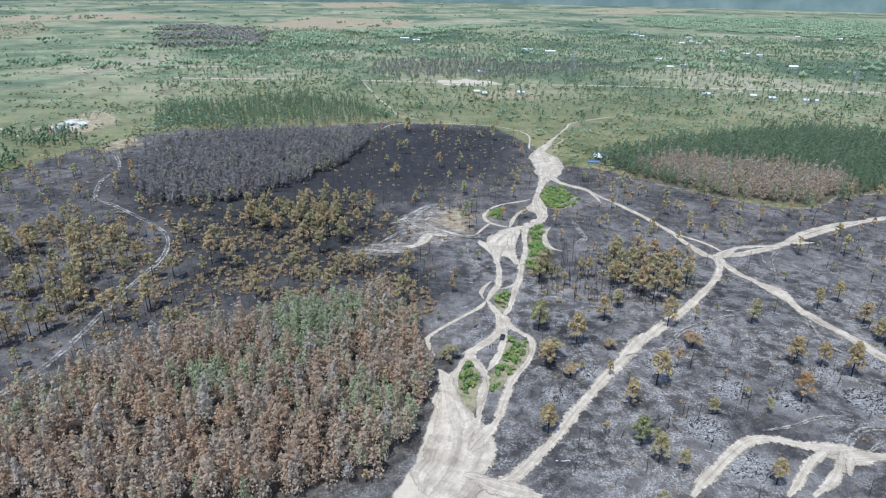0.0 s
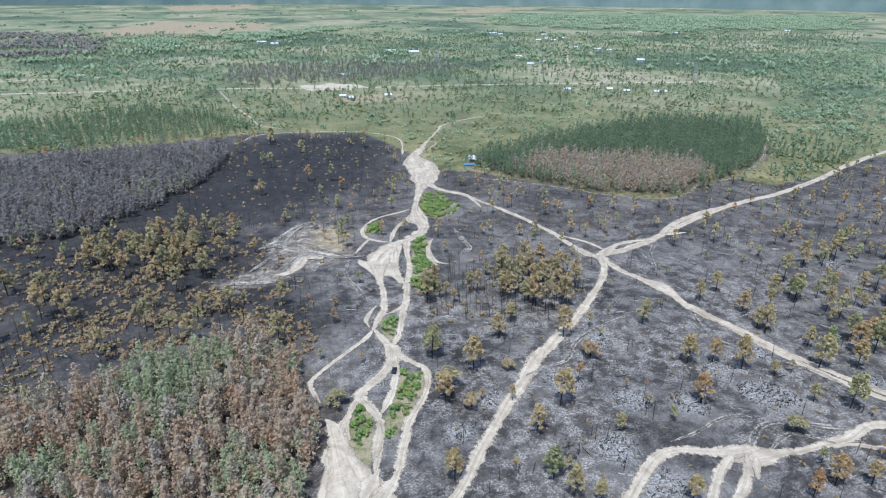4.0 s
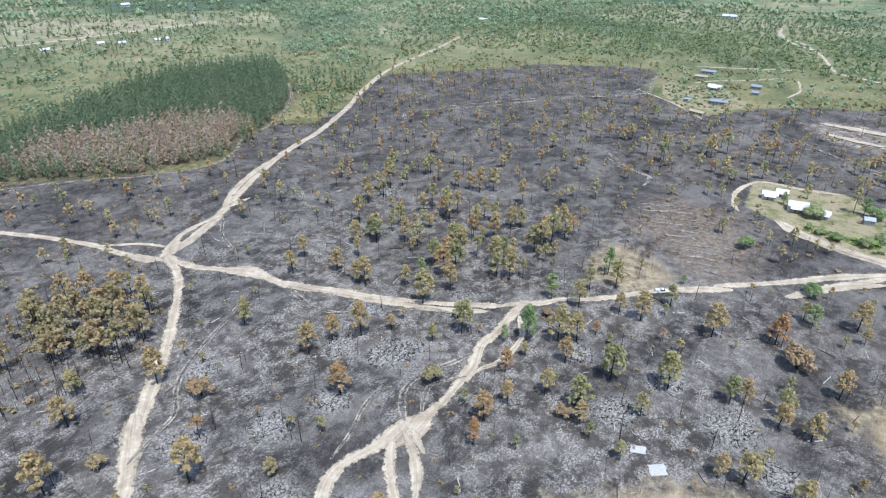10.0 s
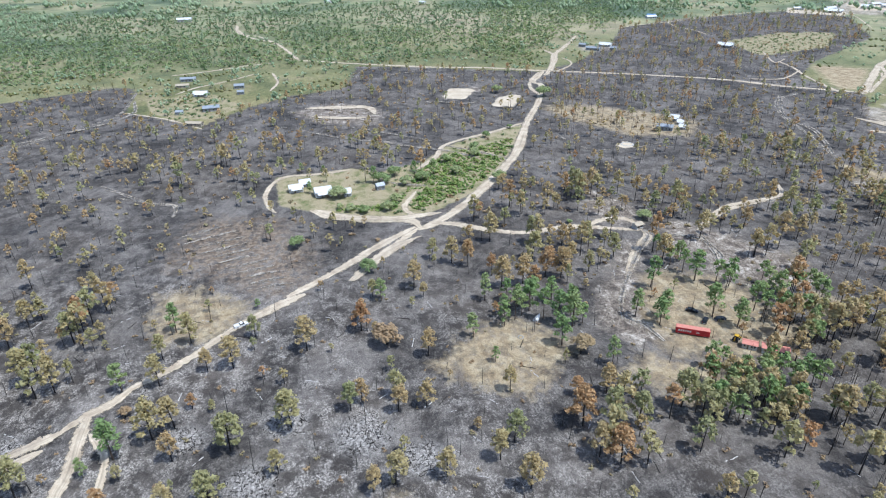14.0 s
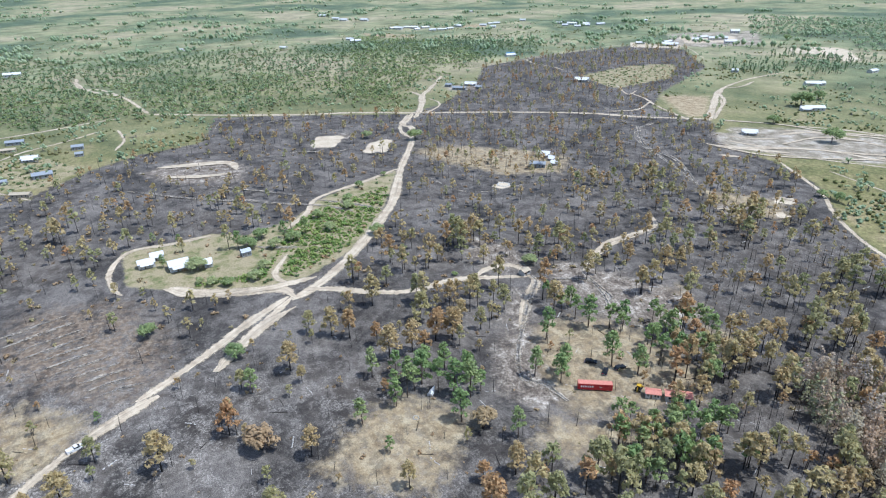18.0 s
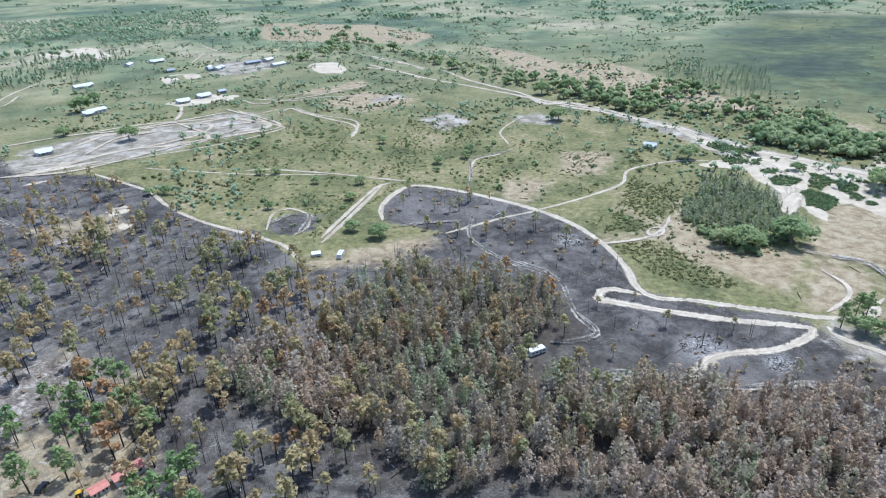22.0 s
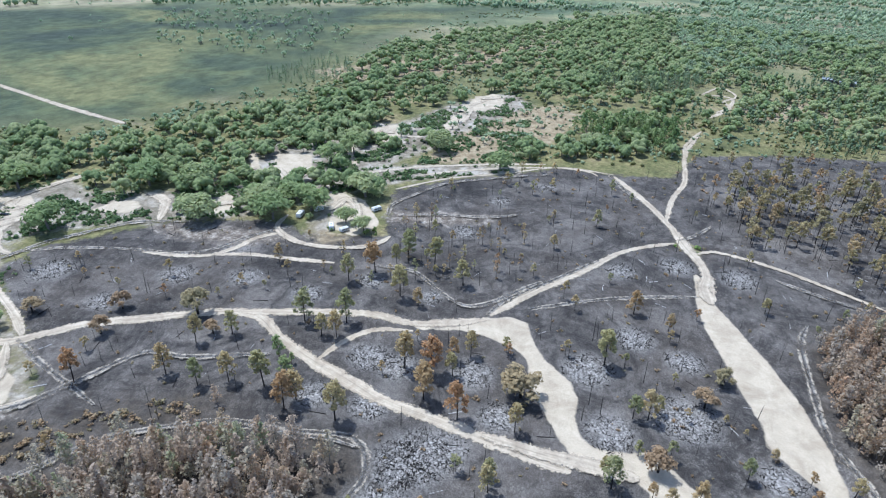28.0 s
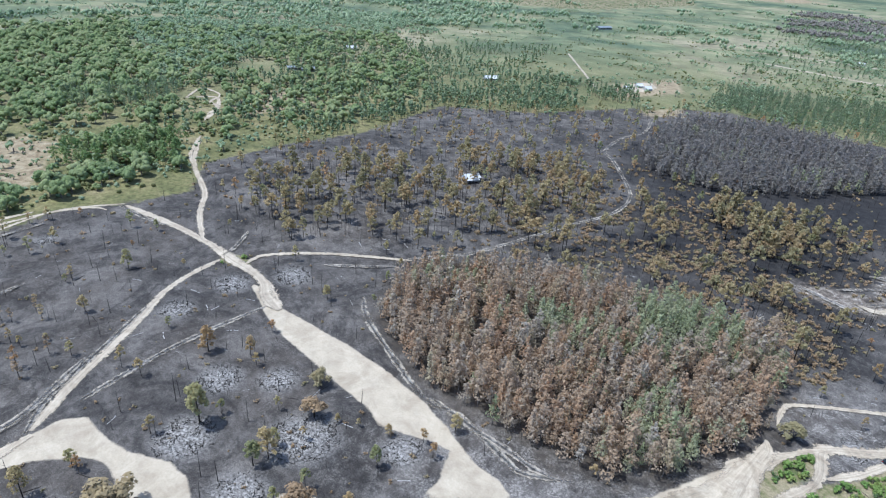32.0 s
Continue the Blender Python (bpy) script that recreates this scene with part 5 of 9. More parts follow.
ROADS.append((6.5, [(751, 251), (763, 217), (781, 182), (795, 147)]))
ROADS.append((5, [(739, 146), (694, 138), (659, 143)]))
ROADS.append((9, [(36, -515), (5, -485), (-31, -446), (-36, -403), (-63, -395), (-96, -364), (-108, -325)]))
ROADS.append((7, [(-111, -303), (-105, -261), (-82, -230), (-76, -204), (-80, -176), (-83, -162), (-98, -142), (-106, -121), (-112, -106), (-117, -88), (-114, -76), (-103, -64), (-92, -47), (-83, -30), (-76, -17), (-69, 6), (-62, 26), (-58, 39), (-56, 45)]))
ROADS.append((7, [(-117, -88), (-120, -71), (-124, -51), (-125, -33), (-122, -17), (-126, 1), (-131, 14)]))
ROADS.append((5, [(-93, -46), (-105, -40), (-115, -30), (-117, -15)]))
ROADS.append((4, [(-84, -161), (-74, -144), (-65, -126), (-57, -110)]))
ROADS.append((4, [(-141, -218), (-152, -196), (-157, -165), (-160, -130), (-182, -111), (-197, -94)]))
ROADS.append((5, [(-26, -169), (-28, -161), (-41, -151), (-52, -137), (-58, -132)]))
ROADS.append((5, [(-133, 14), (-151, 28), (-176, 52), (-201, 74), (-215, 100)]))
ROADS.append((3.5, [(-132, 12), (-148, 21), (-168, 41), (-189, 61)]))
ROADS.append((4, [(-140, 28), (-152, 55), (-159, 78), (-164, 102)]))
ROADS.append((6, [(-303, 77), (-271, 90), (-239, 100), (-206, 107), (-183, 110), (-163, 108)]))
ROADS.append((5, [(-241, 100), (-272, 108), (-305, 121), (-356, 130), (-410, 150)]))
ROADS.append((4, [(-150, 142), (-136, 135), (-110, 130), (-80, 126), (-66, 131), (-41, 131), (-35, 132), (-25, 142)]))
ROADS.append((4, [(-170, 178), (-159, 209), (-158, 251), (-158, 282), (-157, 316), (-166, 345), (-184, 366), (-226, 401), (-245, 414), (-263, 457), (-266, 491), (-292, 537)]))
ROADS.append((4, [(-255, -54), (-278, -26), (-294, 8), (-312, 44), (-306, 77)]))
ROADS.append((4, [(-132, 1003), (-95, 858), (-69, 777), (-55, 729), (-30, 704)]))
ROADS.append((14, [(-432, 996), (-326, 995), (-231, 1005)]))
ROADS.append((14, [(-136, 996), (-78, 996), (10, 981), (97, 978), (228, 980), (440, 967), (660, 951)]))
ROADS.append((5, [(430, 943), (480, 1008), (501, 1099), (494, 1186), (568, 1381)]))
ROADS.append((8, [(509, 960), (582, 950), (678, 930)]))
ROADS.append((8, [(1072, 223), (982, 193), (923, 150)]))
ROADS.append((9, [(-477, -611), (-426, -477), (-371, -360), (-339, -284)]))
ROADS.append((6, [(-468, -20), (-445, -32), (-390, -37), (-372, -37)]))
ROADS.append((7, [(-536, 175), (-527, 201), (-485, 187), (-455, 167)]))
ROADS.append((5, [(-598, 744), (-495, 661), (-404, 587)]))
ROADS.append((12, [(-504, 1088), (-454, 1124), (-321, 1152)]))
ROADS.append((5, [(516, 1094), (479, 997), (421, 927), (367, 896)]))
ROADS.append((6, [(338, 46), (322, 59), (307, 71), (291, 83)]))
ROADS.append((4, [(-304, 74), (-275, 84), (-265, 90)]))
ROADS.append((6, [(-266, -96), (-292, -51), (-309, 0), (-316, 34)]))
ROADS.append((5, [(-278, -47), (-295, -15), (-310, 34), (-309, 60), (-301, 67)]))
ROADS.append((6, [(-106, -254), (-129, -243), (-157, -238), (-186, -238)]))
ROADS.append((8, [(302, -751), (214, -663), (134, -598), (70, -543), (21, -510)]))
ROADS.append((9, [(-24, -454), (-40, -410), (-62, -378), (-68, -338), (-58, -301)]))
ROADS.append((4, [(376, -555), (329, -551), (310, -565), (263, -572)]))
ROADS.append((3, [(319, -521), (290, -495), (250, -476), (238, -450), (237, -429)]))
ROADS.append((3, [(131, -326), (131, -368), (116, -382), (104, -399)]))
ROADS.append((4, [(291, -338), (274, -342), (228, -336), (193, -328), (173, -324)]))
ROADS.append((5, [(202, -234), (198, -263), (190, -309), (182, -320)]))
ROADS.append((3, [(236, -242), (241, -264), (234, -273), (220, -265), (214, -248), (218, -237)]))
ROADS.append((3.8, [(317, -64), (308, -67), (291, -54), (276, -43), (255, -29), (241, -24), (235, -29), (223, -32)]))
ROADS.append((3.5, [(306, -75), (298, -89), (286, -89), (271, -83), (269, -75)]))
ROADS.append((4.5, [(306, -93), (316, -105), (328, -126), (333, -150)]))
ROADS.append((2.8, [(350, 168), (356, 156), (362, 142)]))
ROADS.append((2.8, [(343, 163), (349, 151), (354, 138)]))
ROADS.append((2.8, [(337, 158), (341, 147), (346, 134)]))
ROADS.append((2.8, [(331, 153), (335, 142), (339, 131)]))
ROADS.append((2.8, [(325, 149), (329, 138), (332, 127)]))
ROADS.append((2.8, [(319, 144), (323, 134), (325, 124)]))
ROADS.append((2.8, [(314, 140), (316, 130), (319, 120)]))
ROADS.append((2.8, [(308, 135), (310, 126), (312, 117)]))
ROADS.append((2.8, [(303, 131), (305, 123), (306, 114)]))
ROADS.append((2.8, [(297, 127), (299, 119), (300, 111)]))
ROADS.append((2.8, [(292, 123), (294, 115), (294, 108)]))
ROADS.append((5, [(-156, -155), (-156, -136), (-159, -122), (-169, -113), (-180, -108), (-188, -98)]))
ROADS.append((4.5, [(-159, -122), (-163, -106), (-163, -89), (-163, -62)]))

# The sandy heart of the village and the islands of scrub left standing in it
VILLAGE_SAND = [(-28, -456), (-37, -432), (-51, -415), (-68, -410), (-76, -391), (-91, -385), (-106, -366), (-115, -352), (-128, -344), (-134, -324), (-132, -309), (-115, -304), (-108, -305), (-107, -286), (-112, -269), (-105, -266), (-99, -280), (-91, -299), (-82, -300), (-71, -284), (-67, -274), (-62, -282), (-62, -297), (-57, -300), (-54, -289), (-47, -285), (-53, -299), (-57, -314), (-56, -324), (-49, -337), (-49, -354), (-38, -361), (-25, -362), (-20, -365), (-29, -372), (-38, -377), (-43, -385), (-57, -379), (-49, -386), (-38, -405), (-33, -429), (-23, -443)]
SCRUB_ISLANDS = [
    [(-40, -418), (-50, -417), (-56, -404), (-65, -402), (-65, -392), (-55, -392), (-48, -393), (-40, -400), (-36, -407)],
    [(-34, -428), (-38, -424), (-35, -415), (-32, -418)],
    [(-50, -393), (-56, -389), (-51, -383), (-48, -387)],
    [(-41, -384), (-47, -382), (-56, -377), (-53, -369), (-45, -369), (-39, -372)],
    [(-59, -380), (-64, -378), (-61, -368), (-57, -364), (-55, -369)],
    [(-61, -360), (-68, -359), (-76, -355), (-68, -351), (-60, -349), (-57, -354)],
    [(-60, -342), (-67, -346), (-77, -342), (-74, -334), (-65, -327), (-59, -329), (-57, -334)],
    [(-86, -352), (-92, -348), (-99, -336), (-92, -334), (-85, -339), (-84, -344)],
    [(-81, -337), (-88, -337), (-91, -332), (-82, -322), (-76, -327)],
    [(-68, -318), (-75, -321), (-83, -315), (-85, -305), (-80, -297), (-72, -289), (-65, -296), (-68, -308)],
    [(-95, -332), (-103, -335), (-105, -327), (-100, -318), (-93, -318), (-92, -322)],
    [(-96, -318), (-102, -312), (-97, -304), (-92, -307)],
    [(-107, -319), (-110, -313), (-108, -308), (-105, -313)],
    [(-109, -342), (-115, -340), (-114, -334), (-108, -336)],
    [(-86, -372), (-90, -368), (-85, -356), (-81, -358)],
    [(-97, -352), (-105, -348), (-101, -343)],
    [(-72, -383), (-78, -382), (-73, -374)],
    [(-99, -305), (-103, -305), (-103, -299), (-97, -297)],
]
SAND_PADS.append(VILLAGE_SAND)
ROADS.append((6, [(-112, -269), (-123, -261), (-137, -256), (-150, -250), (-164, -238)]))
ROADS.append((7, [(-132, -309), (-128, -292), (-143, -274), (-155, -266), (-168, -258), (-197, -244)]))

# Where the sand of the tracks is bleached almost white
WHITE_SAND = [(60, -160), (180, -330), (120, -560), (-250, -480), (-560, 60), (-300, 60), (-30, -20), (-20, 130), (-300, 140), (-300, 40), (-110, -100)]
# Tracks whose breadth changes on the way: (x, y, breadth)
PALE, CHURNED = [], []
PALE.append([(110.2, 622.3, 4), (99.5, 592.2, 8), (88.5, 565.2, 16), (89.2, 538.1, 26), (89.3, 515, 27), (85.2, 494.7, 22), (83.9, 478, 12)])
PALE.append([(84.7, 491.9, 14), (79, 473.7, 10), (74, 456.8, 6.5), (69.8, 440.9, 5.5), (66.2, 425.9, 6), (65.1, 414.5, 12), (64.5, 404.5, 14), (65.4, 395.6, 8)])
PALE.append([(69.1, 404.4, 6), (68.6, 393.8, 5.5), (64.3, 382.9, 6), (56.8, 374.2, 6), (46.2, 368.4, 8), (37.5, 361.8, 8), (31.2, 354.9, 6)])
PALE.append([(58.3, 408, 5), (51.1, 397.1, 4), (46.2, 385.5, 4), (42.4, 371, 5)])
PALE.append([(62.6, 426.8, 4), (55.3, 422.1, 3), (43.8, 416.5, 3), (36.1, 410.3, 3.2), (30, 400.3, 3.6), (27.1, 390.1, 3.6), (29.7, 379, 4), (36.2, 373.3, 4), (44.1, 369.8, 5)])
PALE.append([(30.2, 377.3, 4), (25.7, 368.6, 3.4), (20.5, 357.5, 3)])
PALE.append([(44.5, 368, 9), (37.4, 355.6, 14), (32.6, 345.1, 15), (31.5, 332.3, 9), (30.3, 319.2, 5), (30.6, 307.2, 4.5), (29.9, 296.3, 4.5), (28.3, 286.4, 5), (24.8, 277.5, 5), (21.8, 270.4, 6)])
PALE.append([(53.1, 373.4, 6), (50.1, 355.6, 5), (48.8, 337.6, 4.5), (46.8, 324.6, 5), (43.6, 312.9, 5), (41.7, 301.7, 5), (39.6, 291.3, 5), (36.9, 281.8, 5), (34.9, 272.7, 4.5), (32.7, 264.2, 4.5), (29.1, 255.8, 7)])
PALE.append([(43.8, 362.6, 5), (41.2, 343, 7), (40.9, 329.4, 5), (41.5, 319.6, 4), (42.7, 310.7, 4)])
PALE.append([(40, 292.3, 4), (35, 286.2, 3.6), (29.4, 283.1, 3.6)])
PALE.append([(22.1, 271.3, 6), (24.3, 263.3, 6), (26.6, 257.2, 6), (28.2, 252, 9), (27.7, 245.1, 9), (25.6, 240.1, 7), (21.8, 235, 6), (17.2, 230, 6), (13.4, 225.1, 6), (11.9, 221.2, 7), (14.1, 217, 5), (16.4, 211.8, 5), (17.7, 205.9, 5), (17.2, 198.2, 4.6), (15.8, 191.2, 4.6), (14.2, 184.7, 4.6), (13.3, 180.1, 4.6)])
PALE.append([(12.1, 223, 6), (9.4, 217.6, 4), (6.9, 211.3, 4), (4, 204, 8), (2.9, 196.8, 10), (1.7, 190, 12), (0.5, 183.5, 15)])
PALE.append([(28.3, 245, 6), (28, 237.7, 4.6), (26.5, 231.1, 4), (24.5, 223.3, 4), (21.7, 216.3, 4), (18.9, 210.6, 4)])
PALE.append([(29.1, 250.6, 5), (31.7, 245.3, 4.5), (35.3, 240.3, 4), (38.9, 236.4, 4), (39.6, 230.6, 4), (38, 223.2, 4), (35.6, 217.5, 4.2), (31.9, 210.8, 4.5), (28.2, 204.7, 5), (25.7, 197.3, 5), (23.1, 189.4, 5), (21.5, 182.9, 5.5), (20.4, 178.4, 5.5)])
PALE.append([(21.8, 270.4, 4), (18.1, 263.5, 3), (12, 256.8, 2.8), (6.2, 250.4, 2.8), (0.8, 244.4, 2.8), (-3.4, 239.1, 3), (-6.4, 234.2, 3), (-5.1, 227.5, 3), (-2.7, 220.9, 2.5)])
PALE.append([(25.6, 292.1, 3), (21.7, 285.5, 3), (19.4, 278.8, 3), (20.5, 272.5, 3)])
CHURNED.append([(16.7, 348.9, 3.5), (13.9, 335.9, 3.2), (14.2, 323.1, 3.2), (17.2, 315.2, 3.2), (20.3, 304.1, 3.2), (21.7, 295.7, 3)])
CHURNED.append([(-29.2, 381, 4), (-16.9, 371.8, 6), (-5, 362.9, 7), (6.7, 354.9, 6), (18.4, 353.5, 5), (27.4, 352.8, 4)])
CHURNED.append([(0.9, 359.2, 5), (-10.8, 358.4, 5), (-18.9, 344.5, 4), (-25.3, 335.8, 4)])
CHURNED.append([(-8, 379.9, 3), (1.1, 368.2, 4), (9.8, 360, 4), (17.5, 358.2, 4)])
CHURNED.append([(-28.4, 365.6, 3), (-19.7, 367.2, 4), (-7.9, 363.6, 4)])
PALE.append([(68.5, 371.4, 3), (64.5, 362.4, 3), (62.9, 348.7, 3), (64.4, 337.4, 4), (70.2, 333.1, 3)])
CHURNED.append([(85, 385.2, 2.6), (86.9, 367, 2.6), (86.6, 354.7, 3), (79.9, 344.6, 2.6)])
PALE.append([(85.4, 486, 12), (90.2, 471.1, 8), (97.3, 461.5, 8), (106, 454.3, 7), (111.4, 443, 5), (116.9, 432, 5), (123, 420.2, 5), (129, 407.7, 5), (134.3, 394.9, 5), (140.1, 379.6, 5), (144.2, 366.4, 5.5), (148.1, 345.6, 6), (151.4, 333.5, 7), (155.8, 324.8, 9)])
PALE.append([(108.7, 448.6, 4), (111.5, 435.7, 3.6), (112.5, 421.6, 3.4)])
PALE.append([(142.2, 366, 3), (150.1, 358.8, 3), (159.5, 347.8, 3), (164.7, 335.1, 4)])
CHURNED.append([(81.4, 413.7, 2.6), (91.2, 424.4, 2.6), (99.2, 433.9, 2.4)])
CHURNED.append([(72.1, 390.2, 2.4), (78.7, 400.1, 2.4), (88.5, 412.1, 2.4)])
PALE.append([(110.6, 624.5, 2), (118.3, 613.7, 2), (108.6, 596.4, 2), (98.5, 586.3, 2.4)])
PALE.append([(157, 327.5, 11), (165.3, 333.3, 8), (173.9, 341, 6), (186.6, 344.7, 5.5), (202.1, 346.3, 5.5), (211.7, 353, 6), (220.9, 362.2, 6.5), (237.7, 373.3, 6.5), (256.3, 382.9, 6), (276.9, 390.5, 6)])
PALE.append([(211.7, 351.2, 7), (219.8, 352, 7), (227.5, 352, 3)])
CHURNED.append([(201.1, 341.3, 3), (188.8, 326.1, 3), (182.8, 312.4, 3), (179.7, 302.5, 3)])
PALE.append([(160.2, 329.8, 11), (153.4, 312.3, 6), (146.7, 300.4, 6), (136.6, 287.3, 6), (126.8, 275.4, 6), (115.6, 262.6, 6), (104.2, 251.1, 6), (93.9, 240.7, 6), (84.4, 231.2, 6.4), (78.6, 224.5, 7.5)])
PALE.append([(158.1, 321.3, 7), (160.2, 307.2, 5), (164.2, 299.5, 5), (168, 292, 8), (171.3, 286.8, 12), (173.1, 281.4, 10), (173.5, 272.5, 7), (173.8, 261.3, 6.5), (176.9, 252.6, 6), (181.3, 242.6, 6), (184.3, 231.5, 6), (187.7, 221.9, 5.5), (190.9, 212.8, 5), (194, 204.2, 5), (197.4, 196.7, 5), (200.9, 189.8, 5), (204.9, 183.7, 5), (207.5, 179.8, 5)])
CHURNED.append([(173.7, 260.2, 3.6), (170.5, 251.6, 3.6), (167.8, 239.2, 3.6), (170, 230.6, 3), (174.4, 224.7, 2.6)])
CHURNED.append([(77.5, 222.6, 3.4), (88.4, 226.5, 3.2), (97.8, 229.8, 3), (103.8, 238.3, 3), (110.5, 245.1, 3), (121.2, 251.6, 3), (135, 257.8, 3), (149.7, 264.5, 3), (163.9, 273.1, 3)])
PALE.append([(214.2, 177.2, 7), (220.9, 171.7, 8), (226.4, 164.2, 6), (232.5, 160.6, 5), (239.5, 150.8, 5), (248.8, 141.6, 5), (262, 130.6, 5.5), (269.2, 122.4, 6), (277.5, 111.8, 7), (283.6, 102.5, 7)])
PALE.append([(220.5, 170.7, 9), (210, 170.5, 6), (196.3, 169, 6), (187, 169.8, 6), (175.6, 165.7, 7), (168.3, 164.8, 7), (160.1, 164.1, 5), (152.3, 163.5, 4.4), (144.6, 164, 6), (136.9, 163.9, 11), (131.1, 166.1, 8), (125.7, 168.3, 6)])
PALE.append([(212.3, 168, 4), (201.8, 160.6, 4), (191.8, 158.7, 3.6), (183.3, 158.9, 3.6), (177.5, 161.3, 4), (170.8, 164, 4.4)])
CHURNED.append([(181, 169.6, 4), (172, 172.4, 4), (163.5, 175.9, 4), (156.8, 178, 4), (149.1, 176.9, 4), (142.3, 172.1, 4.4), (138.8, 168.1, 4)])
CHURNED.append([(168.3, 164.2, 3), (162.3, 168.7, 3), (156.8, 171.6, 3), (149.9, 169, 3), (145, 165.9, 3.4)])
PALE.append([(137.1, 163.4, 6), (134.7, 159.9, 4), (131.6, 154.8, 3.4)])
PALE.append([(371.3, 101.6, 4), (359.6, 90.3, 6), (354, 73.3, 5), (351.8, 55.9, 6), (353.3, 40.7, 7), (354.4, 30.6, 5)])
CHURNED.append([(536.4, 126.8, 3), (517.3, 104.4, 3), (498.4, 81, 3), (486.6, 62.1, 3.4), (483.1, 52.1, 4), (470.1, 36.4, 3.6), (458.9, 18.5, 3.6), (449.3, 4.7, 3.6), (434.3, -8.2, 3.6)])
CHURNED.append([(682.6, 61.7, 3), (723.9, 53.4, 3), (741.8, 40.3, 3)])
CHURNED.append([(697.9, 27.2, 3), (708.9, -8.9, 3), (685.1, -28.3, 3), (659.4, -41.5, 3)])
CHURNED.append([(577.9, 21.2, 3), (585.7, 0.5, 3), (572.1, -26.6, 3), (579.9, -48.6, 3)])
PALE.append([(675.9, -126.7, 5), (637.8, -106.4, 5), (613.6, -99.2, 5), (591, -98.9, 5)])
CHURNED.append([(63.9, -124.6, 5), (57.1, -129.8, 5), (47.9, -129.8, 4.4), (37.6, -130.1, 4.4), (28, -127.9, 4), (14.9, -127.1, 4), (8.4, -129.3, 3.6), (-2.2, -131.3, 3), (-13.3, -124.8, 3), (-26.2, -112.1, 3)])
PALE.append([(-42, -217.4, 3), (-47.3, -203.7, 3), (-43.2, -192.1, 3), (-30.4, -179.9, 3.4)])
PALE.append([(-53.7, -191, 4), (-49, -179.8, 4), (-39.8, -176.1, 4)])
PALE.append([(-86.9, -161.2, 6), (-97.6, -173.3, 5.5), (-108, -187.7, 5), (-116.7, -199.9, 5), (-129, -210.6, 5)])
CHURNED.append([(-135.9, -214.8, 5), (-153.5, -206.6, 5), (-168.8, -193.4, 5), (-182.7, -179, 5), (-187.3, -165.9, 5), (-189.7, -151.8, 5)])
PALE.append([(-48.3, -154.8, 7), (-53.1, -152.7, 9), (-59.2, -150.1, 7), (-69.5, -155.1, 8), (-81.5, -163.4, 6)])
CHURNED.append([(105.4, -220.1, 3.6), (91.5, -210.9, 3.6), (82.8, -205, 3.6), (77.8, -195.6, 3.6)])
CHURNED.append([(82.3, -148, 3.4), (75.1, -148.9, 4), (65.5, -153.4, 4.4), (64.3, -159.3, 3.4), (70.9, -169.8, 3)])
PALE.append([(459.2, -390.7, 7), (450.1, -423.8, 7), (410.4, -456.7, 6), (375.8, -458.7, 6), (370.6, -427, 6), (392.2, -396.6, 6), (416.3, -374.2, 7), (434, -346, 8), (446, -320.8, 7)])
PALE.append([(397.3, -454.7, 5), (369.7, -482.1, 6), (356, -473.3, 5)])
PALE.append([(370.9, -449.1, 5), (334.2, -468.6, 6), (317.7, -450.9, 5), (337, -425.8, 5), (377.5, -399.4, 5)])
PALE.append([(455, -318.9, 7), (428.9, -339.3, 8), (411.9, -355.3, 6)])
PALE.append([(433.6, -301, 7), (421.9, -311.6, 8)])
PALE.append([(593.5, -456.1, 4), (561.7, -426.5, 4), (533.2, -387.8, 4)])
PALE.append([(344.5, -259.2, 5), (341.6, -266.2, 6), (333.3, -269.1, 5)])
PALE.append([(326.6, -241.6, 4), (318.5, -237.9, 6), (317.9, -245.5, 4)])
PALE.append([(346, -213.9, 3), (341.4, -220.2, 4), (327.9, -223.3, 3)])
CHURNED.append([(238.3, -248.5, 5), (230.1, -263.8, 5), (218.2, -262.9, 5), (216.1, -247.7, 5), (216.4, -237.8, 4)])
CHURNED.append([(139, -405, 2.5), (134.5, -367.4, 2.5), (130.4, -332.7, 2.5), (130.7, -306.5, 2.5)])
CHURNED.append([(135.1, -372.5, 3), (116.4, -384.4, 3), (105.1, -393.5, 3)])
PALE.append([(108.3, -407, 2.4), (116.5, -440.8, 2.4), (105.3, -477.9, 2.4), (95.7, -492.9, 2.4)])
PALE.append([(55.8, -237.3, 3), (31.9, -246.3, 3), (19.6, -261.1, 3), (14.1, -276.5, 3)])
PALE.append([(27.9, -257.7, 2.5), (29.8, -252.6, 2.5), (27.8, -248.6, 2.5), (23.1, -251, 2.5), (20.7, -256.8, 2.5), (23.4, -260.2, 2.5), (27.9, -257.7, 2.5)])
CHURNED.append([(170.1, -248.7, 2.6), (152.5, -256.1, 2.6), (128.1, -261.8, 2.6)])
PALE.append([(543.8, -673.8, 8), (527.1, -688.4, 10), (504.9, -687.3, 8)])
PALE.append([(-68.7, -318.2, 9), (-56.5, -298.9, 12), (-49, -279.5, 6)])
PALE.append([(-124.5, -324.6, 6), (-115, -299, 6), (-109.8, -281.1, 7)])
PALE.append([(-109.6, -268, 7), (-129.7, -265.1, 8), (-149.4, -254.8, 8), (-168.9, -243.4, 8), (-180.7, -234.5, 8)])
PALE.append([(-154.9, -261.3, 8), (-178.1, -265, 10), (-200.9, -260.8, 8), (-221.1, -253, 7), (-244, -241.4, 7)])
PALE.append([(-166.2, -257.3, 12), (-177.4, -250.5, 14), (-184.5, -238.4, 10)])
PALE.append([(-221.4, -192.2, 8), (-212.4, -176.3, 9), (-187.8, -165.5, 6)])
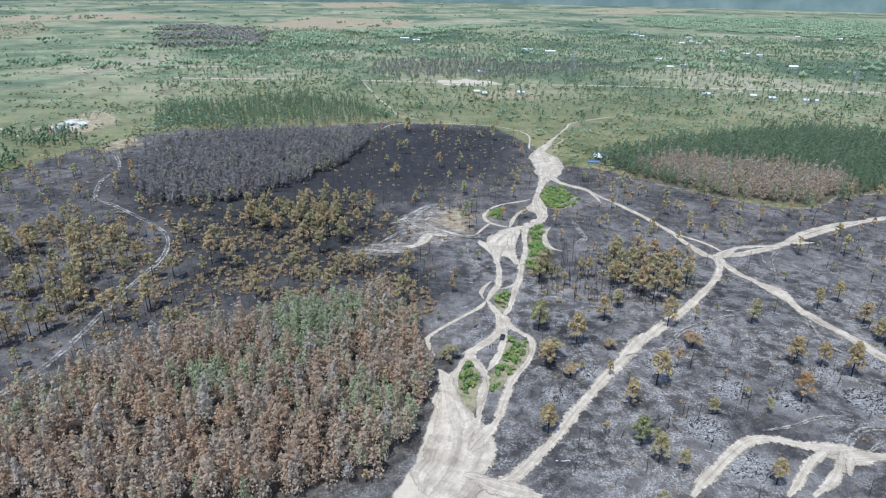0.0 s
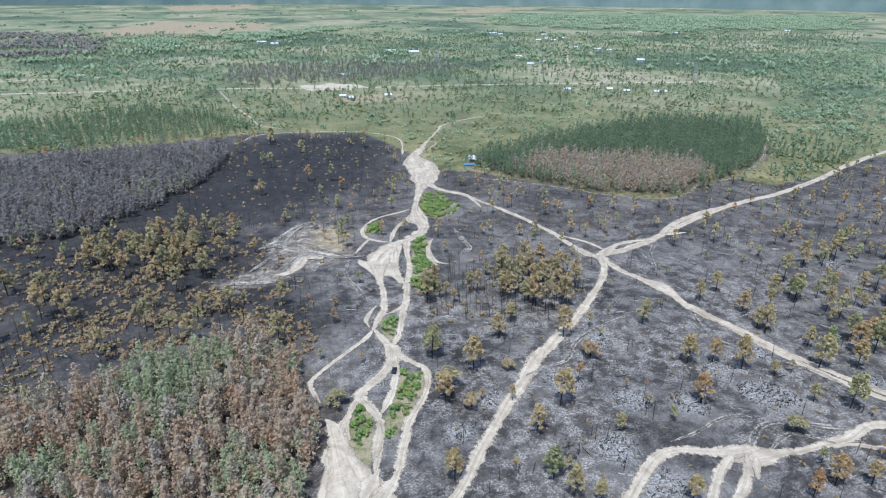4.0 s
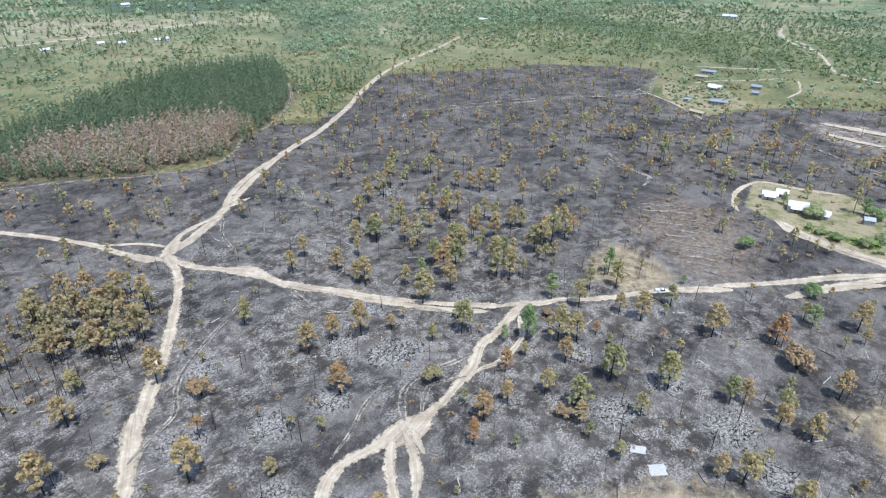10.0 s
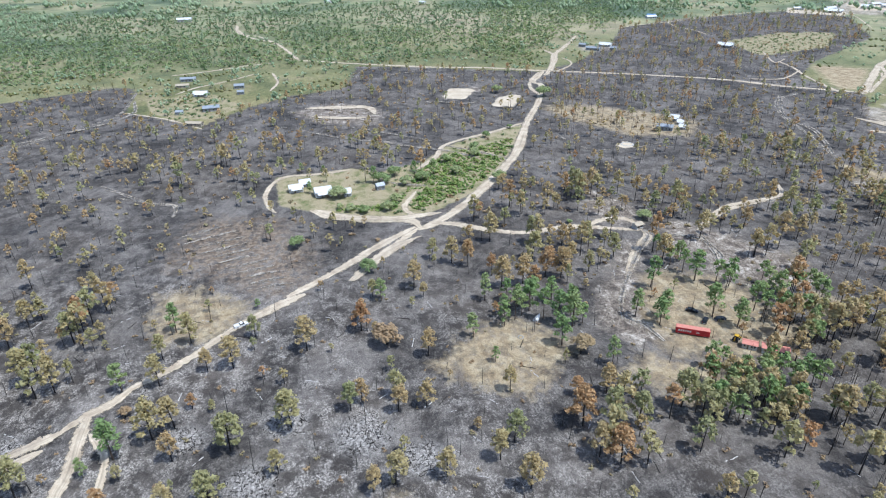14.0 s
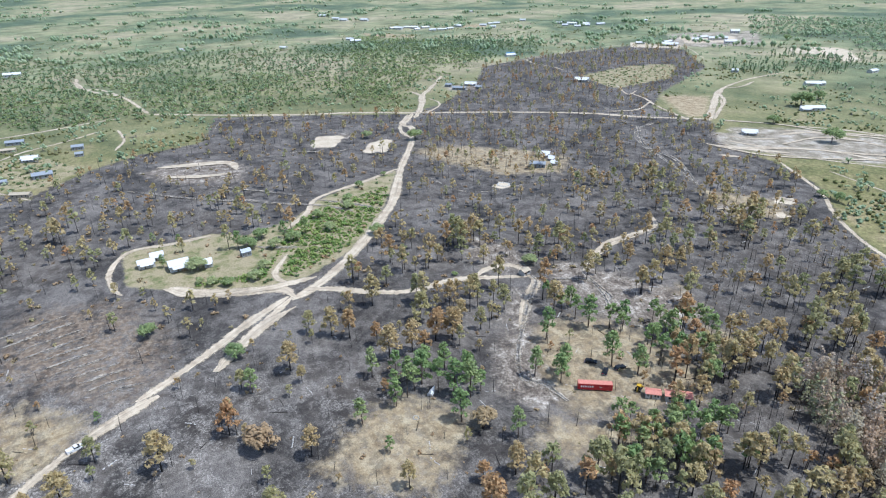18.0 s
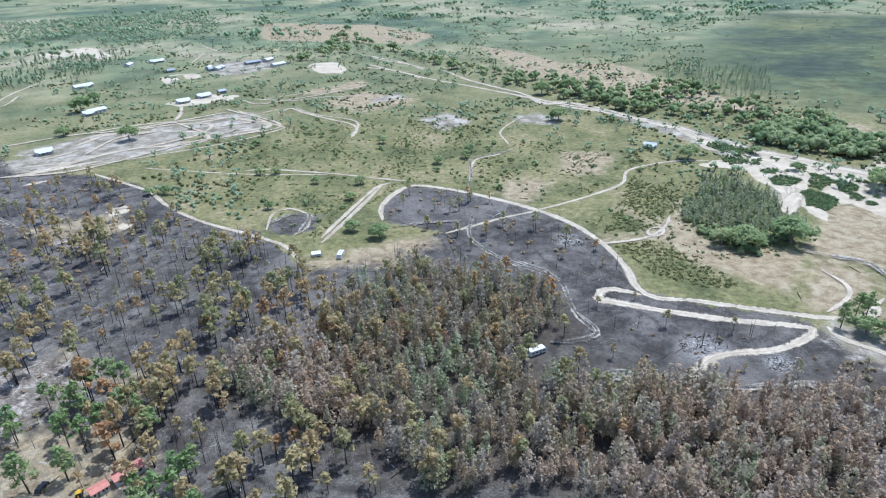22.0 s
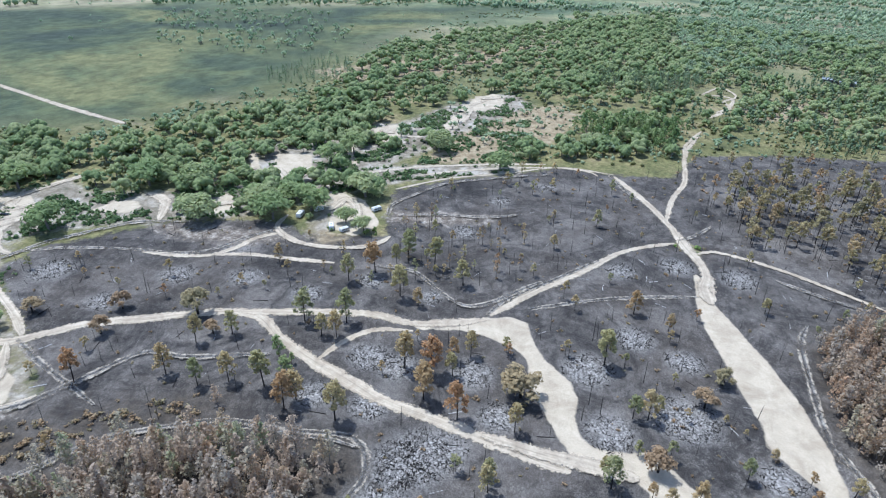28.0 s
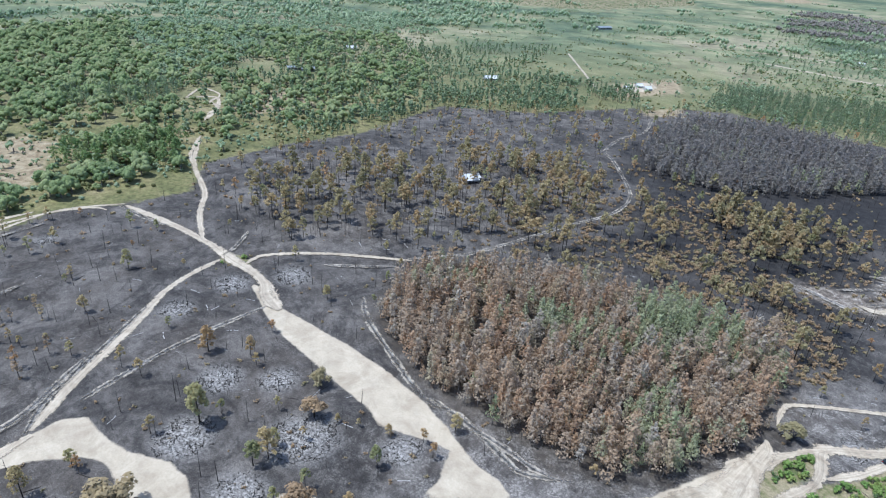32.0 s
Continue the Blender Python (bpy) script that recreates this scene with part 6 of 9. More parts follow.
PALE.append([(-162.6, -236.5, 5), (-146.8, -224.4, 5), (-142, -213, 5)])
PALE.append([(-1.3, 210.9, 3.6), (1.4, 205.9, 7), (2.5, 197.7, 9), (3.6, 189.1, 12), (5.4, 181, 17), (7.6, 171.9, 24), (6.9, 163.5, 27), (4, 155.6, 26), (0.4, 148.2, 28), (-3, 143.3, 30)])
PALE.append([(14.8, 182.8, 6), (11.7, 177.4, 8), (8.4, 170.5, 10)])
PALE.append([(21.6, 182.9, 5), (18.5, 176.6, 6), (14.2, 169.8, 8), (10.1, 163.5, 10)])
PALE.append([(13.8, 187.6, 5), (15.4, 194.5, 5), (17.2, 203.6, 5)])
PALE.append([(90.8, 241.1, 7), (75, 219, 7.5), (65, 206.7, 7), (55.6, 193.7, 6.5), (47, 181.9, 6), (40.2, 171.2, 6), (33.2, 162.7, 6), (27.7, 156.1, 6.5), (22.6, 151, 7.5), (18, 149, 7), (12.9, 151.3, 6), (7.6, 153.1, 7)])
PALE.append([(11.1, 150.8, 10), (19.7, 147.1, 9), (31.5, 144.2, 8)])
PALE.append([(140.9, 167.7, 8), (130.8, 167.5, 8), (123.8, 168.8, 6.5), (117.2, 171.2, 6), (110.7, 171.9, 6), (103.7, 169.2, 6.5), (97.6, 164.1, 6.5), (90.2, 157.4, 6.5), (83.2, 151, 6.5), (77.4, 144.8, 6.5)])
PALE.append([(130, 166.1, 7), (123.9, 162, 5.5), (117.1, 155.4, 5.5), (112.3, 150.4, 5.5), (107.1, 145.4, 5.5)])
PALE.append([(134.9, 165.4, 8), (130.4, 158.2, 5.5), (123.8, 151.8, 5), (115, 145.6, 5)])
CHURNED.append([(113.5, 175.8, 2), (124.8, 178.4, 2), (135.2, 182.7, 2), (144.2, 184.2, 2), (149, 181.8, 2.4)])
PALE.append([(-237.4, 101.3, 5), (-213, 104.4, 5.5), (-195, 108.7, 6), (-182.6, 109, 6.5), (-171.7, 105.8, 8), (-158.6, 106.3, 11)])
PALE.append([(-204.4, 109.4, 5), (-208.5, 117.2, 4.4), (-204, 130.4, 4), (-194, 147.5, 4), (-179.3, 165.4, 3.6), (-167, 178.9, 3.6)])
CHURNED.append([(-184.4, 139.7, 3), (-173.5, 155.7, 3.4), (-166, 167.9, 3)])
CHURNED.append([(-217.6, 102, 3.4), (-223.7, 111, 3.4), (-237.8, 122.7, 3.4)])
CHURNED.append([(-77.7, 127.9, 4), (-57.7, 131.2, 4), (-44.1, 134.2, 4), (-35.1, 135.5, 4), (-28.1, 138.3, 3.4)])
PALE.append([(-353.8, 128.6, 3), (-375.3, 133.4, 4), (-399.1, 144.4, 4), (-414.4, 152.3, 3.5)])
PALE.append([(-472.4, 175.7, 5), (-490.8, 190.9, 5), (-512.6, 191.4, 4.5), (-530.5, 205.6, 4.5), (-549.9, 206.5, 4), (-565.5, 199, 4), (-536.7, 177.2, 4)])
PALE.append([(660.1, -128.7, 8), (687, -143.4, 9), (726.6, -160.5, 10), (762.8, -174.1, 10), (792.5, -193.2, 8), (831.6, -216.9, 6), (876.9, -242.9, 5)])
PALE.append([(756.5, -172.7, 6), (779.1, -171.6, 5), (790.9, -169.4, 4)])
PALE.append([(742.3, -174.1, 4), (721.7, -177.5, 4), (701.1, -170.7, 4), (682.6, -153.8, 5), (676.4, -141.6, 5)])
PALE.append([(915.3, -294.5, 3), (925.7, -330.5, 4), (937.8, -353, 4), (958.4, -417, 4.5), (977.2, -466.5, 4), (1006.1, -559.8, 4), (1036.8, -654.4, 4)])
PALE.append([(958.4, -417, 4), (911, -406.9, 4), (880.6, -415.1, 4), (842.1, -413.4, 3)])
PALE.append([(716.6, -410, 3), (661.8, -385.8, 3), (674.9, -408.3, 3)])
PALE.append([(667.3, -393.6, 4), (631.8, -387.2, 4), (598.6, -374.6, 4), (563.2, -366.4, 5), (536.3, -360.6, 6)])
PALE.append([(621.7, -386.8, 3), (592.8, -346.1, 4), (599, -314.3, 4)])
PALE.append([(524.3, -374.8, 9), (568.8, -422.2, 9), (617.7, -474.3, 9), (645.8, -513.5, 6), (671.6, -571.6, 5), (683, -619.8, 5), (690.9, -656.7, 4)])
PALE.append([(616, -475.5, 5), (586.8, -454.5, 5), (557, -419.7, 5), (527, -385, 5)])
PALE.append([(640.3, -507.8, 4), (639.8, -531.4, 4), (657.7, -569.8, 4)])
PALE.append([(438.5, -523.4, 5), (423.3, -493.3, 5), (416, -470.1, 5)])
PALE.append([(386.8, -551, 4), (362.7, -534.3, 4), (346.7, -545.2, 4), (312.5, -574.6, 4), (272.9, -620.6, 4)])
PALE.append([(327.3, -496.7, 4), (322.4, -516.8, 5), (304.9, -501.4, 4), (269.5, -476.4, 4), (248, -462.5, 4), (237.5, -445, 5), (236.2, -420.7, 4)])
PALE.append([(300.5, -729.1, 6), (265.5, -711, 6), (236.8, -685.4, 6), (219.4, -659.7, 8)])
PALE.append([(321.1, -808.3, 5), (282.7, -775.2, 5), (252.7, -751.3, 5), (222.3, -720.2, 5)])
PALE.append([(623.5, -931.1, 5), (562.1, -864.4, 5)])
PALE.append([(555.9, -767.6, 4), (580.8, -853.8, 4)])
PALE.append([(201.4, -711.1, 6), (165.9, -653.7, 6), (135.1, -616.3, 6), (101.2, -580.2, 6), (81, -539, 9), (54.5, -539.9, 6), (21.1, -510.1, 6), (-4.4, -472.3, 7)])
PALE.append([(-274.1, -135.9, 9), (-259.5, -123.3, 8), (-266.5, -116.7, 9), (-281.7, -114.4, 8)])
PALE.append([(-243.8, -181.7, 8), (-250.3, -175.8, 8)])
PALE.append([(-269.8, -149.9, 6), (-266.9, -140.3, 6)])
PALE.append([(-213.4, -144.4, 7), (-218.9, -137.3, 8)])
PALE.append([(-218.6, -82.2, 8), (-234.8, -78.7, 8), (-227.3, -70.2, 7), (-205.4, -61.8, 5)])
PALE.append([(-264.8, -87.5, 4), (-270.6, -75.2, 4), (-276.2, -69.1, 4)])
PALE.append([(-208.7, -102.6, 4), (-192, -102, 4), (-178.9, -84.2, 5), (-178.1, -60.8, 5), (-185.6, -46.8, 5), (-194.2, -42.7, 4)])
PALE.append([(-385.3, -39.9, 8), (-406.3, -32.8, 8), (-438.5, -30.6, 8)])
PALE.append([(-471.1, -25.8, 10), (-484.9, -3.6, 10)])
PALE.append([(-365, -91.3, 9), (-359.5, -78.8, 9)])
PALE.append([(-352.8, -67.9, 8), (-354.9, -56.3, 8)])
CHURNED.append([(-297.3, 37.2, 3.5), (-286, 7.8, 3.5), (-269, -25, 3.5), (-247.8, -41.4, 3.5), (-232.5, -50.3, 3.5), (-217.4, -49.6, 3.5)])
PALE.append([(174.1, 266.4, 6.5), (178.1, 253.4, 6), (183.1, 240.8, 6), (188.4, 225.9, 6), (196.3, 207.6, 6), (204.7, 192.2, 6), (214.6, 176.3, 7)])
PALE.append([(-35.7, -173.7, 3.0), (-45.6, -179.8, 3.5), (-57.5, -192.8, 3.0)])
PALE.append([(-22.5, 375.6, 5.0), (-12.0, 367.9, 8.0), (2.6, 358.6, 9.0), (15.4, 352.0, 5.0)])
PALE.append([(2.5, 353.7, 7.0), (-8.4, 358.4, 8.0), (-11.6, 346.9, 8.0), (-16.8, 337.2, 6.0), (-26.1, 336.4, 4.0)])
PALE.append([(65.8, 368.9, 4.0), (62.4, 354.0, 4.0), (61.4, 341.8, 5.0), (63.6, 331.6, 4.0)])
PALE.append([(587.6, 108.9, 8.0), (584.6, 84.9, 12.0), (579.0, 56.5, 10.0), (555.8, 51.4, 6.0)])
PALE.append([(559.9, 102.3, 8.0), (550.2, 76.2, 10.0), (548.9, 55.7, 5.0)])
CHURNED.append([(198.5, 188.5, 2.4), (194.6, 201.2, 2.6), (185.8, 210.5, 2.4)])
PALE.append([(328.5, 45.5, 4), (320.3, 57.3, 7), (314.5, 64.2, 8), (303.6, 72.8, 7), (290.1, 81.7, 5)])
CHURNED.append([(-41.7, -235.6, 5), (-53.8, -230.7, 6), (-65.7, -225, 6), (-67.6, -212, 4)])
# The track that skirts the southern hollow
CHURNED.append([(66.0, -127.4, 5.0), (60.0, -131.4, 6.0), (51.0, -130.5, 5.0), (39.4, -129.4, 4.5), (25.6, -126.9, 4.5), (13.8, -126.7, 4.0), (3.8, -128.7, 4.0), (-7.2, -131.0, 4.0), (-19.0, -120.1, 4.0), (-32.3, -107.4, 3.5), (-40.5, -101.1, 3.5), (-49.6, -86.3, 3.5), (-57.5, -65.9, 3.5), (-57.4, -51.2, 3.5), (-55.5, -40.8, 3.5), (-55.9, -30.3, 3.5), (-54.0, -19.6, 4.0)])
CHURNED.append([(-44.6, -145.7, 6.0), (-52.5, -133.1, 5.0), (-68.2, -121.7, 5.0), (-84.8, -110.2, 5.0), (-85.3, -95.1, 4.0), (-87.8, -82.4, 4.0), (-92.9, -64.0, 4.0)])
CHURNED.append([(-164.0, -43.8, 3.0), (-161.6, -24.0, 3.0), (-146.2, -8.5, 3.5), (-138.3, 1.4, 4.0), (-140.3, 10.9, 4.0), (-152.6, 23.5, 4.0), (-163.8, 34.1, 4.0)])
CHURNED.append([(-218.9, -44.3, 4.0), (-224.3, -21.3, 4.0), (-226.0, 3.5, 4.0), (-233.6, 22.5, 3.0)])
CHURNED.append([(-49.8, 329.7, 4.0), (-37.1, 328.4, 6.0), (-24.3, 328.2, 6.0), (-16.7, 332.3, 5.0)])
CHURNED.append([(-34.0, 373.1, 5.0), (-27.0, 377.5, 8.0), (-21.4, 385.5, 9.0), (-14.1, 402.1, 7.0), (-2.8, 413.0, 4.0)])
CHURNED.append([(-37.0, 342.1, 3.0), (-31.1, 351.5, 3.0), (-23.4, 363.4, 3.0), (-11.9, 362.1, 3.0)])
CHURNED.append([(84.3, 381.6, 3.0), (85.4, 364.3, 3.0), (87.6, 353.4, 3.0), (82.1, 344.1, 3.0)])
PALE.append([(311.3, -98.9, 4.0), (329.4, -121.8, 4.0), (333.1, -138.2, 4.0), (337.4, -161.1, 4.0), (352.5, -171.3, 4.0)])
PALE.append([(386.9, -513.6, 4.0), (308.9, -454.3, 4.0), (362.2, -408.5, 4.0), (412.6, -336.3, 5.0), (463.0, -314.7, 5.0)])
PALE.append([(519.8, -387.5, 5.0), (483.2, -421.4, 5.0), (442.1, -440.1, 5.0), (380.7, -500.5, 6.0)])
PALE.append([(435.2, -368.4, 4.0), (436.3, -414.3, 5.0), (408.5, -437.4, 5.0)])
PALE.append([(420.9, -469.0, 4.0), (357.1, -428.4, 4.0), (342.1, -451.7, 4.0)])
PALE.append([(-66.0, 17.1, 6.0), (-63.1, 29.3, 6.5), (-60.9, 39.5, 6.5), (-59.2, 51.4, 7.0), (-56.7, 64.7, 8.0)])
CHURNED.append([(535.9, -302.1, 5.0), (478.1, -265.6, 5.0), (438.6, -261.9, 5.0), (386.6, -236.7, 4.0)])
CHURNED.append([(524.7, 74.4, 3.0), (500.4, 44.0, 3.0), (474.6, 14.7, 3.0)])
CHURNED.append([(416.8, 65.6, 3.0), (399.9, 49.1, 3.0), (392.9, 31.3, 4.0)])
CHURNED.append([(451.6, 374.0, 3.5), (525.8, 322.4, 4.0), (589.9, 255.7, 4.5), (646.3, 260.6, 4.0)])


# ---- the lie of the land ----
def inside(poly, x, y):
    hit = np.zeros(len(x), bool)
    for (x1, y1), (x2, y2) in zip(poly, poly[1:] + poly[:1]):
        if y1 != y2:
            hit ^= ((y1 > y) != (y2 > y)) & (x < (x2 - x1) * (y - y1) / (y2 - y1) + x1)
    return hit


def edge_distance(line, x, y):
    best = np.full(len(x), 1e9)
    for (x1, y1), (x2, y2) in zip(line, line[1:]):
        dx, dy = x2 - x1, y2 - y1
        u = np.clip(((x - x1) * dx + (y - y1) * dy) / (dx * dx + dy * dy + 1e-9), 0, 1)
        best = np.minimum(best, np.hypot(x - x1 - u * dx, y - y1 - u * dy))
    return best


def mask(polys, x, y, soft):
    """1 well inside any of the outlines, 0 well outside, 0.5 on the edge."""
    out = np.zeros(len(x))
    for p in polys:
        a = np.array(p)
        near = (x > a[:, 0].min() - soft) & (x < a[:, 0].max() + soft) & (y > a[:, 1].min() - soft) & (y < a[:, 1].max() + soft)
        k = np.nonzero(near)[0]
        if len(k):
            d = edge_distance(p + p[:1], x[k], y[k]) * np.where(inside(p, x[k], y[k]), 1, -1)
            out[k] = np.maximum(out[k], np.clip(0.5 + 0.5 * d / soft, 0, 1))
    return out


def smooth_line(points, step):
    """Catmull-Rom line through the points, at even steps."""
    p = np.array(points, float)
    p = np.vstack([2 * p[0] - p[1], p, 2 * p[-1] - p[-2]])
    out = []
    for a, b, c, d in zip(p, p[1:], p[2:], p[3:]):
        n = max(2, int(np.hypot(*(c - b)[:2]) / step))
        for u in np.arange(n) / n:
            out.append(0.5 * (2 * b + (c - a) * u + (2 * a - 5 * b + 4 * c - d) * u**2 + (3 * b - a - 3 * c + d) * u**3))
    return np.array(out + [p[-2]])


def mesh_of(name, verts, faces, materials, slots=None, **floats):
    """A mesh from arrays of vertices and of faces that all have as many corners."""
    me = bpy.data.meshes.new(name)
    verts, faces = np.asarray(verts, np.float32), np.asarray(faces, np.int32)
    n, k = faces.shape
    me.vertices.add(len(verts))
    me.vertices.foreach_set("co", verts.ravel())
    me.loops.add(n * k)
    me.loops.foreach_set("vertex_index", faces.ravel())
    me.polygons.add(n)
    me.polygons.foreach_set("loop_start", np.arange(0, n * k, k, dtype=np.int32))
    for m in materials:
        me.materials.append(m)
    if slots is not None:
        me.polygons.foreach_set("material_index", np.asarray(slots, np.int32))
    for key, values in floats.items():
        me.attributes.new(key, "FLOAT", "POINT").data.foreach_set("value", np.asarray(values, np.float32))
    me.update(calc_edges=True)
    me.validate()
    return me


LINES = []
for w, points in ROADS:
    burnt = inside(BURN, *np.array(points[len(points) // 2:][:1], float).T)[0]
    LINES.append((w > 4 or not burnt, smooth_line([(x, y, w if burnt else 0.8 * w) for x, y in points], 4.0)))
LINES += [(True, smooth_line(points, 3.0)) for points in PALE] + [(False, smooth_line(points, 3.0)) for points in CHURNED]


def road_gap(x, y):
    """Distance to the nearest track's edge."""
    best = np.full(len(x), 1e9)
    for _, line in LINES:
        lo, hi = line[:, :2].min(0) - 24, line[:, :2].max(0) + 24
        k = np.nonzero((x > lo[0]) & (x < hi[0]) & (y > lo[1]) & (y < hi[1]))[0]
        if len(k):
            px, py = x[k], y[k]
            for (x1, y1, w1), (x2, y2, w2) in zip(line, line[1:]):
                dx, dy = x2 - x1, y2 - y1
                u = np.clip(((px - x1) * dx + (py - y1) * dy) / (dx * dx + dy * dy + 1e-9), 0, 1)
                best[k] = np.minimum(best[k], np.hypot(px - x1 - u * dx, py - y1 - u * dy) - (w1 + u * (w2 - w1)) / 2)
    return best


CENTRE = np.array((50.0, 50.0))
turns, rings = 840, 330
radius = 8.0 * (4940 / 8.0) ** (np.arange(rings) / (rings - 1))
angle = np.arange(turns) / turns * 2 * np.pi
gx = (CENTRE[0] + radius[:, None] * np.cos(angle)).ravel()
gy = (CENTRE[1] + radius[:, None] * np.sin(angle)).ravel()
r, a = np.divmod(np.arange((rings - 1) * turns), turns)
quads = np.stack([r * turns + a, (r + 1) * turns + a, (r + 1) * turns + (a + 1) % turns, r * turns + (a + 1) % turns], 1)
gx, gy = np.append(gx, CENTRE[0]), np.append(gy, CENTRE[1])
hub = np.full(turns // 2, len(gx) - 1)
even = np.arange(0, turns, 2)
quads = np.vstack([quads, np.stack([hub, even, even + 1, (even + 2) % turns], 1)])
ash = np.zeros(len(gx))
for x, y, size in ASH_BEDS:
    ash = np.maximum(ash, np.clip(1.6 - 1.6 * np.hypot(gx - x, gy - y) / size, 0, 1))
pale = 0.40 + 0.60 * mask([[(-60, 110), (0, 340), (230, 340), (330, 170), (250, 60), (160, 20)]], gx, gy, 50)
pale -= 0.16 * mask([[(-45, -30), (-40, 110), (-160, 150), (-300, 130), (-330, 20), (-180, -120), (-130, -230), (-60, -140), (60, -190), (180, -330), (220, -220)]], gx, gy, 30)
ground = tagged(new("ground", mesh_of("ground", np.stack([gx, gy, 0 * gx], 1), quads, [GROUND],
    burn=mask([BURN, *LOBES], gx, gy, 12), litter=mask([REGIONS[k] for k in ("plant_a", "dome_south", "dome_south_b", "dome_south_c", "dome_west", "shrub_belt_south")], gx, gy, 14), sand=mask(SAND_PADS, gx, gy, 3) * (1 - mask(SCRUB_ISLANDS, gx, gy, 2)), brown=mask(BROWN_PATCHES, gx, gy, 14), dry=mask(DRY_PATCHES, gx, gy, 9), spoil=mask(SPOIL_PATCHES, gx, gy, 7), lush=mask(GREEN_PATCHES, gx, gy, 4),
    pale=pale, ash=ash, shaded_char=mask([REGIONS["shaded_char"], REGIONS["shaded_char_b"]], gx, gy, 25), wet=np.clip(mask([REGIONS["marsh"]], gx, gy, 40) - mask([REGIONS["woods_e"], REGIONS["oaks_a"]], gx, gy, 20), 0, 1), far=np.clip((np.hypot(gx - 50, gy - 50) - 500) / 600, 0, 1))),
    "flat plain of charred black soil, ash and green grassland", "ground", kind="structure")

for count, (pale, line) in enumerate(LINES):
    flat, w = line[:, :2], line[:, 2]
    t = np.gradient(flat, axis=0)
    t /= np.linalg.norm(t, axis=1)[:, None] + 1e-9
    side = np.stack([-t[:, 1], t[:, 0]], 1)
    wave = np.convolve(rng.standard_normal(len(line) + 6), np.ones(7) / 7, "valid")
    half = 0.5 * w * (0.97 + 0.04 * np.sin(np.arange(len(line)) * 0.3 + count) + 0.22 * wave)
    half *= np.clip(0.35 + np.minimum(np.arange(len(line)), np.arange(len(line))[::-1]) / 3, 0, 1)
    soft_rim = np.minimum(half, 3.0)
    across = np.stack([-half, -half + 0.4 * soft_rim, -half + soft_rim, 0 * half, half - soft_rim, half - 0.4 * soft_rim, half], 1)
    v = flat[:, None] + side[:, None] * across[..., None]
    z = np.full(v.shape[:2], 0.04 + 0.002 * count)
    if not pale:
        z += np.array((0, 0.26, 0.08, 0.03, 0.08, 0.26, 0)) * rng.uniform(0.2, 1.3, z.shape)
    v = np.concatenate([v, z[..., None]], 2).reshape(-1, 3)
    i, j = np.divmod(np.arange((len(line) - 1) * 6), 6)
    f = np.stack([i * 7 + j, (i + 1) * 7 + j, (i + 1) * 7 + j + 1, i * 7 + j + 1], 1)
    edge = np.tile((0.0, 0.4, 1.0, 1.0, 1.0, 0.4, 0.0), len(line))
    lane = (across / (half[:, None] + 1e-6)).ravel()
    white = np.repeat(mask([WHITE_SAND], flat[:, 0], flat[:, 1], 30), 7)
    tagged(new("road", mesh_of("road", v, f, [TRACK if pale else GREY_TRACK], side=edge, lane=lane, white=white)),
        "pale sandy dirt track with worn ragged edges" if pale else "narrow churned firebreak track with white sandy rims", "dirt road", kind="structure")


# ---- vegetation templates: triangles around the origin, with a slot for wood (0) and leaves (1) ----
def lump(rings, sides):
    """A closed round form of few triangles: two poles and staggered rings."""
    v, f = [(0, 0, 1)], []
    for k in range(rings):
        z = 1 - 2 * (k + 1) / (rings + 1)
        w = math.sqrt(1 - z * z)
        v += [(w * math.cos((s + k / 2) * 2 * math.pi / sides), w * math.sin((s + k / 2) * 2 * math.pi / sides), z) for s in range(sides)]
    v.append((0, 0, -1))
    last = len(v) - 1
    for s in range(sides):
        t = (s + 1) % sides
        f.append((0, 1 + s, 1 + t))
        for k in range(rings - 1):
            a, b = 1 + k * sides, 1 + (k + 1) * sides
            f += [(a + s, b + s, a + t), (a + t, b + s, b + t)]
        f.append((last, last - sides + t, last - sides + s))
    return np.array(v, float), np.array(f)


LUMP, SMALL_LUMP = lump(2, 6), lump(1, 4)


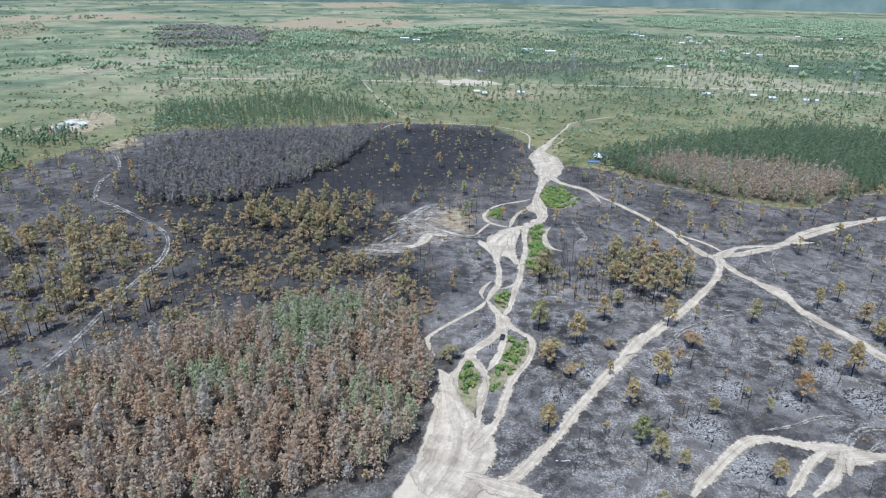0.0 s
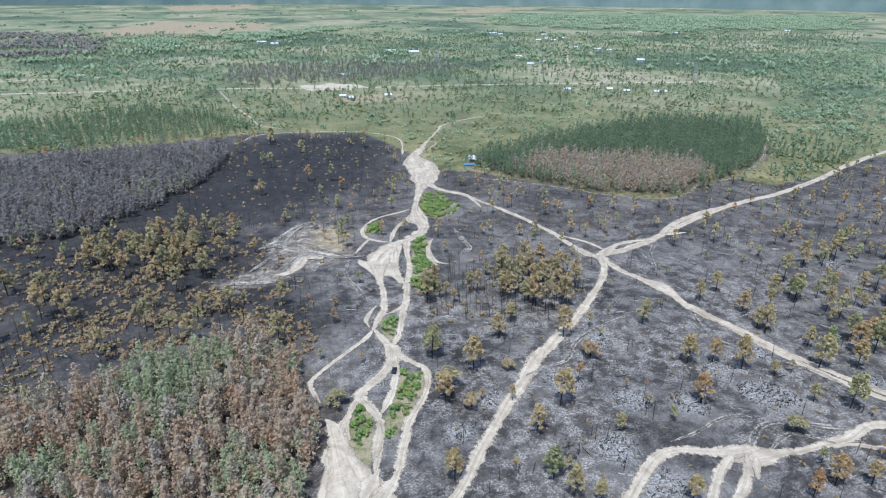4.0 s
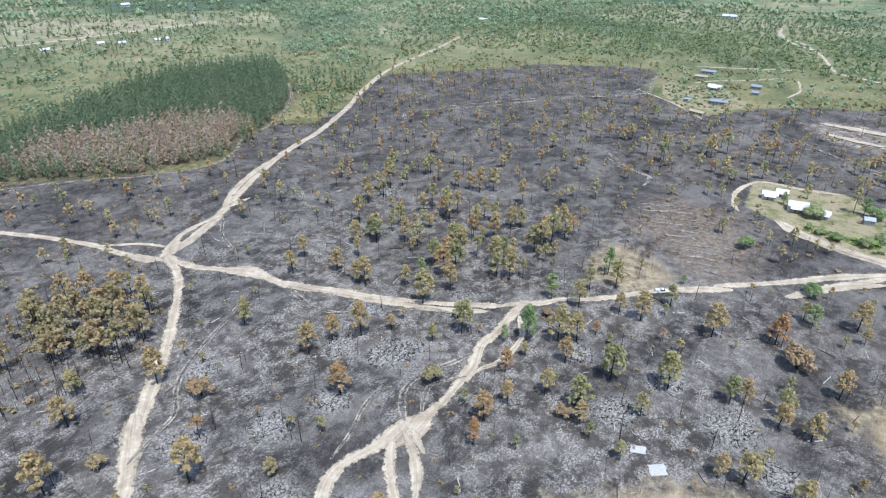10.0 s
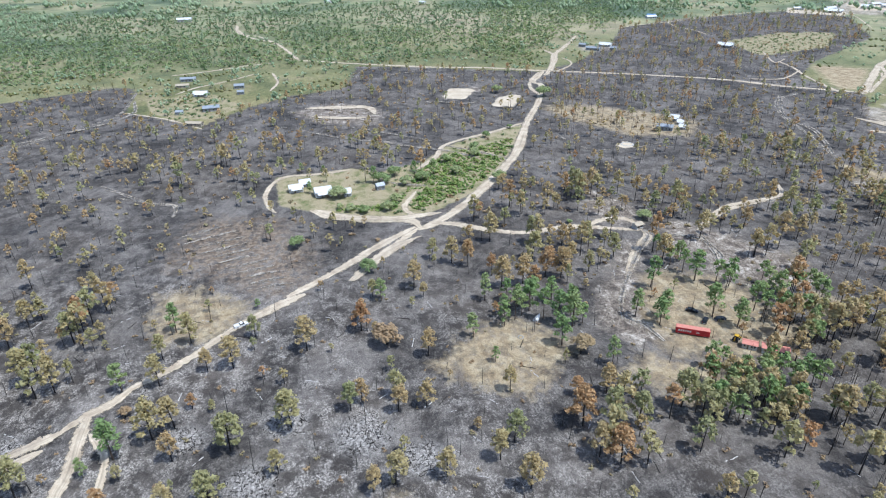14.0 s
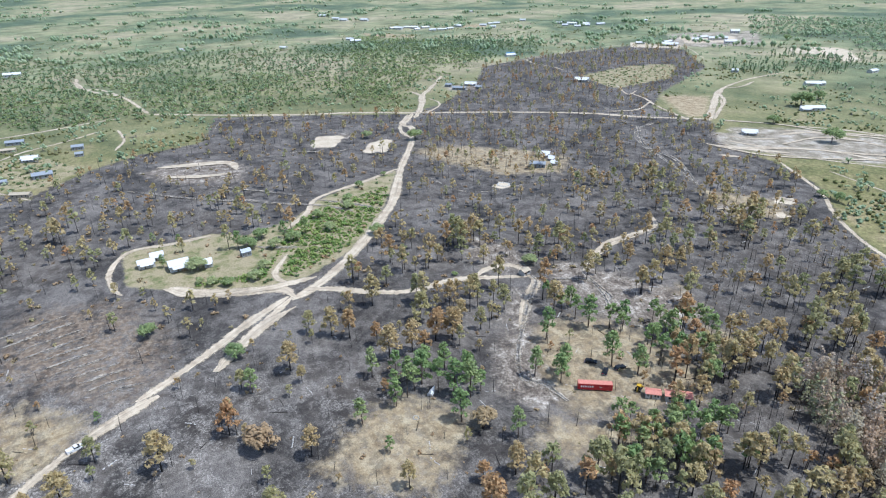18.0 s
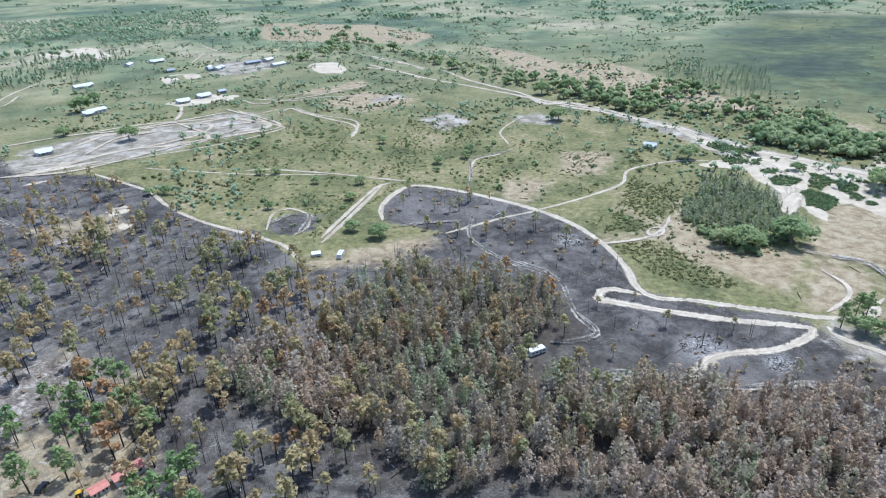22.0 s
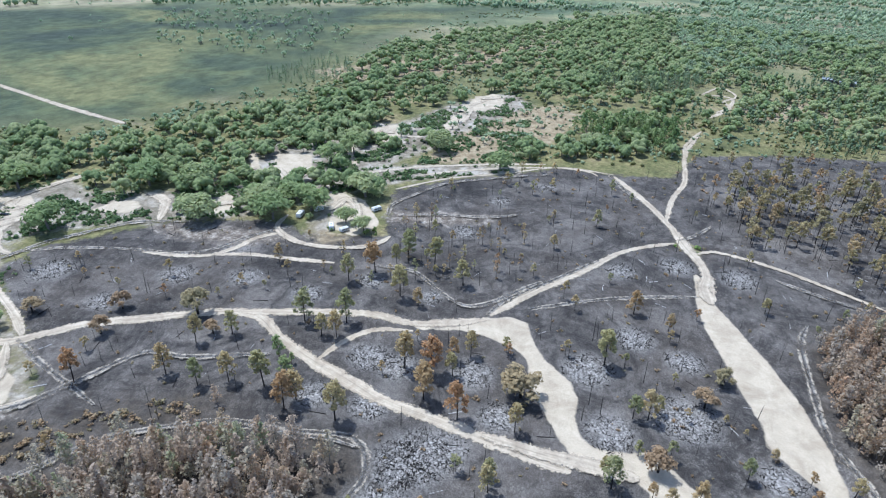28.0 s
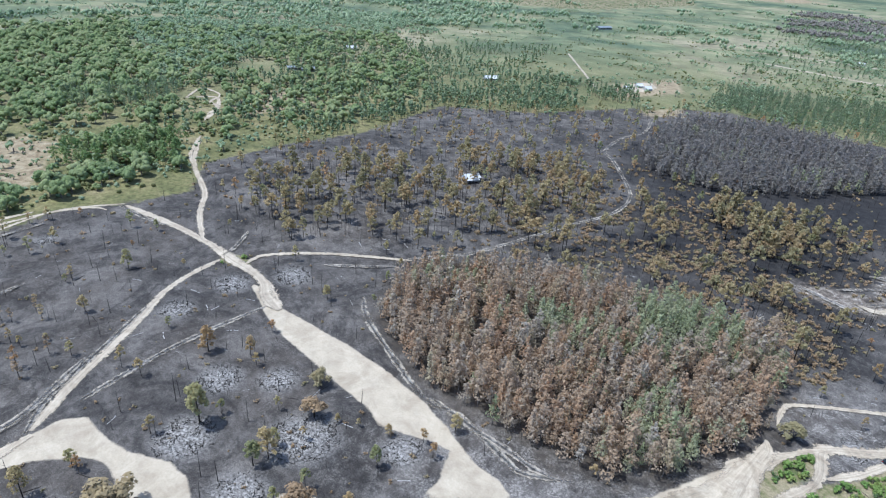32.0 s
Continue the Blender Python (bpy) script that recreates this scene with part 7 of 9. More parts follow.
class Plant:
    def __init__(self, seed):
        self.r = np.random.default_rng(seed)
        self.v, self.f, self.s, self.n = [], [], [], 0

    def add(self, v, f, slot):
        self.v.append(np.asarray(v, float))
        self.f.append(np.asarray(f, int) + self.n)
        self.s.append(np.full(len(f), slot))
        self.n += len(v)

    def limb(self, points, radii, sides=5):
        """A tapering limb along the points."""
        ring = np.arange(sides) / sides * 2 * np.pi
        p = np.array(points, float)
        ahead = p[-1] - p[0]
        ahead /= np.linalg.norm(ahead)
        u = np.cross(ahead, (0.3, 1, 0.2))
        u /= np.linalg.norm(u)
        w = np.cross(ahead, u)
        v = np.concatenate([q + r * (np.cos(ring)[:, None] * u + np.sin(ring)[:, None] * w) for q, r in zip(p, radii)])
        f = []
        for k in range(len(p) - 1):
            for s in range(sides):
                a, b = k * sides + s, k * sides + (s + 1) % sides
                f += [(a, b, b + sides), (a, b + sides, a + sides)]
        self.add(v, f, 0)

    def tuft(self, centre, size, count, leaf, flat=0.7, slot=1, loose=0.35):
        """A loose clump of leaf triangles in an ellipsoid."""
        r = self.r
        d = r.standard_normal((count, 3))
        d /= np.linalg.norm(d, axis=1)[:, None]
        if loose < 0.5:
            d[:, 2] = np.where(r.random(count) < 0.6, np.abs(d[:, 2]), d[:, 2])
        c = np.array(centre) + d * (r.random((count, 1)) ** (0.25 + 0.2 * loose)) * size * np.array((1, 1, flat))
        out = d + (0, 0, 0.6) + loose * r.standard_normal((count, 3))
        a = np.cross(out, r.standard_normal((count, 3)))
        b = np.cross(out, a)
        a /= np.linalg.norm(a, axis=1)[:, None]
        b /= np.linalg.norm(b, axis=1)[:, None]
        s = leaf * (0.7 + 0.7 * r.random((count, 1)))
        v = np.stack([c - a * s * 0.6 - b * s * 0.4, c + a * s, c + b * s * 0.75], 1).reshape(-1, 3)
        self.add(v, np.arange(count * 3).reshape(-1, 3), slot)

    def lobe(self, centre, size, flat=0.75, leaves=8, leaf=0.8, fine=True):
        """A closed, lumpy mass of foliage with loose leaves standing out of it."""
        r = self.r
        v, f = LUMP if fine else SMALL_LUMP
        turn = r.random() * 6.3
        spin = np.array(((math.cos(turn), -math.sin(turn), 0), (math.sin(turn), math.cos(turn), 0), (0, 0, 1)))
        v = v @ spin.T * (size * r.uniform(0.62, 1.12, (len(v), 1))) * (1, 1, flat)
        self.add(np.array(centre) + v, f, 1)
        self.tuft(centre, size * 1.05, leaves, leaf, flat)

    def done(self):
        return np.concatenate(self.v), np.concatenate(self.f), np.concatenate(self.s)


def pine(seed, height=12.0, clumps=13, leaves=22, leaf=0.55, spread=2.3, sides=5, low=0.5):
    p = Plant(seed)
    r = p.r
    bend = r.normal(0, 0.25, 2)
    at = lambda u: np.array((bend[0] * u * u, bend[1] * u * u, height * u))
    if sides > 3:
        p.limb([at(u) for u in (0, 0.3, 0.6, 0.93)], (0.20, 0.16, 0.11, 0.04), sides)
    else:
        p.limb([at(0), at(0.9)], (0.20, 0.05), 3)
    turn = r.random() * 6
    for k in range(clumps):
        u = low + (0.98 - low) * ((k + 0.5) / clumps) ** 0.9
        turn += 2.4 + r.normal(0, 0.3)
        out = spread * (0.95 - 0.75 * ((u - low) / (1 - low)) ** 1.6) * (0.55 + 0.6 * r.random()) * min(1, 0.5 + 2.2 * (u - low + 0.15))
        tip = at(u) + (math.cos(turn) * out, math.sin(turn) * out, 0.25 * out)
        if sides > 3:
            p.limb([at(u - 0.04), tip], (0.05, 0.02), 3)
        if clumps > 3:
            p.tuft(tip, 0.8 + 0.45 * r.random(), leaves, leaf, 0.75, 1, 0.7)
        else:
            p.lobe(at(u) * 0.4 + tip * 0.6, 1.2 + 0.7 * r.random(), 0.9, leaves // 2, leaf * 0.8, False)
    p.tuft(at(0.97), 0.6, leaves // 2, leaf, 1.3, 1, 0.7)
    return p.done()


def dead_pole(seed, height=8.0):
    p = Plant(seed)
    r = p.r
    b = r.normal(0, 0.35, 2)
    p.limb([(0, 0, 0), (b[0] / 2, b[1] / 2, height * 0.6), (b[0], b[1], height)], (0.13, 0.09, 0.025), 4)
    for _ in range(2):
        u, t = 0.35 + 0.6 * r.random(), r.random() * 6.3
        q = np.array((b[0] * u, b[1] * u, height * u))
        p.limb([q, q + (math.cos(t) * 0.9, math.sin(t) * 0.9, 0.55)], (0.04, 0.012), 3)
    return p.done()


def dead_cypress(seed, height=11.0, twigs=100, wide=2.0, low=0.34, twig=0.5):
    """A tree of the wet hollows: straight pale stem and a ragged cone of twigs in layers."""
    p = Plant(seed)
    r = p.r
    b = r.normal(0, 0.3, 2)
    p.limb([(0, 0, 0), (b[0], b[1], height * 0.97)], (0.17, 0.03), 3)
    layers = 10
    blunt = r.uniform(0.55, 0.9)
    for k in range(layers):
        u = low + (0.97 - low) * (k / (layers - 1))
        t = k * 2.4 + r.normal(0, 0.5)
        out = wide * max(0.06, (1.02 - u) / (1.02 - low)) ** blunt * (0.55 + 0.6 * r.random())
        c = (b[0] * u + math.cos(t) * out * 0.55, b[1] * u + math.sin(t) * out * 0.55, height * u)
        p.tuft(c, 0.35 + 0.55 * out, max(4, int(twigs / layers * (0.5 + out / wide))), twig, 0.75, 1, 0.6)
    return p.done()


def oak(seed, height=8.0, wide=4.5, lobes=12, leaves=34, leaf=0.75, limbs=True, base=0.42):
    p = Plant(seed)
    r = p.r
    p.limb([(0, 0, 0), (0.1, 0.1, height * min(base, 0.35))], (0.35, 0.26), 5)
    for k in range(lobes):
        t, q = r.random() * 6.3, math.sqrt((k + 0.4) / lobes)
        c = np.array((math.cos(t) * wide * 0.72 * q, math.sin(t) * wide * 0.72 * q, height * (base - 0.06 + 0.42 * math.sqrt(max(0.0, 1 - q * q)) * (0.7 + 0.3 * r.random()) + 0.08 * r.random())))
        if limbs:
            p.limb([(0.1, 0.1, height * min(base, 0.33)), c], (0.16, 0.04), 3)
        size = wide * (0.30 + 0.14 * r.random())
        if limbs and lobes > 9:
            p.lobe(c, size * 0.6, 0.9, 0, leaf, True)
            p.tuft(c, size * 1.05, int(leaves * 1.3), leaf * 0.9, 0.9)
        else:
            p.lobe(c, size, 0.95, leaves // 2, leaf * 0.8, lobes > 9)
    return p.done()


def bush(seed, height=1.3, wide=1.4, leaves=46, leaf=0.38, full=True):
    p = Plant(seed)
    r = p.r
    p.limb([(0, 0, 0), (0.2, 0.1, height * 0.7)], (0.06, 0.015), 3)
    for _ in range(3):
        t = r.random() * 6.3
        at = (math.cos(t) * wide * 0.45, math.sin(t) * wide * 0.45, height * 0.45)
        if full:
            p.lobe(at, wide * 0.36, 0.8, 0, leaf, False)
        p.tuft(at, wide * 0.6, leaves // 3, leaf * 0.8, 0.8, 1, 0.6)
    return p.done()


def far_clump(seed, trees=7, wide=15.0, height=9.0, leaf=2.5, leaves=8):
    """A few neighbouring trees of a far wood."""
    p = Plant(seed)
    r = p.r
    for _ in range(trees):
        x, y = r.uniform(-wide, wide, 2)
        h = height * (0.7 + 0.5 * r.random())
        p.lobe((x, y, h * 0.52), h * 0.40, 1.1, leaves // 4, leaf * 0.8, False)
    return p.done()


def scatter(name, kinds, where, materials, label, category, size=(0.7, 1.25), tint=None):
    """Many plants in one mesh: copies of the templates, each turned, scaled and tinted."""
    where = np.asarray(where, float)
    if not len(where):
        return None
    which = rng.integers(0, len(kinds), len(where))
    vs, fs, ss, ts, n = [], [], [], [], 0
    tint = rng.random(len(where)) if tint is None else np.asarray(tint)
    for k, (v, f, s) in enumerate(kinds):
        mine = np.nonzero(which == k)[0]
        if not len(mine):
            continue
        turn, sc = rng.random(len(mine)) * 6.283, rng.uniform(*size, len(mine))
        c, d = np.cos(turn)[:, None], np.sin(turn)[:, None]
        tall = (sc * rng.uniform(0.9, 1.15, len(mine)))[:, None]
        x = where[mine, :1] + (v[:, 0] * c - v[:, 1] * d) * sc[:, None]
        y = where[mine, 1:2] + (v[:, 0] * d + v[:, 1] * c) * sc[:, None]
        vs.append(np.stack([x, y, v[:, 2] * tall - 0.05], 2).reshape(-1, 3))
        fs.append((f[None] + (np.arange(len(mine)) * len(v))[:, None, None]).reshape(-1, 3) + n)
        ss.append(np.tile(s, len(mine)))
        ts.append(np.repeat(tint[mine], len(v)))
        n += len(mine) * len(v)
    me = mesh_of(name, np.concatenate(vs), np.concatenate(fs), materials, np.concatenate(ss), tint=np.concatenate(ts))
    return tagged(new(name, me), label, category, kind="stuff")


def spread(poly, spacing, clear=1.0, keep=1.0):
    """Loosely even places inside an outline, off the tracks."""
    a = np.array(poly, float)
    lo, hi = a.min(0), a.max(0)
    x, y = np.meshgrid(np.arange(lo[0], hi[0], spacing), np.arange(lo[1], hi[1], spacing))
    x, y = x.ravel(), y.ravel()
    x = x + rng.uniform(-0.8, 0.8, len(x)) * spacing
    y = y + rng.uniform(-0.8, 0.8, len(y)) * spacing
    ok = inside(poly, x, y) & (rng.random(len(x)) < keep)
    x, y = x[ok], y[ok]
    ok = (road_gap(x, y) > clear) & (mask(SAND_PADS, x, y, 2) < 0.5)
    return np.stack([x[ok], y[ok]], 1)


def area(poly):
    x, y = np.array(poly, float).T
    return abs(np.dot(x, np.roll(y, 1)) - np.dot(y, np.roll(x, 1))) / 2


def without(where, *polys):
    ok = np.ones(len(where), bool)
    for p in polys:
        ok &= ~inside(p, where[:, 0], where[:, 1])
    return where[ok]


PINES = [pine(s, 11 + s % 3, 11, 17, 0.72, 2.9, 4, (0.38, 0.50)[s % 2]) for s in range(7)]
TINY_PINES = [pine(s + 15, 8 + s % 3, 3, 4, 1.6, 1.5, 3, 0.3) for s in range(5)]
FAR_PINES = [pine(s + 10, 10 + s % 3, 7, 7, 1.15, 2.5, 3, 0.4) for s in range(5)]
SLIM_PINES = [pine(s + 110, 10 + s % 3, 7, 10, 0.62, 1.7, 3, 0.35) for s in range(5)]
POLES = [dead_pole(s + 20, 7 + s) for s in range(4)]
CYPRESSES = [dead_cypress(s + 40, 9 + 1.5 * (s % 4), 190, 2.9 + 0.25 * (s % 3), (0.30, 0.40, 0.24)[s % 3]) for s in range(9)]
FAR_CYPRESSES = [dead_cypress(s + 50, 11 + s % 3, 84, 3.1, 0.3, 0.8) for s in range(5)]
SPIRES = [dead_cypress(s + 55, 12 + s % 3, 62, 2.3, 0.25, 0.78) for s in range(5)]
LOW_SPIRES = [dead_cypress(s + 155, 8 + s % 3, 62, 2.6, 0.15, 0.85) for s in range(4)]
OAKS = [oak(s + 60, 8.0, 5.0, 18, 34, 0.62, False) for s in range(5)]
FAR_OAKS = [oak(s + 70, 8.0, 5.0, 10, 18, 0.95, False) for s in range(4)]
BUSHES = [bush(s + 80, 1.3, 1.4, 32, 0.45) for s in range(5)]
ROUND = [oak(s + 76, 3.6, 2.8, 6, 14, 0.8, False, 0.2) for s in range(3)]
FAR_BUSHES = [bush(s + 85, 1.3, 1.4, 15, 0.9, False) for s in range(3)]
LONE = [oak(s + 95, 6.5, 3.6, 3, 6, 1.8, False, 0.3) for s in range(4)]
LOW = [bush(s + 88, 0.7, 1.2, 12, 0.8) for s in range(3)]
CLUMPS = [far_clump(s + 90) for s in range(6)]
R = REGIONS


# ---- single trees that stand apart ----
def split_tree(name, template, materials, label, category):
    """A tree as a thing of its own: trunk with its limbs grown from one fork, and crown."""
    v, f, s = template
    root = tagged(new(name), label, category)
    root.empty_display_size = 0.5
    for slot, part_name in ((0, "trunk"), (1, "crown")):
        keep = f[s == slot]
        if slot == 0 and category != "pine tree":
            fork = v[5:10].mean(0) - (0, 0, v[5:10, 2].mean() * 0.057)
            keep = np.where(np.linalg.norm(v - fork, axis=1)[keep] < 0.22, 5, keep)
            keep = keep[(keep[:, 0] != keep[:, 1]) & (keep[:, 1] != keep[:, 2]) & (keep[:, 2] != keep[:, 0])]
        used, back = np.unique(keep, return_inverse=True)
        ob = new(part_name, mesh_of(part_name, v[used], back.reshape(-1, 3), [materials[slot]]))
        ob.parent = root
    return root


def grove(name, templates, materials, places, label, category, group, base_height):
    models = [split_tree(name, t, materials, label, category) for t in templates]
    for m in models:
        m["group"] = group
    for k, (x, y, h) in enumerate(places):
        m = models[k % len(models)]
        size = min(h, 15.5) / base_height
        at = pose(x, y, -0.05, rng.normal(0, 1.5), rng.normal(0, 1.5), rng.random() * 360) @ Matrix.Diagonal((size * rng.uniform(0.9, 1.25), size * rng.uniform(0.9, 1.25), size, 1))
        if k < len(models):
            m.matrix_basis = at
        else:
            copy_thing(m, at).scale = at.to_scale()


NEAR_PINES = [pine(s + 100, 12, 20, 32, 0.48, 2.7, 6, (0.26, 0.33, 0.42)[s % 3]) for s in range(6)]
BIG_PINES = [pine(s + 110, 12, 24, 36, 0.46, 3.1, 6, 0.3) for s in range(3)]
grove("scorched_pine", NEAR_PINES, [CHAR, SCORCHED], TREES["scorched"], "scorched pine with ochre needles and charred trunk on ash", "pine tree", "scorched pines on the burnt plain", 12)
grove("scorched_pine", BIG_PINES, [CHAR, SCORCHED], TREES["big"], "broad scorched pine with thick golden-brown crown, charred trunk", "pine tree", "scorched pines on the burnt plain", 12)
grove("green_pine", [pine(s + 120, 12, 15, 36, 0.46, 2.4, 6, 0.3) for s in range(4)], [BARK, NEEDLES], TREES["green"], "living green pine that the fire spared", "pine tree", "green pines near the yard", 12)
grove("scorched_oak", [oak(s + 130, 7.5, 4.0, 14, 40, 0.55) for s in range(3)], [CHAR, SHRUB], TREES["brown"], "low broad oak with heat-browned leaves beside the track", "oak tree", "browned oaks", 9)
grove("bleached_shrub", [oak(140, 5.5, 4.0, 12, 40, 0.5)], [GREY_BARK, DOME_GREY], TREES["white"], "bleached grey leafless shrub on ash", "shrub", "bleached shrubs", 8)
grove("oak_tree", [oak(s + 135, 7.5, 5.2, 17, 46, 0.62) for s in range(4)], [GREY_BARK, OAK], TREES["oak"], "broad round-crowned green oak on open ground", "oak tree", "oaks and round bushes in the open", 7.5)
STANDING = np.array([(x, y) for places in TREES.values() for x, y, h in places])


def apart(where, gap):
    """Places that keep off the single trees."""
    ok = np.ones(len(where), bool)
    for x, y in STANDING:
        ok &= np.hypot(where[:, 0] - x, where[:, 1] - y) > gap
    return where[ok]


# ---- wet hollows full of dead cypress ----
def grove_parts(key, spacing, kinds, dead, label, green_share, clump=0.03, drifts=()):
    """A cypress hollow: mostly dead crowns, with living ones in drifts."""
    where = spread(R[key], spacing, 5.0 if "south" in key else 2.0)
    where = where[np.hypot(where[:, 0] - 87, where[:, 1] + 135) > 11]
    if key == "dome_south_fill":
        where = without(where, R["dome_south"], R["dome_south_b"])
    drift = np.array([noise.noise(Vector((x * clump, y * clump, 5.0))) for x, y in where]) + rng.normal(0, 0.30, len(where))
    for x, y, size in drifts:
        drift += 0.5 * np.exp(-((where[:, 0] - x) ** 2 + (where[:, 1] - y) ** 2) / size ** 2)
    living = drift > np.quantile(drift, 1 - green_share)
    scatter("cypress_grove", kinds, where[~living], [GREY_BARK, dead], label, "trees", (0.55, 1.3))
    scatter("living_cypress", kinds, where[living], [GREY_BARK, CYPRESS], "pale green living cypress among dead ones", "trees", (0.65, 1.1))


grove_parts("dome_west", 3.5, CYPRESSES, DOME, "dense heat-killed cypress trees with russet and grey twigs", 0.23, drifts=[(-54, 222, 26), (-66, 240, 16), (-24, 174, 4), (-95, 200, 10)])
grove_parts("dome_south", 3.3, CYPRESSES, DOME_SOUTH, "dense heat-killed cypress trees with grey-brown twigs", 0.08, drifts=[(-55, -94, 7), (-34, -100, 4), (-3, -58, 5), (-18, -81, 4)])
grove_parts("dome_south_b", 4.3, CYPRESSES, SWAMP, "mixed scorched and living swamp trees", 0.24)
R["dome_south_fill"] = R["dome_south_c"]
grove_parts("dome_south_fill", 3.6, CYPRESSES, DOME_SOUTH, "dense heat-killed swamp trees with grey-brown twigs", 0.1)
grove_parts("dome_far", 4.2, FAR_CYPRESSES, DOME_GREY, "dense grove of grey leafless cypress trees", 0.04)
grove_parts("plant_front", 3.9, SPIRES, DOME_SOUTH, "grey-brown scorched front of a dense young cypress grove", 0.16)
scatter("cypress_grove", SPIRES, without(spread(R["plant_a"], 4.1), R["plant_front"]), [GREY_BARK, SPIRE], "dense grove of pale green young cypress", "trees")
swamp_pines = spread(R["dome_south_b"], 11, 1, 0.7)
scatter("scorched_pine_stand", PINES, swamp_pines, [CHAR, SCORCHED], "tall scorched pines rising from the swamp wood", "trees", (0.85, 1.1))

# ---- stands of scorched pine ----
for key, spacing, kinds in (("stand", 6.6, PINES), ("brown_nw", 9.0, PINES), ("brown_nw2", 19, PINES), ("wood_w", 22, PINES), ("pine_cluster", 7.5, PINES), ("black_n", 30, FAR_PINES), ("mid_ne", 12.5, PINES), ("belt_e", 12, PINES), ("far_e", 14, FAR_PINES), ("ne_mid", 13.5, FAR_PINES), ("ne_west", 12.5, PINES), ("south_pines", 9.5, PINES), ("south_pines_b", 11, PINES), ("south_mid", 11, PINES), ("south_near", 12, PINES)):
    where = apart(spread(R[key], spacing, 2), 3)
    thin = np.array([noise.noise(Vector((x * 0.035, y * 0.035, 7.0))) for x, y in where]) + rng.normal(0, 0.12, len(where))
    scatter("scorched_pine_stand", kinds, where[thin > -0.12], [CHAR, OLIVE_SCORCH if key in ("stand", "brown_nw", "brown_nw2", "wood_w", "pine_cluster") else SCORCHED], "stand of scorched pines with ochre needles and black trunks", "trees", (0.65, 1.4))
for key, spacing in (("wood_w", 5.0), ("brown_nw2", 4.4), ("shrub_belt", 3.0), ("shrub_belt_south", 3.2), ("shrub_belt_west", 6.5), ("stand", 6)):
    where = spread(R[key], spacing, 1)
    thin = np.array([noise.noise(Vector((x * 0.04, y * 0.04, 17.0))) for x, y in where]) + rng.normal(0, 0.15, len(where))
    scatter("scorched_shrubs", BUSHES, where[thin > (-0.2 if "shrub_belt" in key else -0.08)], [CHAR, SHRUB], "heat-browned undergrowth below scorched pines", "shrubs", (0.5, 1.7))
for key in ("saplings_south", "saplings_south_b", "saplings_east"):
    where = apart(spread(R[key], 13 if key == "saplings_east" else 8.5, 2, 0.75), 3)
    thin = np.array([noise.noise(Vector((x * 0.03, y * 0.03, 27.0))) for x, y in where])
    where = where[thin > -0.15]
    scatter("scorched_pine_stand", SLIM_PINES, where[::2], [CHAR, SCORCHED], "slim scorched pines with sparse ochre needles", "trees", (0.55, 1.0))
    scatter("scorched_pine_stand", SLIM_PINES, where[1::2], [CHAR, SHRUB], "slim heat-browned pines on black ash", "trees", (0.45, 0.9))
for key, spacing in (("yard_a", 8), ("yard_b", 8.5), ("yard_c", 7)):
    scatter("green_pine_stand", PINES, apart(spread(R[key], spacing, 2), 3), [BARK, NEEDLES], "stand of living green pines", "trees", (0.75, 1.15))

# ---- burnt plain ----
hollows = [R[k] for k in ("dome_west", "dome_south", "dome_south_b", "dome_south_c", "dome_far")]
near_side = [(-260, -220), (300, -220), (330, 250), (200, 330), (-60, 330), (-260, 250)]
plain_pines = apart(without(spread(BURN, 15, 2, 0.75), *hollows, R["black_n"], R["wood_w"], *GREEN_PATCHES, *SPOIL_PATCHES), 6)
close = inside(near_side, plain_pines[:, 0], plain_pines[:, 1])
scatter("scorched_pine_stand", FAR_PINES, plain_pines[~close], [CHAR, SCORCHED], "scattered scorched pines with ochre needles on black ground", "trees", (0.5, 1.0))
scatter("scorched_saplings", PINES, plain_pines[close][::2], [CHAR, SCORCHED], "small scorched pines on ash", "trees", (0.3, 0.65))
poles = without(spread(BURN, 13.5, 2, 0.8), *hollows, *GREEN_PATCHES)
poles = np.concatenate([poles, *(spread(R[k], 8, 2) for k in ("south_mid", "south_pines", "brown_nw", "brown_nw2")), spread(R["stand"], 4.5, 2)])
scatter("charred_snags", POLES, poles, [CHAR], "leafless charred black pine snags", "dead trees", (0.45, 1.1))
shrubs = without(spread(BURN, 9.5, 1, 0.6), *hollows)
close = inside(near_side, shrubs[:, 0], shrubs[:, 1])
scatter("scorched_shrubs", BUSHES, shrubs[close], [CHAR, SHRUB], "scorched brown shrubs on the burnt ground", "shrubs", (0.3, 1.0))
scatter("scorched_shrubs", FAR_BUSHES, shrubs[~close], [CHAR, SHRUB], "scorched brown shrubs on the burnt ground", "shrubs", (0.5, 1.3))


def stubs(seed):
    """Charred palmetto stems: short black stalks leaning about."""
    p = Plant(seed)
    for _ in range(3):
        x, y = p.r.normal(0, 0.5, 2)
        lean = p.r.normal(0, 0.5, 2)
        p.limb([(x, y, 0), (x + lean[0], y + lean[1], 0.35 + 0.4 * p.r.random())], (0.11, 0.05), 3)
    return p.done()


beds = []
for x, y, size in ASH_BEDS:
    n = int(size * size * 0.9)
    a, q = rng.random(n) * 6.283, np.sqrt(rng.random(n)) * size * 0.8
    beds.append(np.stack([x + q * np.cos(a), y + q * np.sin(a)], 1))
beds = np.concatenate(beds)
beds = beds[road_gap(beds[:, 0], beds[:, 1]) > 0.5]
scatter("charred_palmetto", [stubs(s + 150) for s in range(4)], beds, [CHAR], "charred palmetto stems standing in white ash", "stumps", (0.6, 1.3))

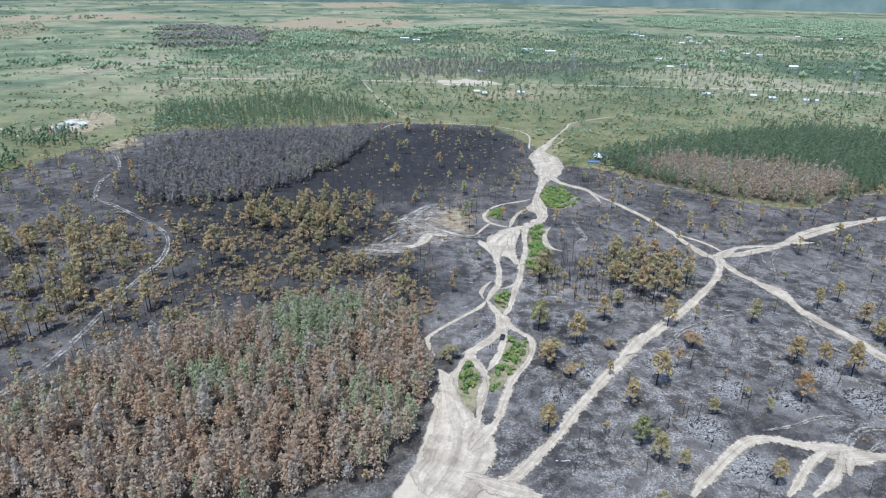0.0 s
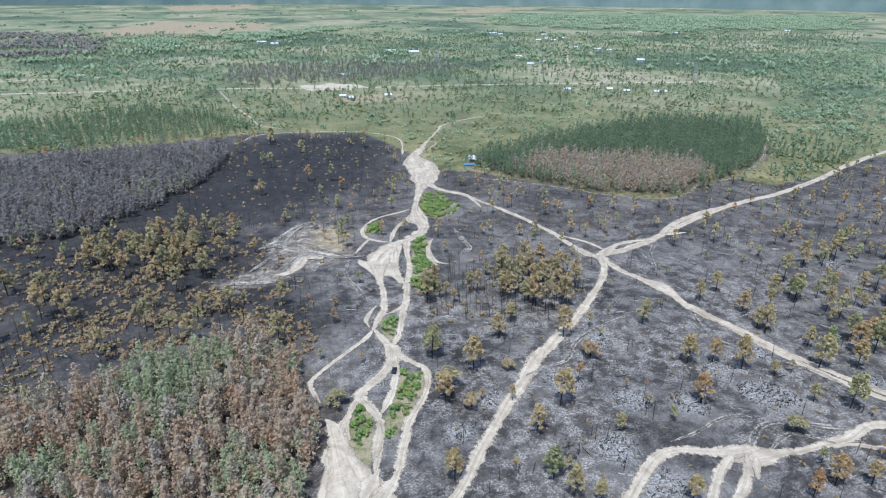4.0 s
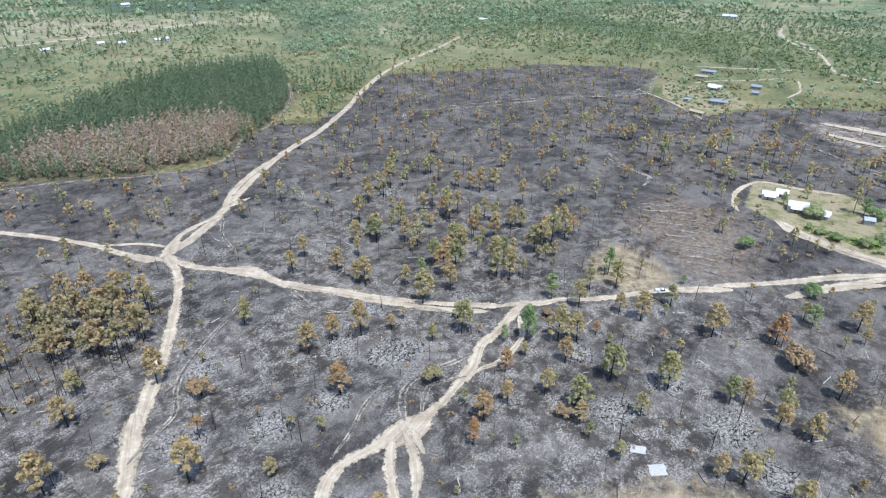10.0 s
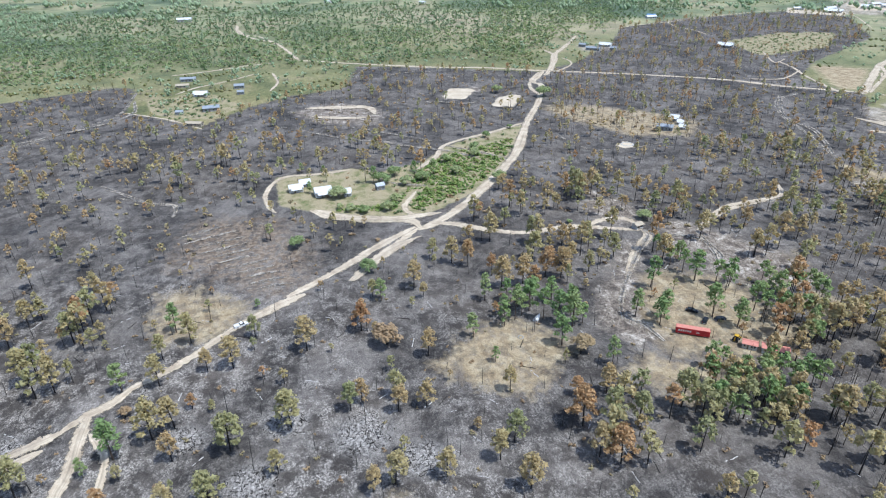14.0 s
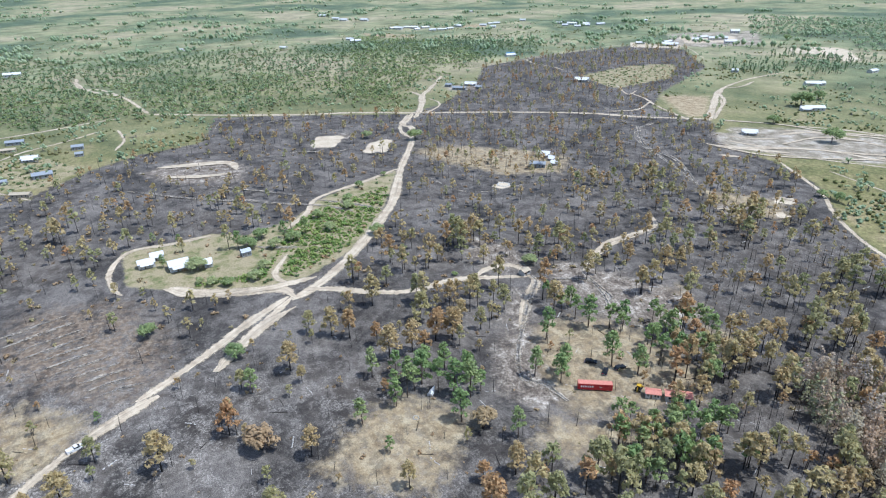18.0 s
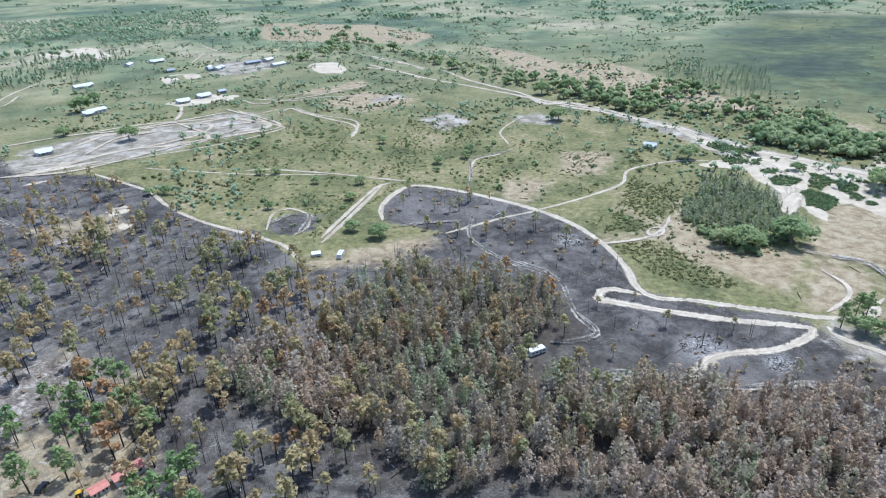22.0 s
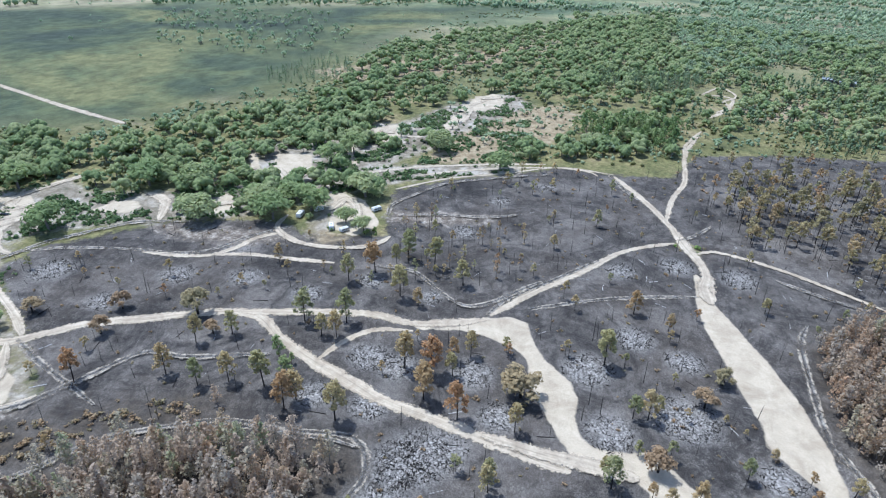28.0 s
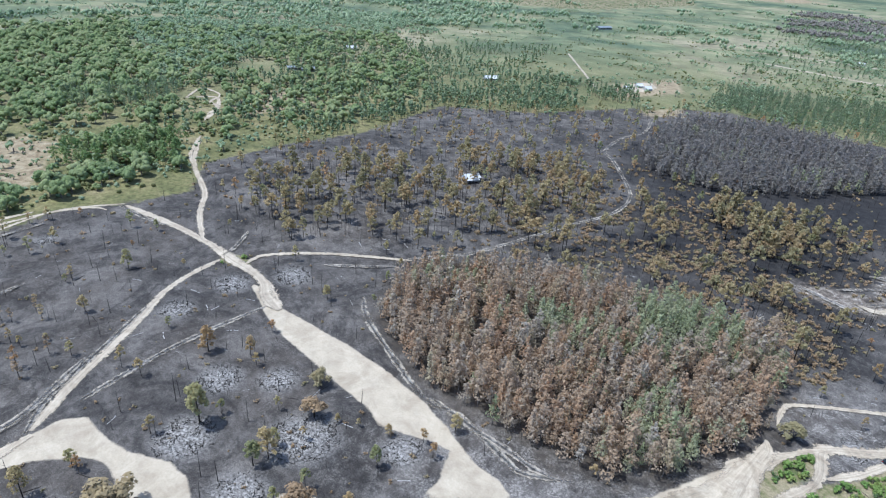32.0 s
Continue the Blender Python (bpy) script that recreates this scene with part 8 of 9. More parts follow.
def ash_line(seed):
    """Where a log burnt away: a thin broken line of white ash, a few fingers high."""
    p = Plant(seed)
    x, bend = -2.2, 0.0
    while x < 2.2:
        step = 0.4 + 0.7 * p.r.random()
        nxt = bend + p.r.normal(0, 0.12)
        if p.r.random() < 0.8:
            p.limb([(x, bend, 0.04), (x + step, nxt, 0.05)], (0.10 + 0.16 * p.r.random(), 0.08 + 0.12 * p.r.random()), 4)
        x, bend = x + step, nxt
    return p.done()


def fallen_log(seed):
    p = Plant(seed)
    end = p.r.normal(0, 0.6)
    p.limb([(-3, 0, 0.16), (0, end / 3, 0.18), (3, end, 0.14)], (0.17, 0.14, 0.07), 5)
    p.limb([(1, end / 2, 0.2), (1.8, end / 2 + 0.9, 0.5)], (0.05, 0.02), 3)
    return p.done()


bare = without(spread(BURN, 15, 1.5, 0.55), *hollows, *GREEN_PATCHES)
close = inside(near_side, bare[:, 0], bare[:, 1])
scatter("ash_lines", [ash_line(s + 160) for s in range(5)], bare[close], [ASH], "broken white ash lines left by burnt-out logs", "ash", (0.35, 1.2))
scatter("fallen_logs", [fallen_log(s + 170) for s in range(4)], spread(near_side, 21, 2, 0.5), [CHAR], "charred pine logs lying on the ash", "logs", (0.5, 1.1))

# ---- green country around ----
for key, spacing, kinds in (("grass_n", 14, TINY_PINES + LONE), ("open_ne", 11.5, TINY_PINES[:2] + LONE), ("woods_nw", 11, TINY_PINES + LONE[:2]), ("pine_se", 11, TINY_PINES), ("wood_north_west", 10.5, TINY_PINES), ("pines_north_west", 5.5, TINY_PINES), ("pines_north_east", 8, TINY_PINES)):
    where = without(spread(R[key], spacing, 2), BURN, R["plant_a"])
    thin = np.array([noise.noise(Vector((x * 0.016, y * 0.016, 8.0))) for x, y in where]) + rng.normal(0, 0.12, len(where))
    if key in ("grass_n", "open_ne", "woods_nw"):
        thin += 0.8 * (mask([R[key]], where[:, 0], where[:, 1], 160) - 1)
    scatter("pine_wood", kinds, where[thin > -0.22], [BARK, FAR_NEEDLES], "open wood of green pines in grass", "trees", (0.5, 1.15))
for key, spacing, kinds in (("oaks_a", 12, FAR_OAKS), ("oaks_b", 10.5, OAKS), ("oak_belt", 7.5, OAKS), ("woods_e", 11, FAR_OAKS), ("woods_w", 12, FAR_OAKS), ("oaks_se", 15, FAR_OAKS)):
    where = apart(without(spread(R[key], spacing, 4.5), BURN, R["clearing"], *(p for p in SPOIL_PATCHES if area(p) < 2500)), 6)
    gaps = np.array([noise.noise(Vector((x * 0.012, y * 0.012, 2.0))) for x, y in where])
    where = where[gaps > {"woods_w": -0.3, "woods_e": -0.4, "oaks_a": -0.22, "oaks_b": -0.22, "oak_belt": -0.25}.get(key, -1)]
    scatter("oak_wood", kinds, where, [GREY_BARK, OAK], "round-crowned dark green oak trees", "trees", (0.4, 1.45))
scatter("cypress_wood", SPIRES, without(spread(R["wood_north"], 6.5), BURN), [GREY_BARK, SPIRE], "dark green cypress wood beyond the burnt hollow", "trees", (0.6, 1.1))
# Grey trees added on the plain to stand in for cloud shade on woods
scatter("cypress_wood", FAR_CYPRESSES, spread(R["shade_strip"], 11), [GREY_BARK, DOME_GREY], "strip of grey cypress standing in for cloud shade on dark wood", "trees", (0.6, 1.0))
scatter("green_bushes", LONE, without(spread(R["open_ne"], 19, 1, 0.8), BURN), [GREY_BARK, BUSH], "broad green bushes between pines", "shrubs", (0.4, 1.1))
scatter("green_bushes", LONE, without(spread(R["grass_n"], 30, 1, 0.8), BURN, R["plant_a"]), [GREY_BARK, BUSH], "broad green bushes in open grassland", "shrubs", (0.4, 1.1))
thicket = spread(R["thicket"], 3.3, 1)
back = thicket[:, 1] < -262 - 0.25 * thicket[:, 0]
scatter("young_cypress", LOW_SPIRES, thicket[back], [GREY_BARK, CYPRESS], "thicket of pale green young cypress in the meadow", "trees", (0.45, 0.8))
scatter("thicket_trees", ROUND, apart(thicket[~back], 2.6), [GREY_BARK, OAK], "low rounded green trees along the edge of the thicket", "trees", (0.6, 1.4))
scatter("thicket_trees", ROUND, apart(thicket[back], 6), [GREY_BARK, OAK], "low rounded green trees among young cypress", "trees", (0.5, 1.0))
for key, spacing in (("meadow", 26), ("meadow_b", 22)):
    scrub = spread(R[key], 3.1, 1, 0.85)
    thick = np.array([noise.noise(Vector((x * 0.03, y * 0.03, 4.0))) for x, y in scrub])
    scatter("low_scrub", LOW, scrub[thick > 0.08], [BARK, SCRUB], "low olive green scrub in the meadow", "shrubs", (0.35, 1.0))
    scatter("round_bushes", ROUND, spread(R[key], spacing, 2, 0.7), [BARK, OAK], "round dark green bushes in the meadow", "shrubs", (0.6, 1.3))
    scatter("green_bushes", FAR_BUSHES, spread(R[key], spacing / 4, 1, 0.4), [BARK, BUSH], "low green bushes in the meadow", "shrubs", (0.5, 1.2))
for key in ("scrub_meadow", "scrub_meadow_b", "scrub_meadow_c"):
    scrub = spread(R[key], 1.9, 1, 0.9)
    thick = np.array([noise.noise(Vector((x * 0.05, y * 0.05, 4.0))) for x, y in scrub])
    scatter("low_scrub", LOW, scrub[thick > -0.25], [BARK, SCRUB], "dense low olive green scrub around the thicket", "shrubs", (0.4, 1.2))
scatter("low_scrub", LOW, spread(R["hedge_lot"], 2.0, 0.6, 0.85), [BARK, LUSH], "bright yellow-green low growth on the lot", "shrubs", (0.5, 1.3))
scatter("green_bushes", ROUND, spread(R["hedge_lot"], 4.6, 1, 0.75), [BARK, LUSH], "hedge of green bushes on the lot", "shrubs", (0.4, 0.9))
for p in GREEN_PATCHES:
    if area(p) < 2500:
        scatter("green_bushes", ROUND, spread(p, 2.6, 0.6, 0.9), [BARK, LUSH], "thick bright green bushes between braided tracks", "shrubs", (0.4, 0.95))
    scatter("green_bushes", BUSHES, without(spread(p, 6, 0.5, 0.5), R["lot_lawn"]), [BARK, BUSH], "bright green bushes and young growth", "shrubs", (0.6, 1.4))
scatter("green_bushes", FAR_BUSHES, without(spread(R["open_ne"], 13, 1, 0.7), BURN), [BARK, BUSH], "low green scrub between pines", "shrubs", (0.7, 1.8))
islands = spread(R["village"], 2.8, 0.8, 0.9)
thick = np.array([noise.noise(Vector((x * 0.045, y * 0.045, 6.0))) for x, y in islands])
scatter("low_scrub", LOW, without(islands[thick > -0.02], BURN), [BARK, BUSH], "islands of low green bushes between sandy lanes", "shrubs", (1.0, 2.4))
clumps = []
for x, y, size in BUSH_ISLANDS:
    if inside(VILLAGE_SAND, np.array([x]), np.array([y]))[0]:
        continue
    n = int(size * size * 0.45)
    a, q = rng.random(n) * 6.283, np.sqrt(rng.random(n)) * size * rng.uniform(0.7, 1.15, n)
    clumps.append(np.stack([x + 1.5 * q * np.cos(a), y + q * np.sin(a)], 1))
for p in SCRUB_ISLANDS:
    n = int(area(p) * 0.35)
    lo, hi = np.min(p, 0) - 1, np.max(p, 0) + 1
    q = rng.uniform(lo, hi, (3 * n, 2))
    clumps.append(q[inside(p, q[:, 0], q[:, 1])])
scatter("bush_islands", LOW + BUSHES[:2], np.concatenate(clumps), [BARK, BUSH], "round islands of dense green bushes in white sand", "shrubs", (0.7, 1.3))
for key in ("village", "clearing"):
    scatter("green_bushes", ROUND, without(spread(R[key], 9, 1, 0.6), BURN), [BARK, BUSH], "low green bushes between sandy yards", "shrubs", (0.25, 0.8))
# Closed woods and scrub in the middle distance
for key, spacing, size in (("forest_west", 7.6, (0.8, 1.6)), ("green_north_west", 8, (0.6, 1.2)), ("green_north", 10, (0.7, 1.4)), ("green_north_east", 11, (0.7, 1.5)), ("green_east", 8.5, (0.6, 1.3)), ("scrub_settled", 7.5, (0.3, 1.0)), ("tree_line", 9, (0.6, 1.2)), ("marsh_island", 12, (0.8, 1.5)), ("marsh_wood", 19, (0.9, 1.7)), ("wood_by_pad", 9, (0.7, 1.4)), ("wood_far_east", 13, (0.7, 1.6)), ("oak_far_east", 8, (0.7, 1.5)), ("oak_far_east_b", 9, (0.6, 1.3)), ("scrub_east", 7.5, (0.25, 0.9)), ("scrub_north", 15, (0.25, 0.8))):
    where = without(spread(R[key], spacing, 2), BURN, R["woods_e"], R["plant_a"])
    thin = np.array([noise.noise(Vector((x * 0.02, y * 0.02, 21.0))) for x, y in where]) + rng.normal(0, 0.1, len(where))
    thin += 0.6 * (mask([R[key]], where[:, 0], where[:, 1], 45) - 1)
    scatter("green_wood", LONE, where[thin > -0.26], [GREY_BARK, OAK if "scrub" in key else WOODS], "low green trees and thick scrub" if "scrub" in key else "closed green wood of round crowns", "trees", size)
scatter("cypress_wood", SPIRES, np.concatenate([spread(R["marsh_cypress"], 10, 2), spread(R["marsh_cypress_b"], 9, 2)]), [GREY_BARK, SPIRE], "thin pale cypress at the marsh edge", "trees", (0.5, 0.9))
scatter("cypress_wood", SPIRES, spread(R["pale_wood_west"], 5.5, 2), [GREY_BARK, SPIRE], "pale green cypress wood among oaks", "trees", (0.6, 1.0))
scatter("green_pine_stand", PINES, spread(R["pines_west"], 6.5, 3), [BARK, NEEDLES], "stand of living green pines beside the burn", "trees", (0.7, 1.1))
for key, spacing, leaf in (("green_band", 24, WOODS), ("forest_north_east", 27, WOODS), ("grey_wood_north", 24, DOME_GREY)):
    where = spread(R[key], spacing, 2)
    thin = np.array([noise.noise(Vector((x * 0.006, y * 0.006, 23.0))) for x, y in where]) + 0.9 * (mask([R[key]], where[:, 0], where[:, 1], 150) - 1)
    scatter("far_woods", CLUMPS, where[thin > -0.45], [GREY_BARK, leaf], "distant belt of closed woods", "trees", (0.7, 1.2))
# Far woods out to the horizon
u = rng.random(6000)
far_r = 1150 * (4700 / 1150) ** u
far_a = np.where(rng.random(6000) < 0.42, rng.uniform(2.4, 3.75, 6000), rng.random(6000) * 2 * np.pi)
far = np.stack([50 + far_r * np.cos(far_a), 50 + far_r * np.sin(far_a)], 1)
patch = np.array([noise.noise(Vector((x * 0.0035, y * 0.0035, 3.0))) + 0.5 * noise.noise(Vector((x * 0.011, y * 0.011, 9.0))) for x, y in far])
wooded = (far_a > 2.45) & (far_a < 3.7)
far = far[patch > np.where(wooded, -0.45, -0.16)]
open_land = [BURN, R["marsh"], R["meadow"], R["plant_a"], R["oaks_a"], R["woods_e"], R["woods_w"]]
scatter("far_woods", CLUMPS, without(far, *open_land), [GREY_BARK, WOODS], "far green woods on the plain", "trees", (0.7, 1.3))
scatter("marsh_bushes", LONE, without(spread(R["marsh"], 75, 2, 0.5), R["oaks_a"], R["woods_e"]), [GREY_BARK, WOODS], "dark bushes dotted over the wet marsh", "shrubs", (0.5, 1.2))
# Low scrub over all the open country between the woods
def far_scrub(seed):
    """A handful of neighbouring bushes."""
    p = Plant(seed)
    for _ in range(5):
        x, y = p.r.normal(0, 6, 2)
        p.lobe((x, y, 0.7), p.r.uniform(0.8, 2.2), 0.8, 1, 1.2, False)
    return p.done()


near_r = 380 * (1700 / 380) ** rng.random(17000)
near_a = rng.random(17000) * 2 * np.pi
near = np.stack([50 + near_r * np.cos(near_a), 50 + near_r * np.sin(near_a)], 1)
patch = np.array([noise.noise(Vector((x * 0.009, y * 0.009, 31.0))) for x, y in near]) + rng.normal(0, 0.15, len(near))
near = near[patch > -0.12]
near = without(near, BURN, R["marsh"], R["meadow"], R["meadow_b"], R["plant_a"], R["village"], R["clearing"], *SPOIL_PATCHES, *SAND_PADS)
near = near[road_gap(near[:, 0], near[:, 1]) > 6]
for k, leaf in enumerate((WOODS, SCRUB)):
    scatter("far_scrub", [far_scrub(s + 180) for s in range(5)], near[k::2], [GREY_BARK, leaf], "scattered green scrub over open country", "shrubs", (0.6, 1.3))
# Single trees thinly strewn over the open country
far_r = 400 * (2000 / 400) ** rng.random(7000)
far_a = rng.random(7000) * 2 * np.pi
far = np.stack([50 + far_r * np.cos(far_a), 50 + far_r * np.sin(far_a)], 1)
patch = np.array([noise.noise(Vector((x * 0.006, y * 0.006, 13.0))) for x, y in far])
scatter("scattered_trees", LONE, without(far[patch > -0.2], *open_land), [GREY_BARK, WOODS], "small trees and bushes thinly strewn over open grassland", "trees", (0.4, 1.3))


# The last belt of woods against the sky: a backdrop ring with haze in its colour
ring = np.arange(240) / 240 * 2 * np.pi
top = 118 + 10 * np.sin(ring * 9) + 6 * np.sin(ring * 31 + 1) + rng.normal(0, 3, 240)
rim = np.concatenate([np.stack([50 + 4925 * np.cos(ring), 50 + 4925 * np.sin(ring), z], 1) for z in (np.full(240, -2.0), top)])
k = np.arange(240)
belt = Nodes("hazed_belt", 1.0)
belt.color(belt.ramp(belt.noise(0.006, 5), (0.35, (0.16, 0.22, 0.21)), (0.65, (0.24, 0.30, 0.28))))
tagged(new("backdrop", mesh_of("backdrop", rim, np.stack([k, (k + 1) % 240, (k + 1) % 240 + 240, k + 240], 1), [belt.mat])), "backdrop of distant woods with haze painted into its blue-green", "backdrop", kind="structure")


# ---- buildings and vehicles ----
def paint(name, color, rough=0.55, metal=0.0, wear=0.25, scale=1.2):
    return plain(name, color, rough, metal, wear, scale)


WHITE_METAL = paint("white_sheet_metal", (0.62, 0.63, 0.64), 0.45, 0.0, 0.2)
GREY_METAL = paint("galvanised_roof", (0.36, 0.39, 0.42), 0.4, 0.3, 0.25)
BLUE_METAL = paint("blue_roof", (0.10, 0.22, 0.38), 0.45)
WALL_WHITE = paint("weathered_white_siding", (0.55, 0.54, 0.51), 0.7)
WALL_TAN = paint("tan_siding", (0.42, 0.36, 0.27), 0.7)
WALL_GREY = paint("grey_siding", (0.28, 0.29, 0.29), 0.7)
RED_PAINT = paint("faded_red_paint", (0.46, 0.035, 0.04), 0.5, 0, 0.3)
RED_ROOF = paint("sun_bleached_red_top", (0.55, 0.22, 0.17), 0.6, 0, 0.25)
BLACK_PAINT = paint("black_car_paint", (0.018, 0.02, 0.024), 0.25, 0, 0.2)
WHITE_PAINT = paint("white_car_paint", (0.68, 0.68, 0.67), 0.3, 0, 0.1)
YELLOW_PAINT = paint("machine_yellow", (0.55, 0.34, 0.03), 0.5, 0, 0.3)
TYRE = paint("tyre_rubber", (0.02, 0.02, 0.02), 0.9)
GLASS = paint("dark_glass", (0.02, 0.028, 0.035), 0.08, 0, 0.1)
STEEL = paint("galvanised_steel", (0.42, 0.43, 0.44), 0.45, 0.6, 0.2)
CONCRETE = paint("pale_concrete", (0.50, 0.49, 0.46), 0.85, 0, 0.25)
TIMBER = paint("grey_timber", (0.20, 0.165, 0.13), 0.85, 0, 0.35)


def part(name, bm, material, parent, label=""):
    """One mesh object under a thing or a part."""
    me = bpy.data.meshes.new(name)
    bmesh.ops.recalc_face_normals(bm, faces=bm.faces)
    bm.to_mesh(me)
    bm.free()
    me.materials.append(material)
    ob = new(name, me)
    ob.parent = parent
    if label:
        ob["label"] = label
    return ob


def block(x, y, z, w, d, h, bevel=0.0, bm=None):
    """A box that stands at z, with its edges eased."""
    bm = bm or bmesh.new()
    made = bmesh.ops.create_cube(bm, size=1.0, matrix=Matrix.Translation((x, y, z + h / 2)) @ Matrix.Diagonal((w, d, h, 1)))
    if bevel:
        edges = list({e for v in made["verts"] for e in v.link_edges})
        bmesh.ops.bevel(bm, geom=edges, offset=bevel, segments=1, affect="EDGES")
    return bm


def prism(profile, length, axis="y", bm=None, at=(0, 0, 0)):
    """An outline of (across, up) drawn out along an axis."""
    bm = bm or bmesh.new()
    ends = []
    for s in (-0.5, 0.5):
        ends.append([bm.verts.new(((a, s * length, z) if axis == "y" else (s * length, a, z))) for a, z in profile])
    for v in ends[0] + ends[1]:
        v.co += Vector(at)
    n = len(profile)
    for k in range(n):
        bm.faces.new((ends[0][k], ends[0][(k + 1) % n], ends[1][(k + 1) % n], ends[1][k]))
    bm.faces.new(ends[0][::-1])
    bm.faces.new(ends[1])
    return bm


def tube(a, b, radius, sides=8, bm=None):
    bm = bm or bmesh.new()
    a, b = Vector(a), Vector(b)
    m = Matrix.Translation((a + b) / 2) @ (b - a).to_track_quat("Z", "Y").to_matrix().to_4x4()
    bmesh.ops.create_cone(bm, cap_ends=True, segments=sides, radius1=radius, radius2=radius, depth=(b - a).length, matrix=m)
    return bm


def window(x, y, z, w, h, facing, parent):
    """A framed pane proud of a wall; facing: 0 along x, 1 along y."""
    d = (w, 0.10) if facing == 0 else (0.10, w)
    frame_part = part("window", block(x, y, z, *d, h, 0.02), WALL_WHITE, parent)
    p = (w - 0.16, 0.14) if facing == 0 else (0.14, w - 0.16)
    part("pane", block(x, y, z + 0.08, *p, h - 0.16), GLASS, frame_part)


def house(name, w, d, h, wall, roof, label, category, ribs=True, porch=False):
    root = tagged(new(name), label, category)
    part("wall", prism([(-d / 2, 0), (d / 2, 0), (d / 2, h), (0, h + d * 0.20), (-d / 2, h)], w, "x"), wall, root)
    e, t = 0.45, 0.12
    up = d * 0.20
    k = up / (d / 2)
    profile = [(-d / 2 - e, h - e * k + 0.02), (0, h + up + 0.02), (d / 2 + e, h - e * k + 0.02), (d / 2 + e, h - e * k + t), (0, h + up + t + 0.03), (-d / 2 - e, h - e * k + t)]
    top = part("roof", prism(profile, w + 2 * e, "x"), roof, root)
    part("ridge_cap", tube((-w / 2 - e, 0, h + up + t), (w / 2 + e, 0, h + up + t), 0.12, 6), roof, top)
    part("door", block(-w * 0.12, -d / 2 - 0.03, 0, 0.95, 0.1, 2.05, 0.02), TIMBER, root)
    for x in (-w * 0.34, w * 0.14, w * 0.34):
        window(x, -d / 2 - 0.02, 1.0, 1.1, 1.1, 0, root)
    window(w / 2 + 0.02, 0, 1.0, 1.1, 1.1, 1, root)
    if porch:
        part("porch_roof", prism([(-d / 2 - 2.6, h - 0.75), (-d / 2 + 0.1, h - 0.15), (-d / 2 + 0.1, h - 0.05), (-d / 2 - 2.6, h - 0.65)], w * 0.8, "x"), roof, root)
        for x in (-w * 0.38, 0, w * 0.38):
            part("porch_post", block(x, -d / 2 - 2.4, 0, 0.12, 0.12, h - 0.68), TIMBER, root)
    return root


def put(thing, places, group="", first=True):
    """Sets a thing at the first place and copies of it at the others, sized to each."""
    base = Vector((thing["w"], thing["d"], thing["h"]))
    if group:
        thing["group"] = group
    for k, (x, y, yaw, w, d, h) in enumerate(places):
        m = pose(x, y, 0, 0, 0, yaw) @ Matrix.Diagonal((w / base.x, d / base.y, h / base.z, 1))
        if k == 0:
            thing.matrix_basis = m
        else:
            c = copy_thing(thing, m)
            c.scale = m.to_scale()


def sized(ob, w, d, h):
    ob["w"], ob["d"], ob["h"] = w, d, h
    return ob


put(sized(house("house", 10, 7, 3, WALL_WHITE, WHITE_METAL, "white house with bright metal roof on a clearing", "house", porch=True), 10, 7, 3), PLACES["white"], "white-roofed houses")
put(sized(house("house", 10, 6, 3, WALL_GREY, GREY_METAL, "grey shed with galvanised metal roof", "shed"), 10, 6, 3), PLACES["grey"], "grey sheds")
put(sized(house("mobile_home", 12, 5, 2.8, WALL_TAN, WALL_TAN, "long tan mobile home beside a lane", "mobile home"), 12, 5, 2.8), PLACES["tan"], "tan mobile homes")
put(sized(house("shed", 10, 6, 3, WALL_GREY, BLUE_METAL, "low shed with blue roof", "shed"), 10, 6, 3), PLACES["blue"], "blue-roofed sheds")
put(sized(house("far_house", 14, 8, 3, WALL_WHITE, WHITE_METAL, "small far house with pale roof among trees", "house"), 14, 8, 3), PLACES["town"], "houses of the far settlement")


def wheel(x, y, r, parent, width=0.24):
    w = part("wheel", tube((x, y - width / 2, r), (x, y + width / 2, r), r, 16), TYRE, parent)
    part("rim", tube((x, y - width / 2 - 0.01, r), (x, y + width / 2 + 0.01, r), r * 0.55, 10), STEEL, w)


def camper():
    root = tagged(new("camper_trailer"), "white camper trailer parked on bare ground", "camper")
    part("body", prism([(-3.2, 0.55), (3.2, 0.55), (3.25, 1.6), (2.9, 2.5), (-2.9, 2.55), (-3.25, 1.5)], 2.4, "y"), WHITE_PAINT, root)
    part("roof_vent", block(0.6, 0, 2.5, 0.7, 0.7, 0.16, 0.03), WALL_GREY, root)
    part("roof_unit", block(-1.0, 0, 2.5, 1.0, 0.8, 0.28, 0.06), WHITE_METAL, root)
    part("door", block(0.9, -1.22, 0.65, 0.7, 0.06, 1.75, 0.02), WALL_GREY, root)
    for x in (-1.9, -0.5, 2.2):
        part("window", block(x, -1.22, 1.3, 0.9, 0.07, 0.6, 0.02), GLASS, root)
    for y in (-1.1, 1.1):
        wheel(-0.4, y, 0.33, root)
    part("drawbar", block(3.8, 0, 0.45, 1.2, 0.12, 0.12), STEEL, root)
    return sized(root, 6.5, 2.5, 2.6)


put(camper(), PLACES["camper"], "campers in the clearings")


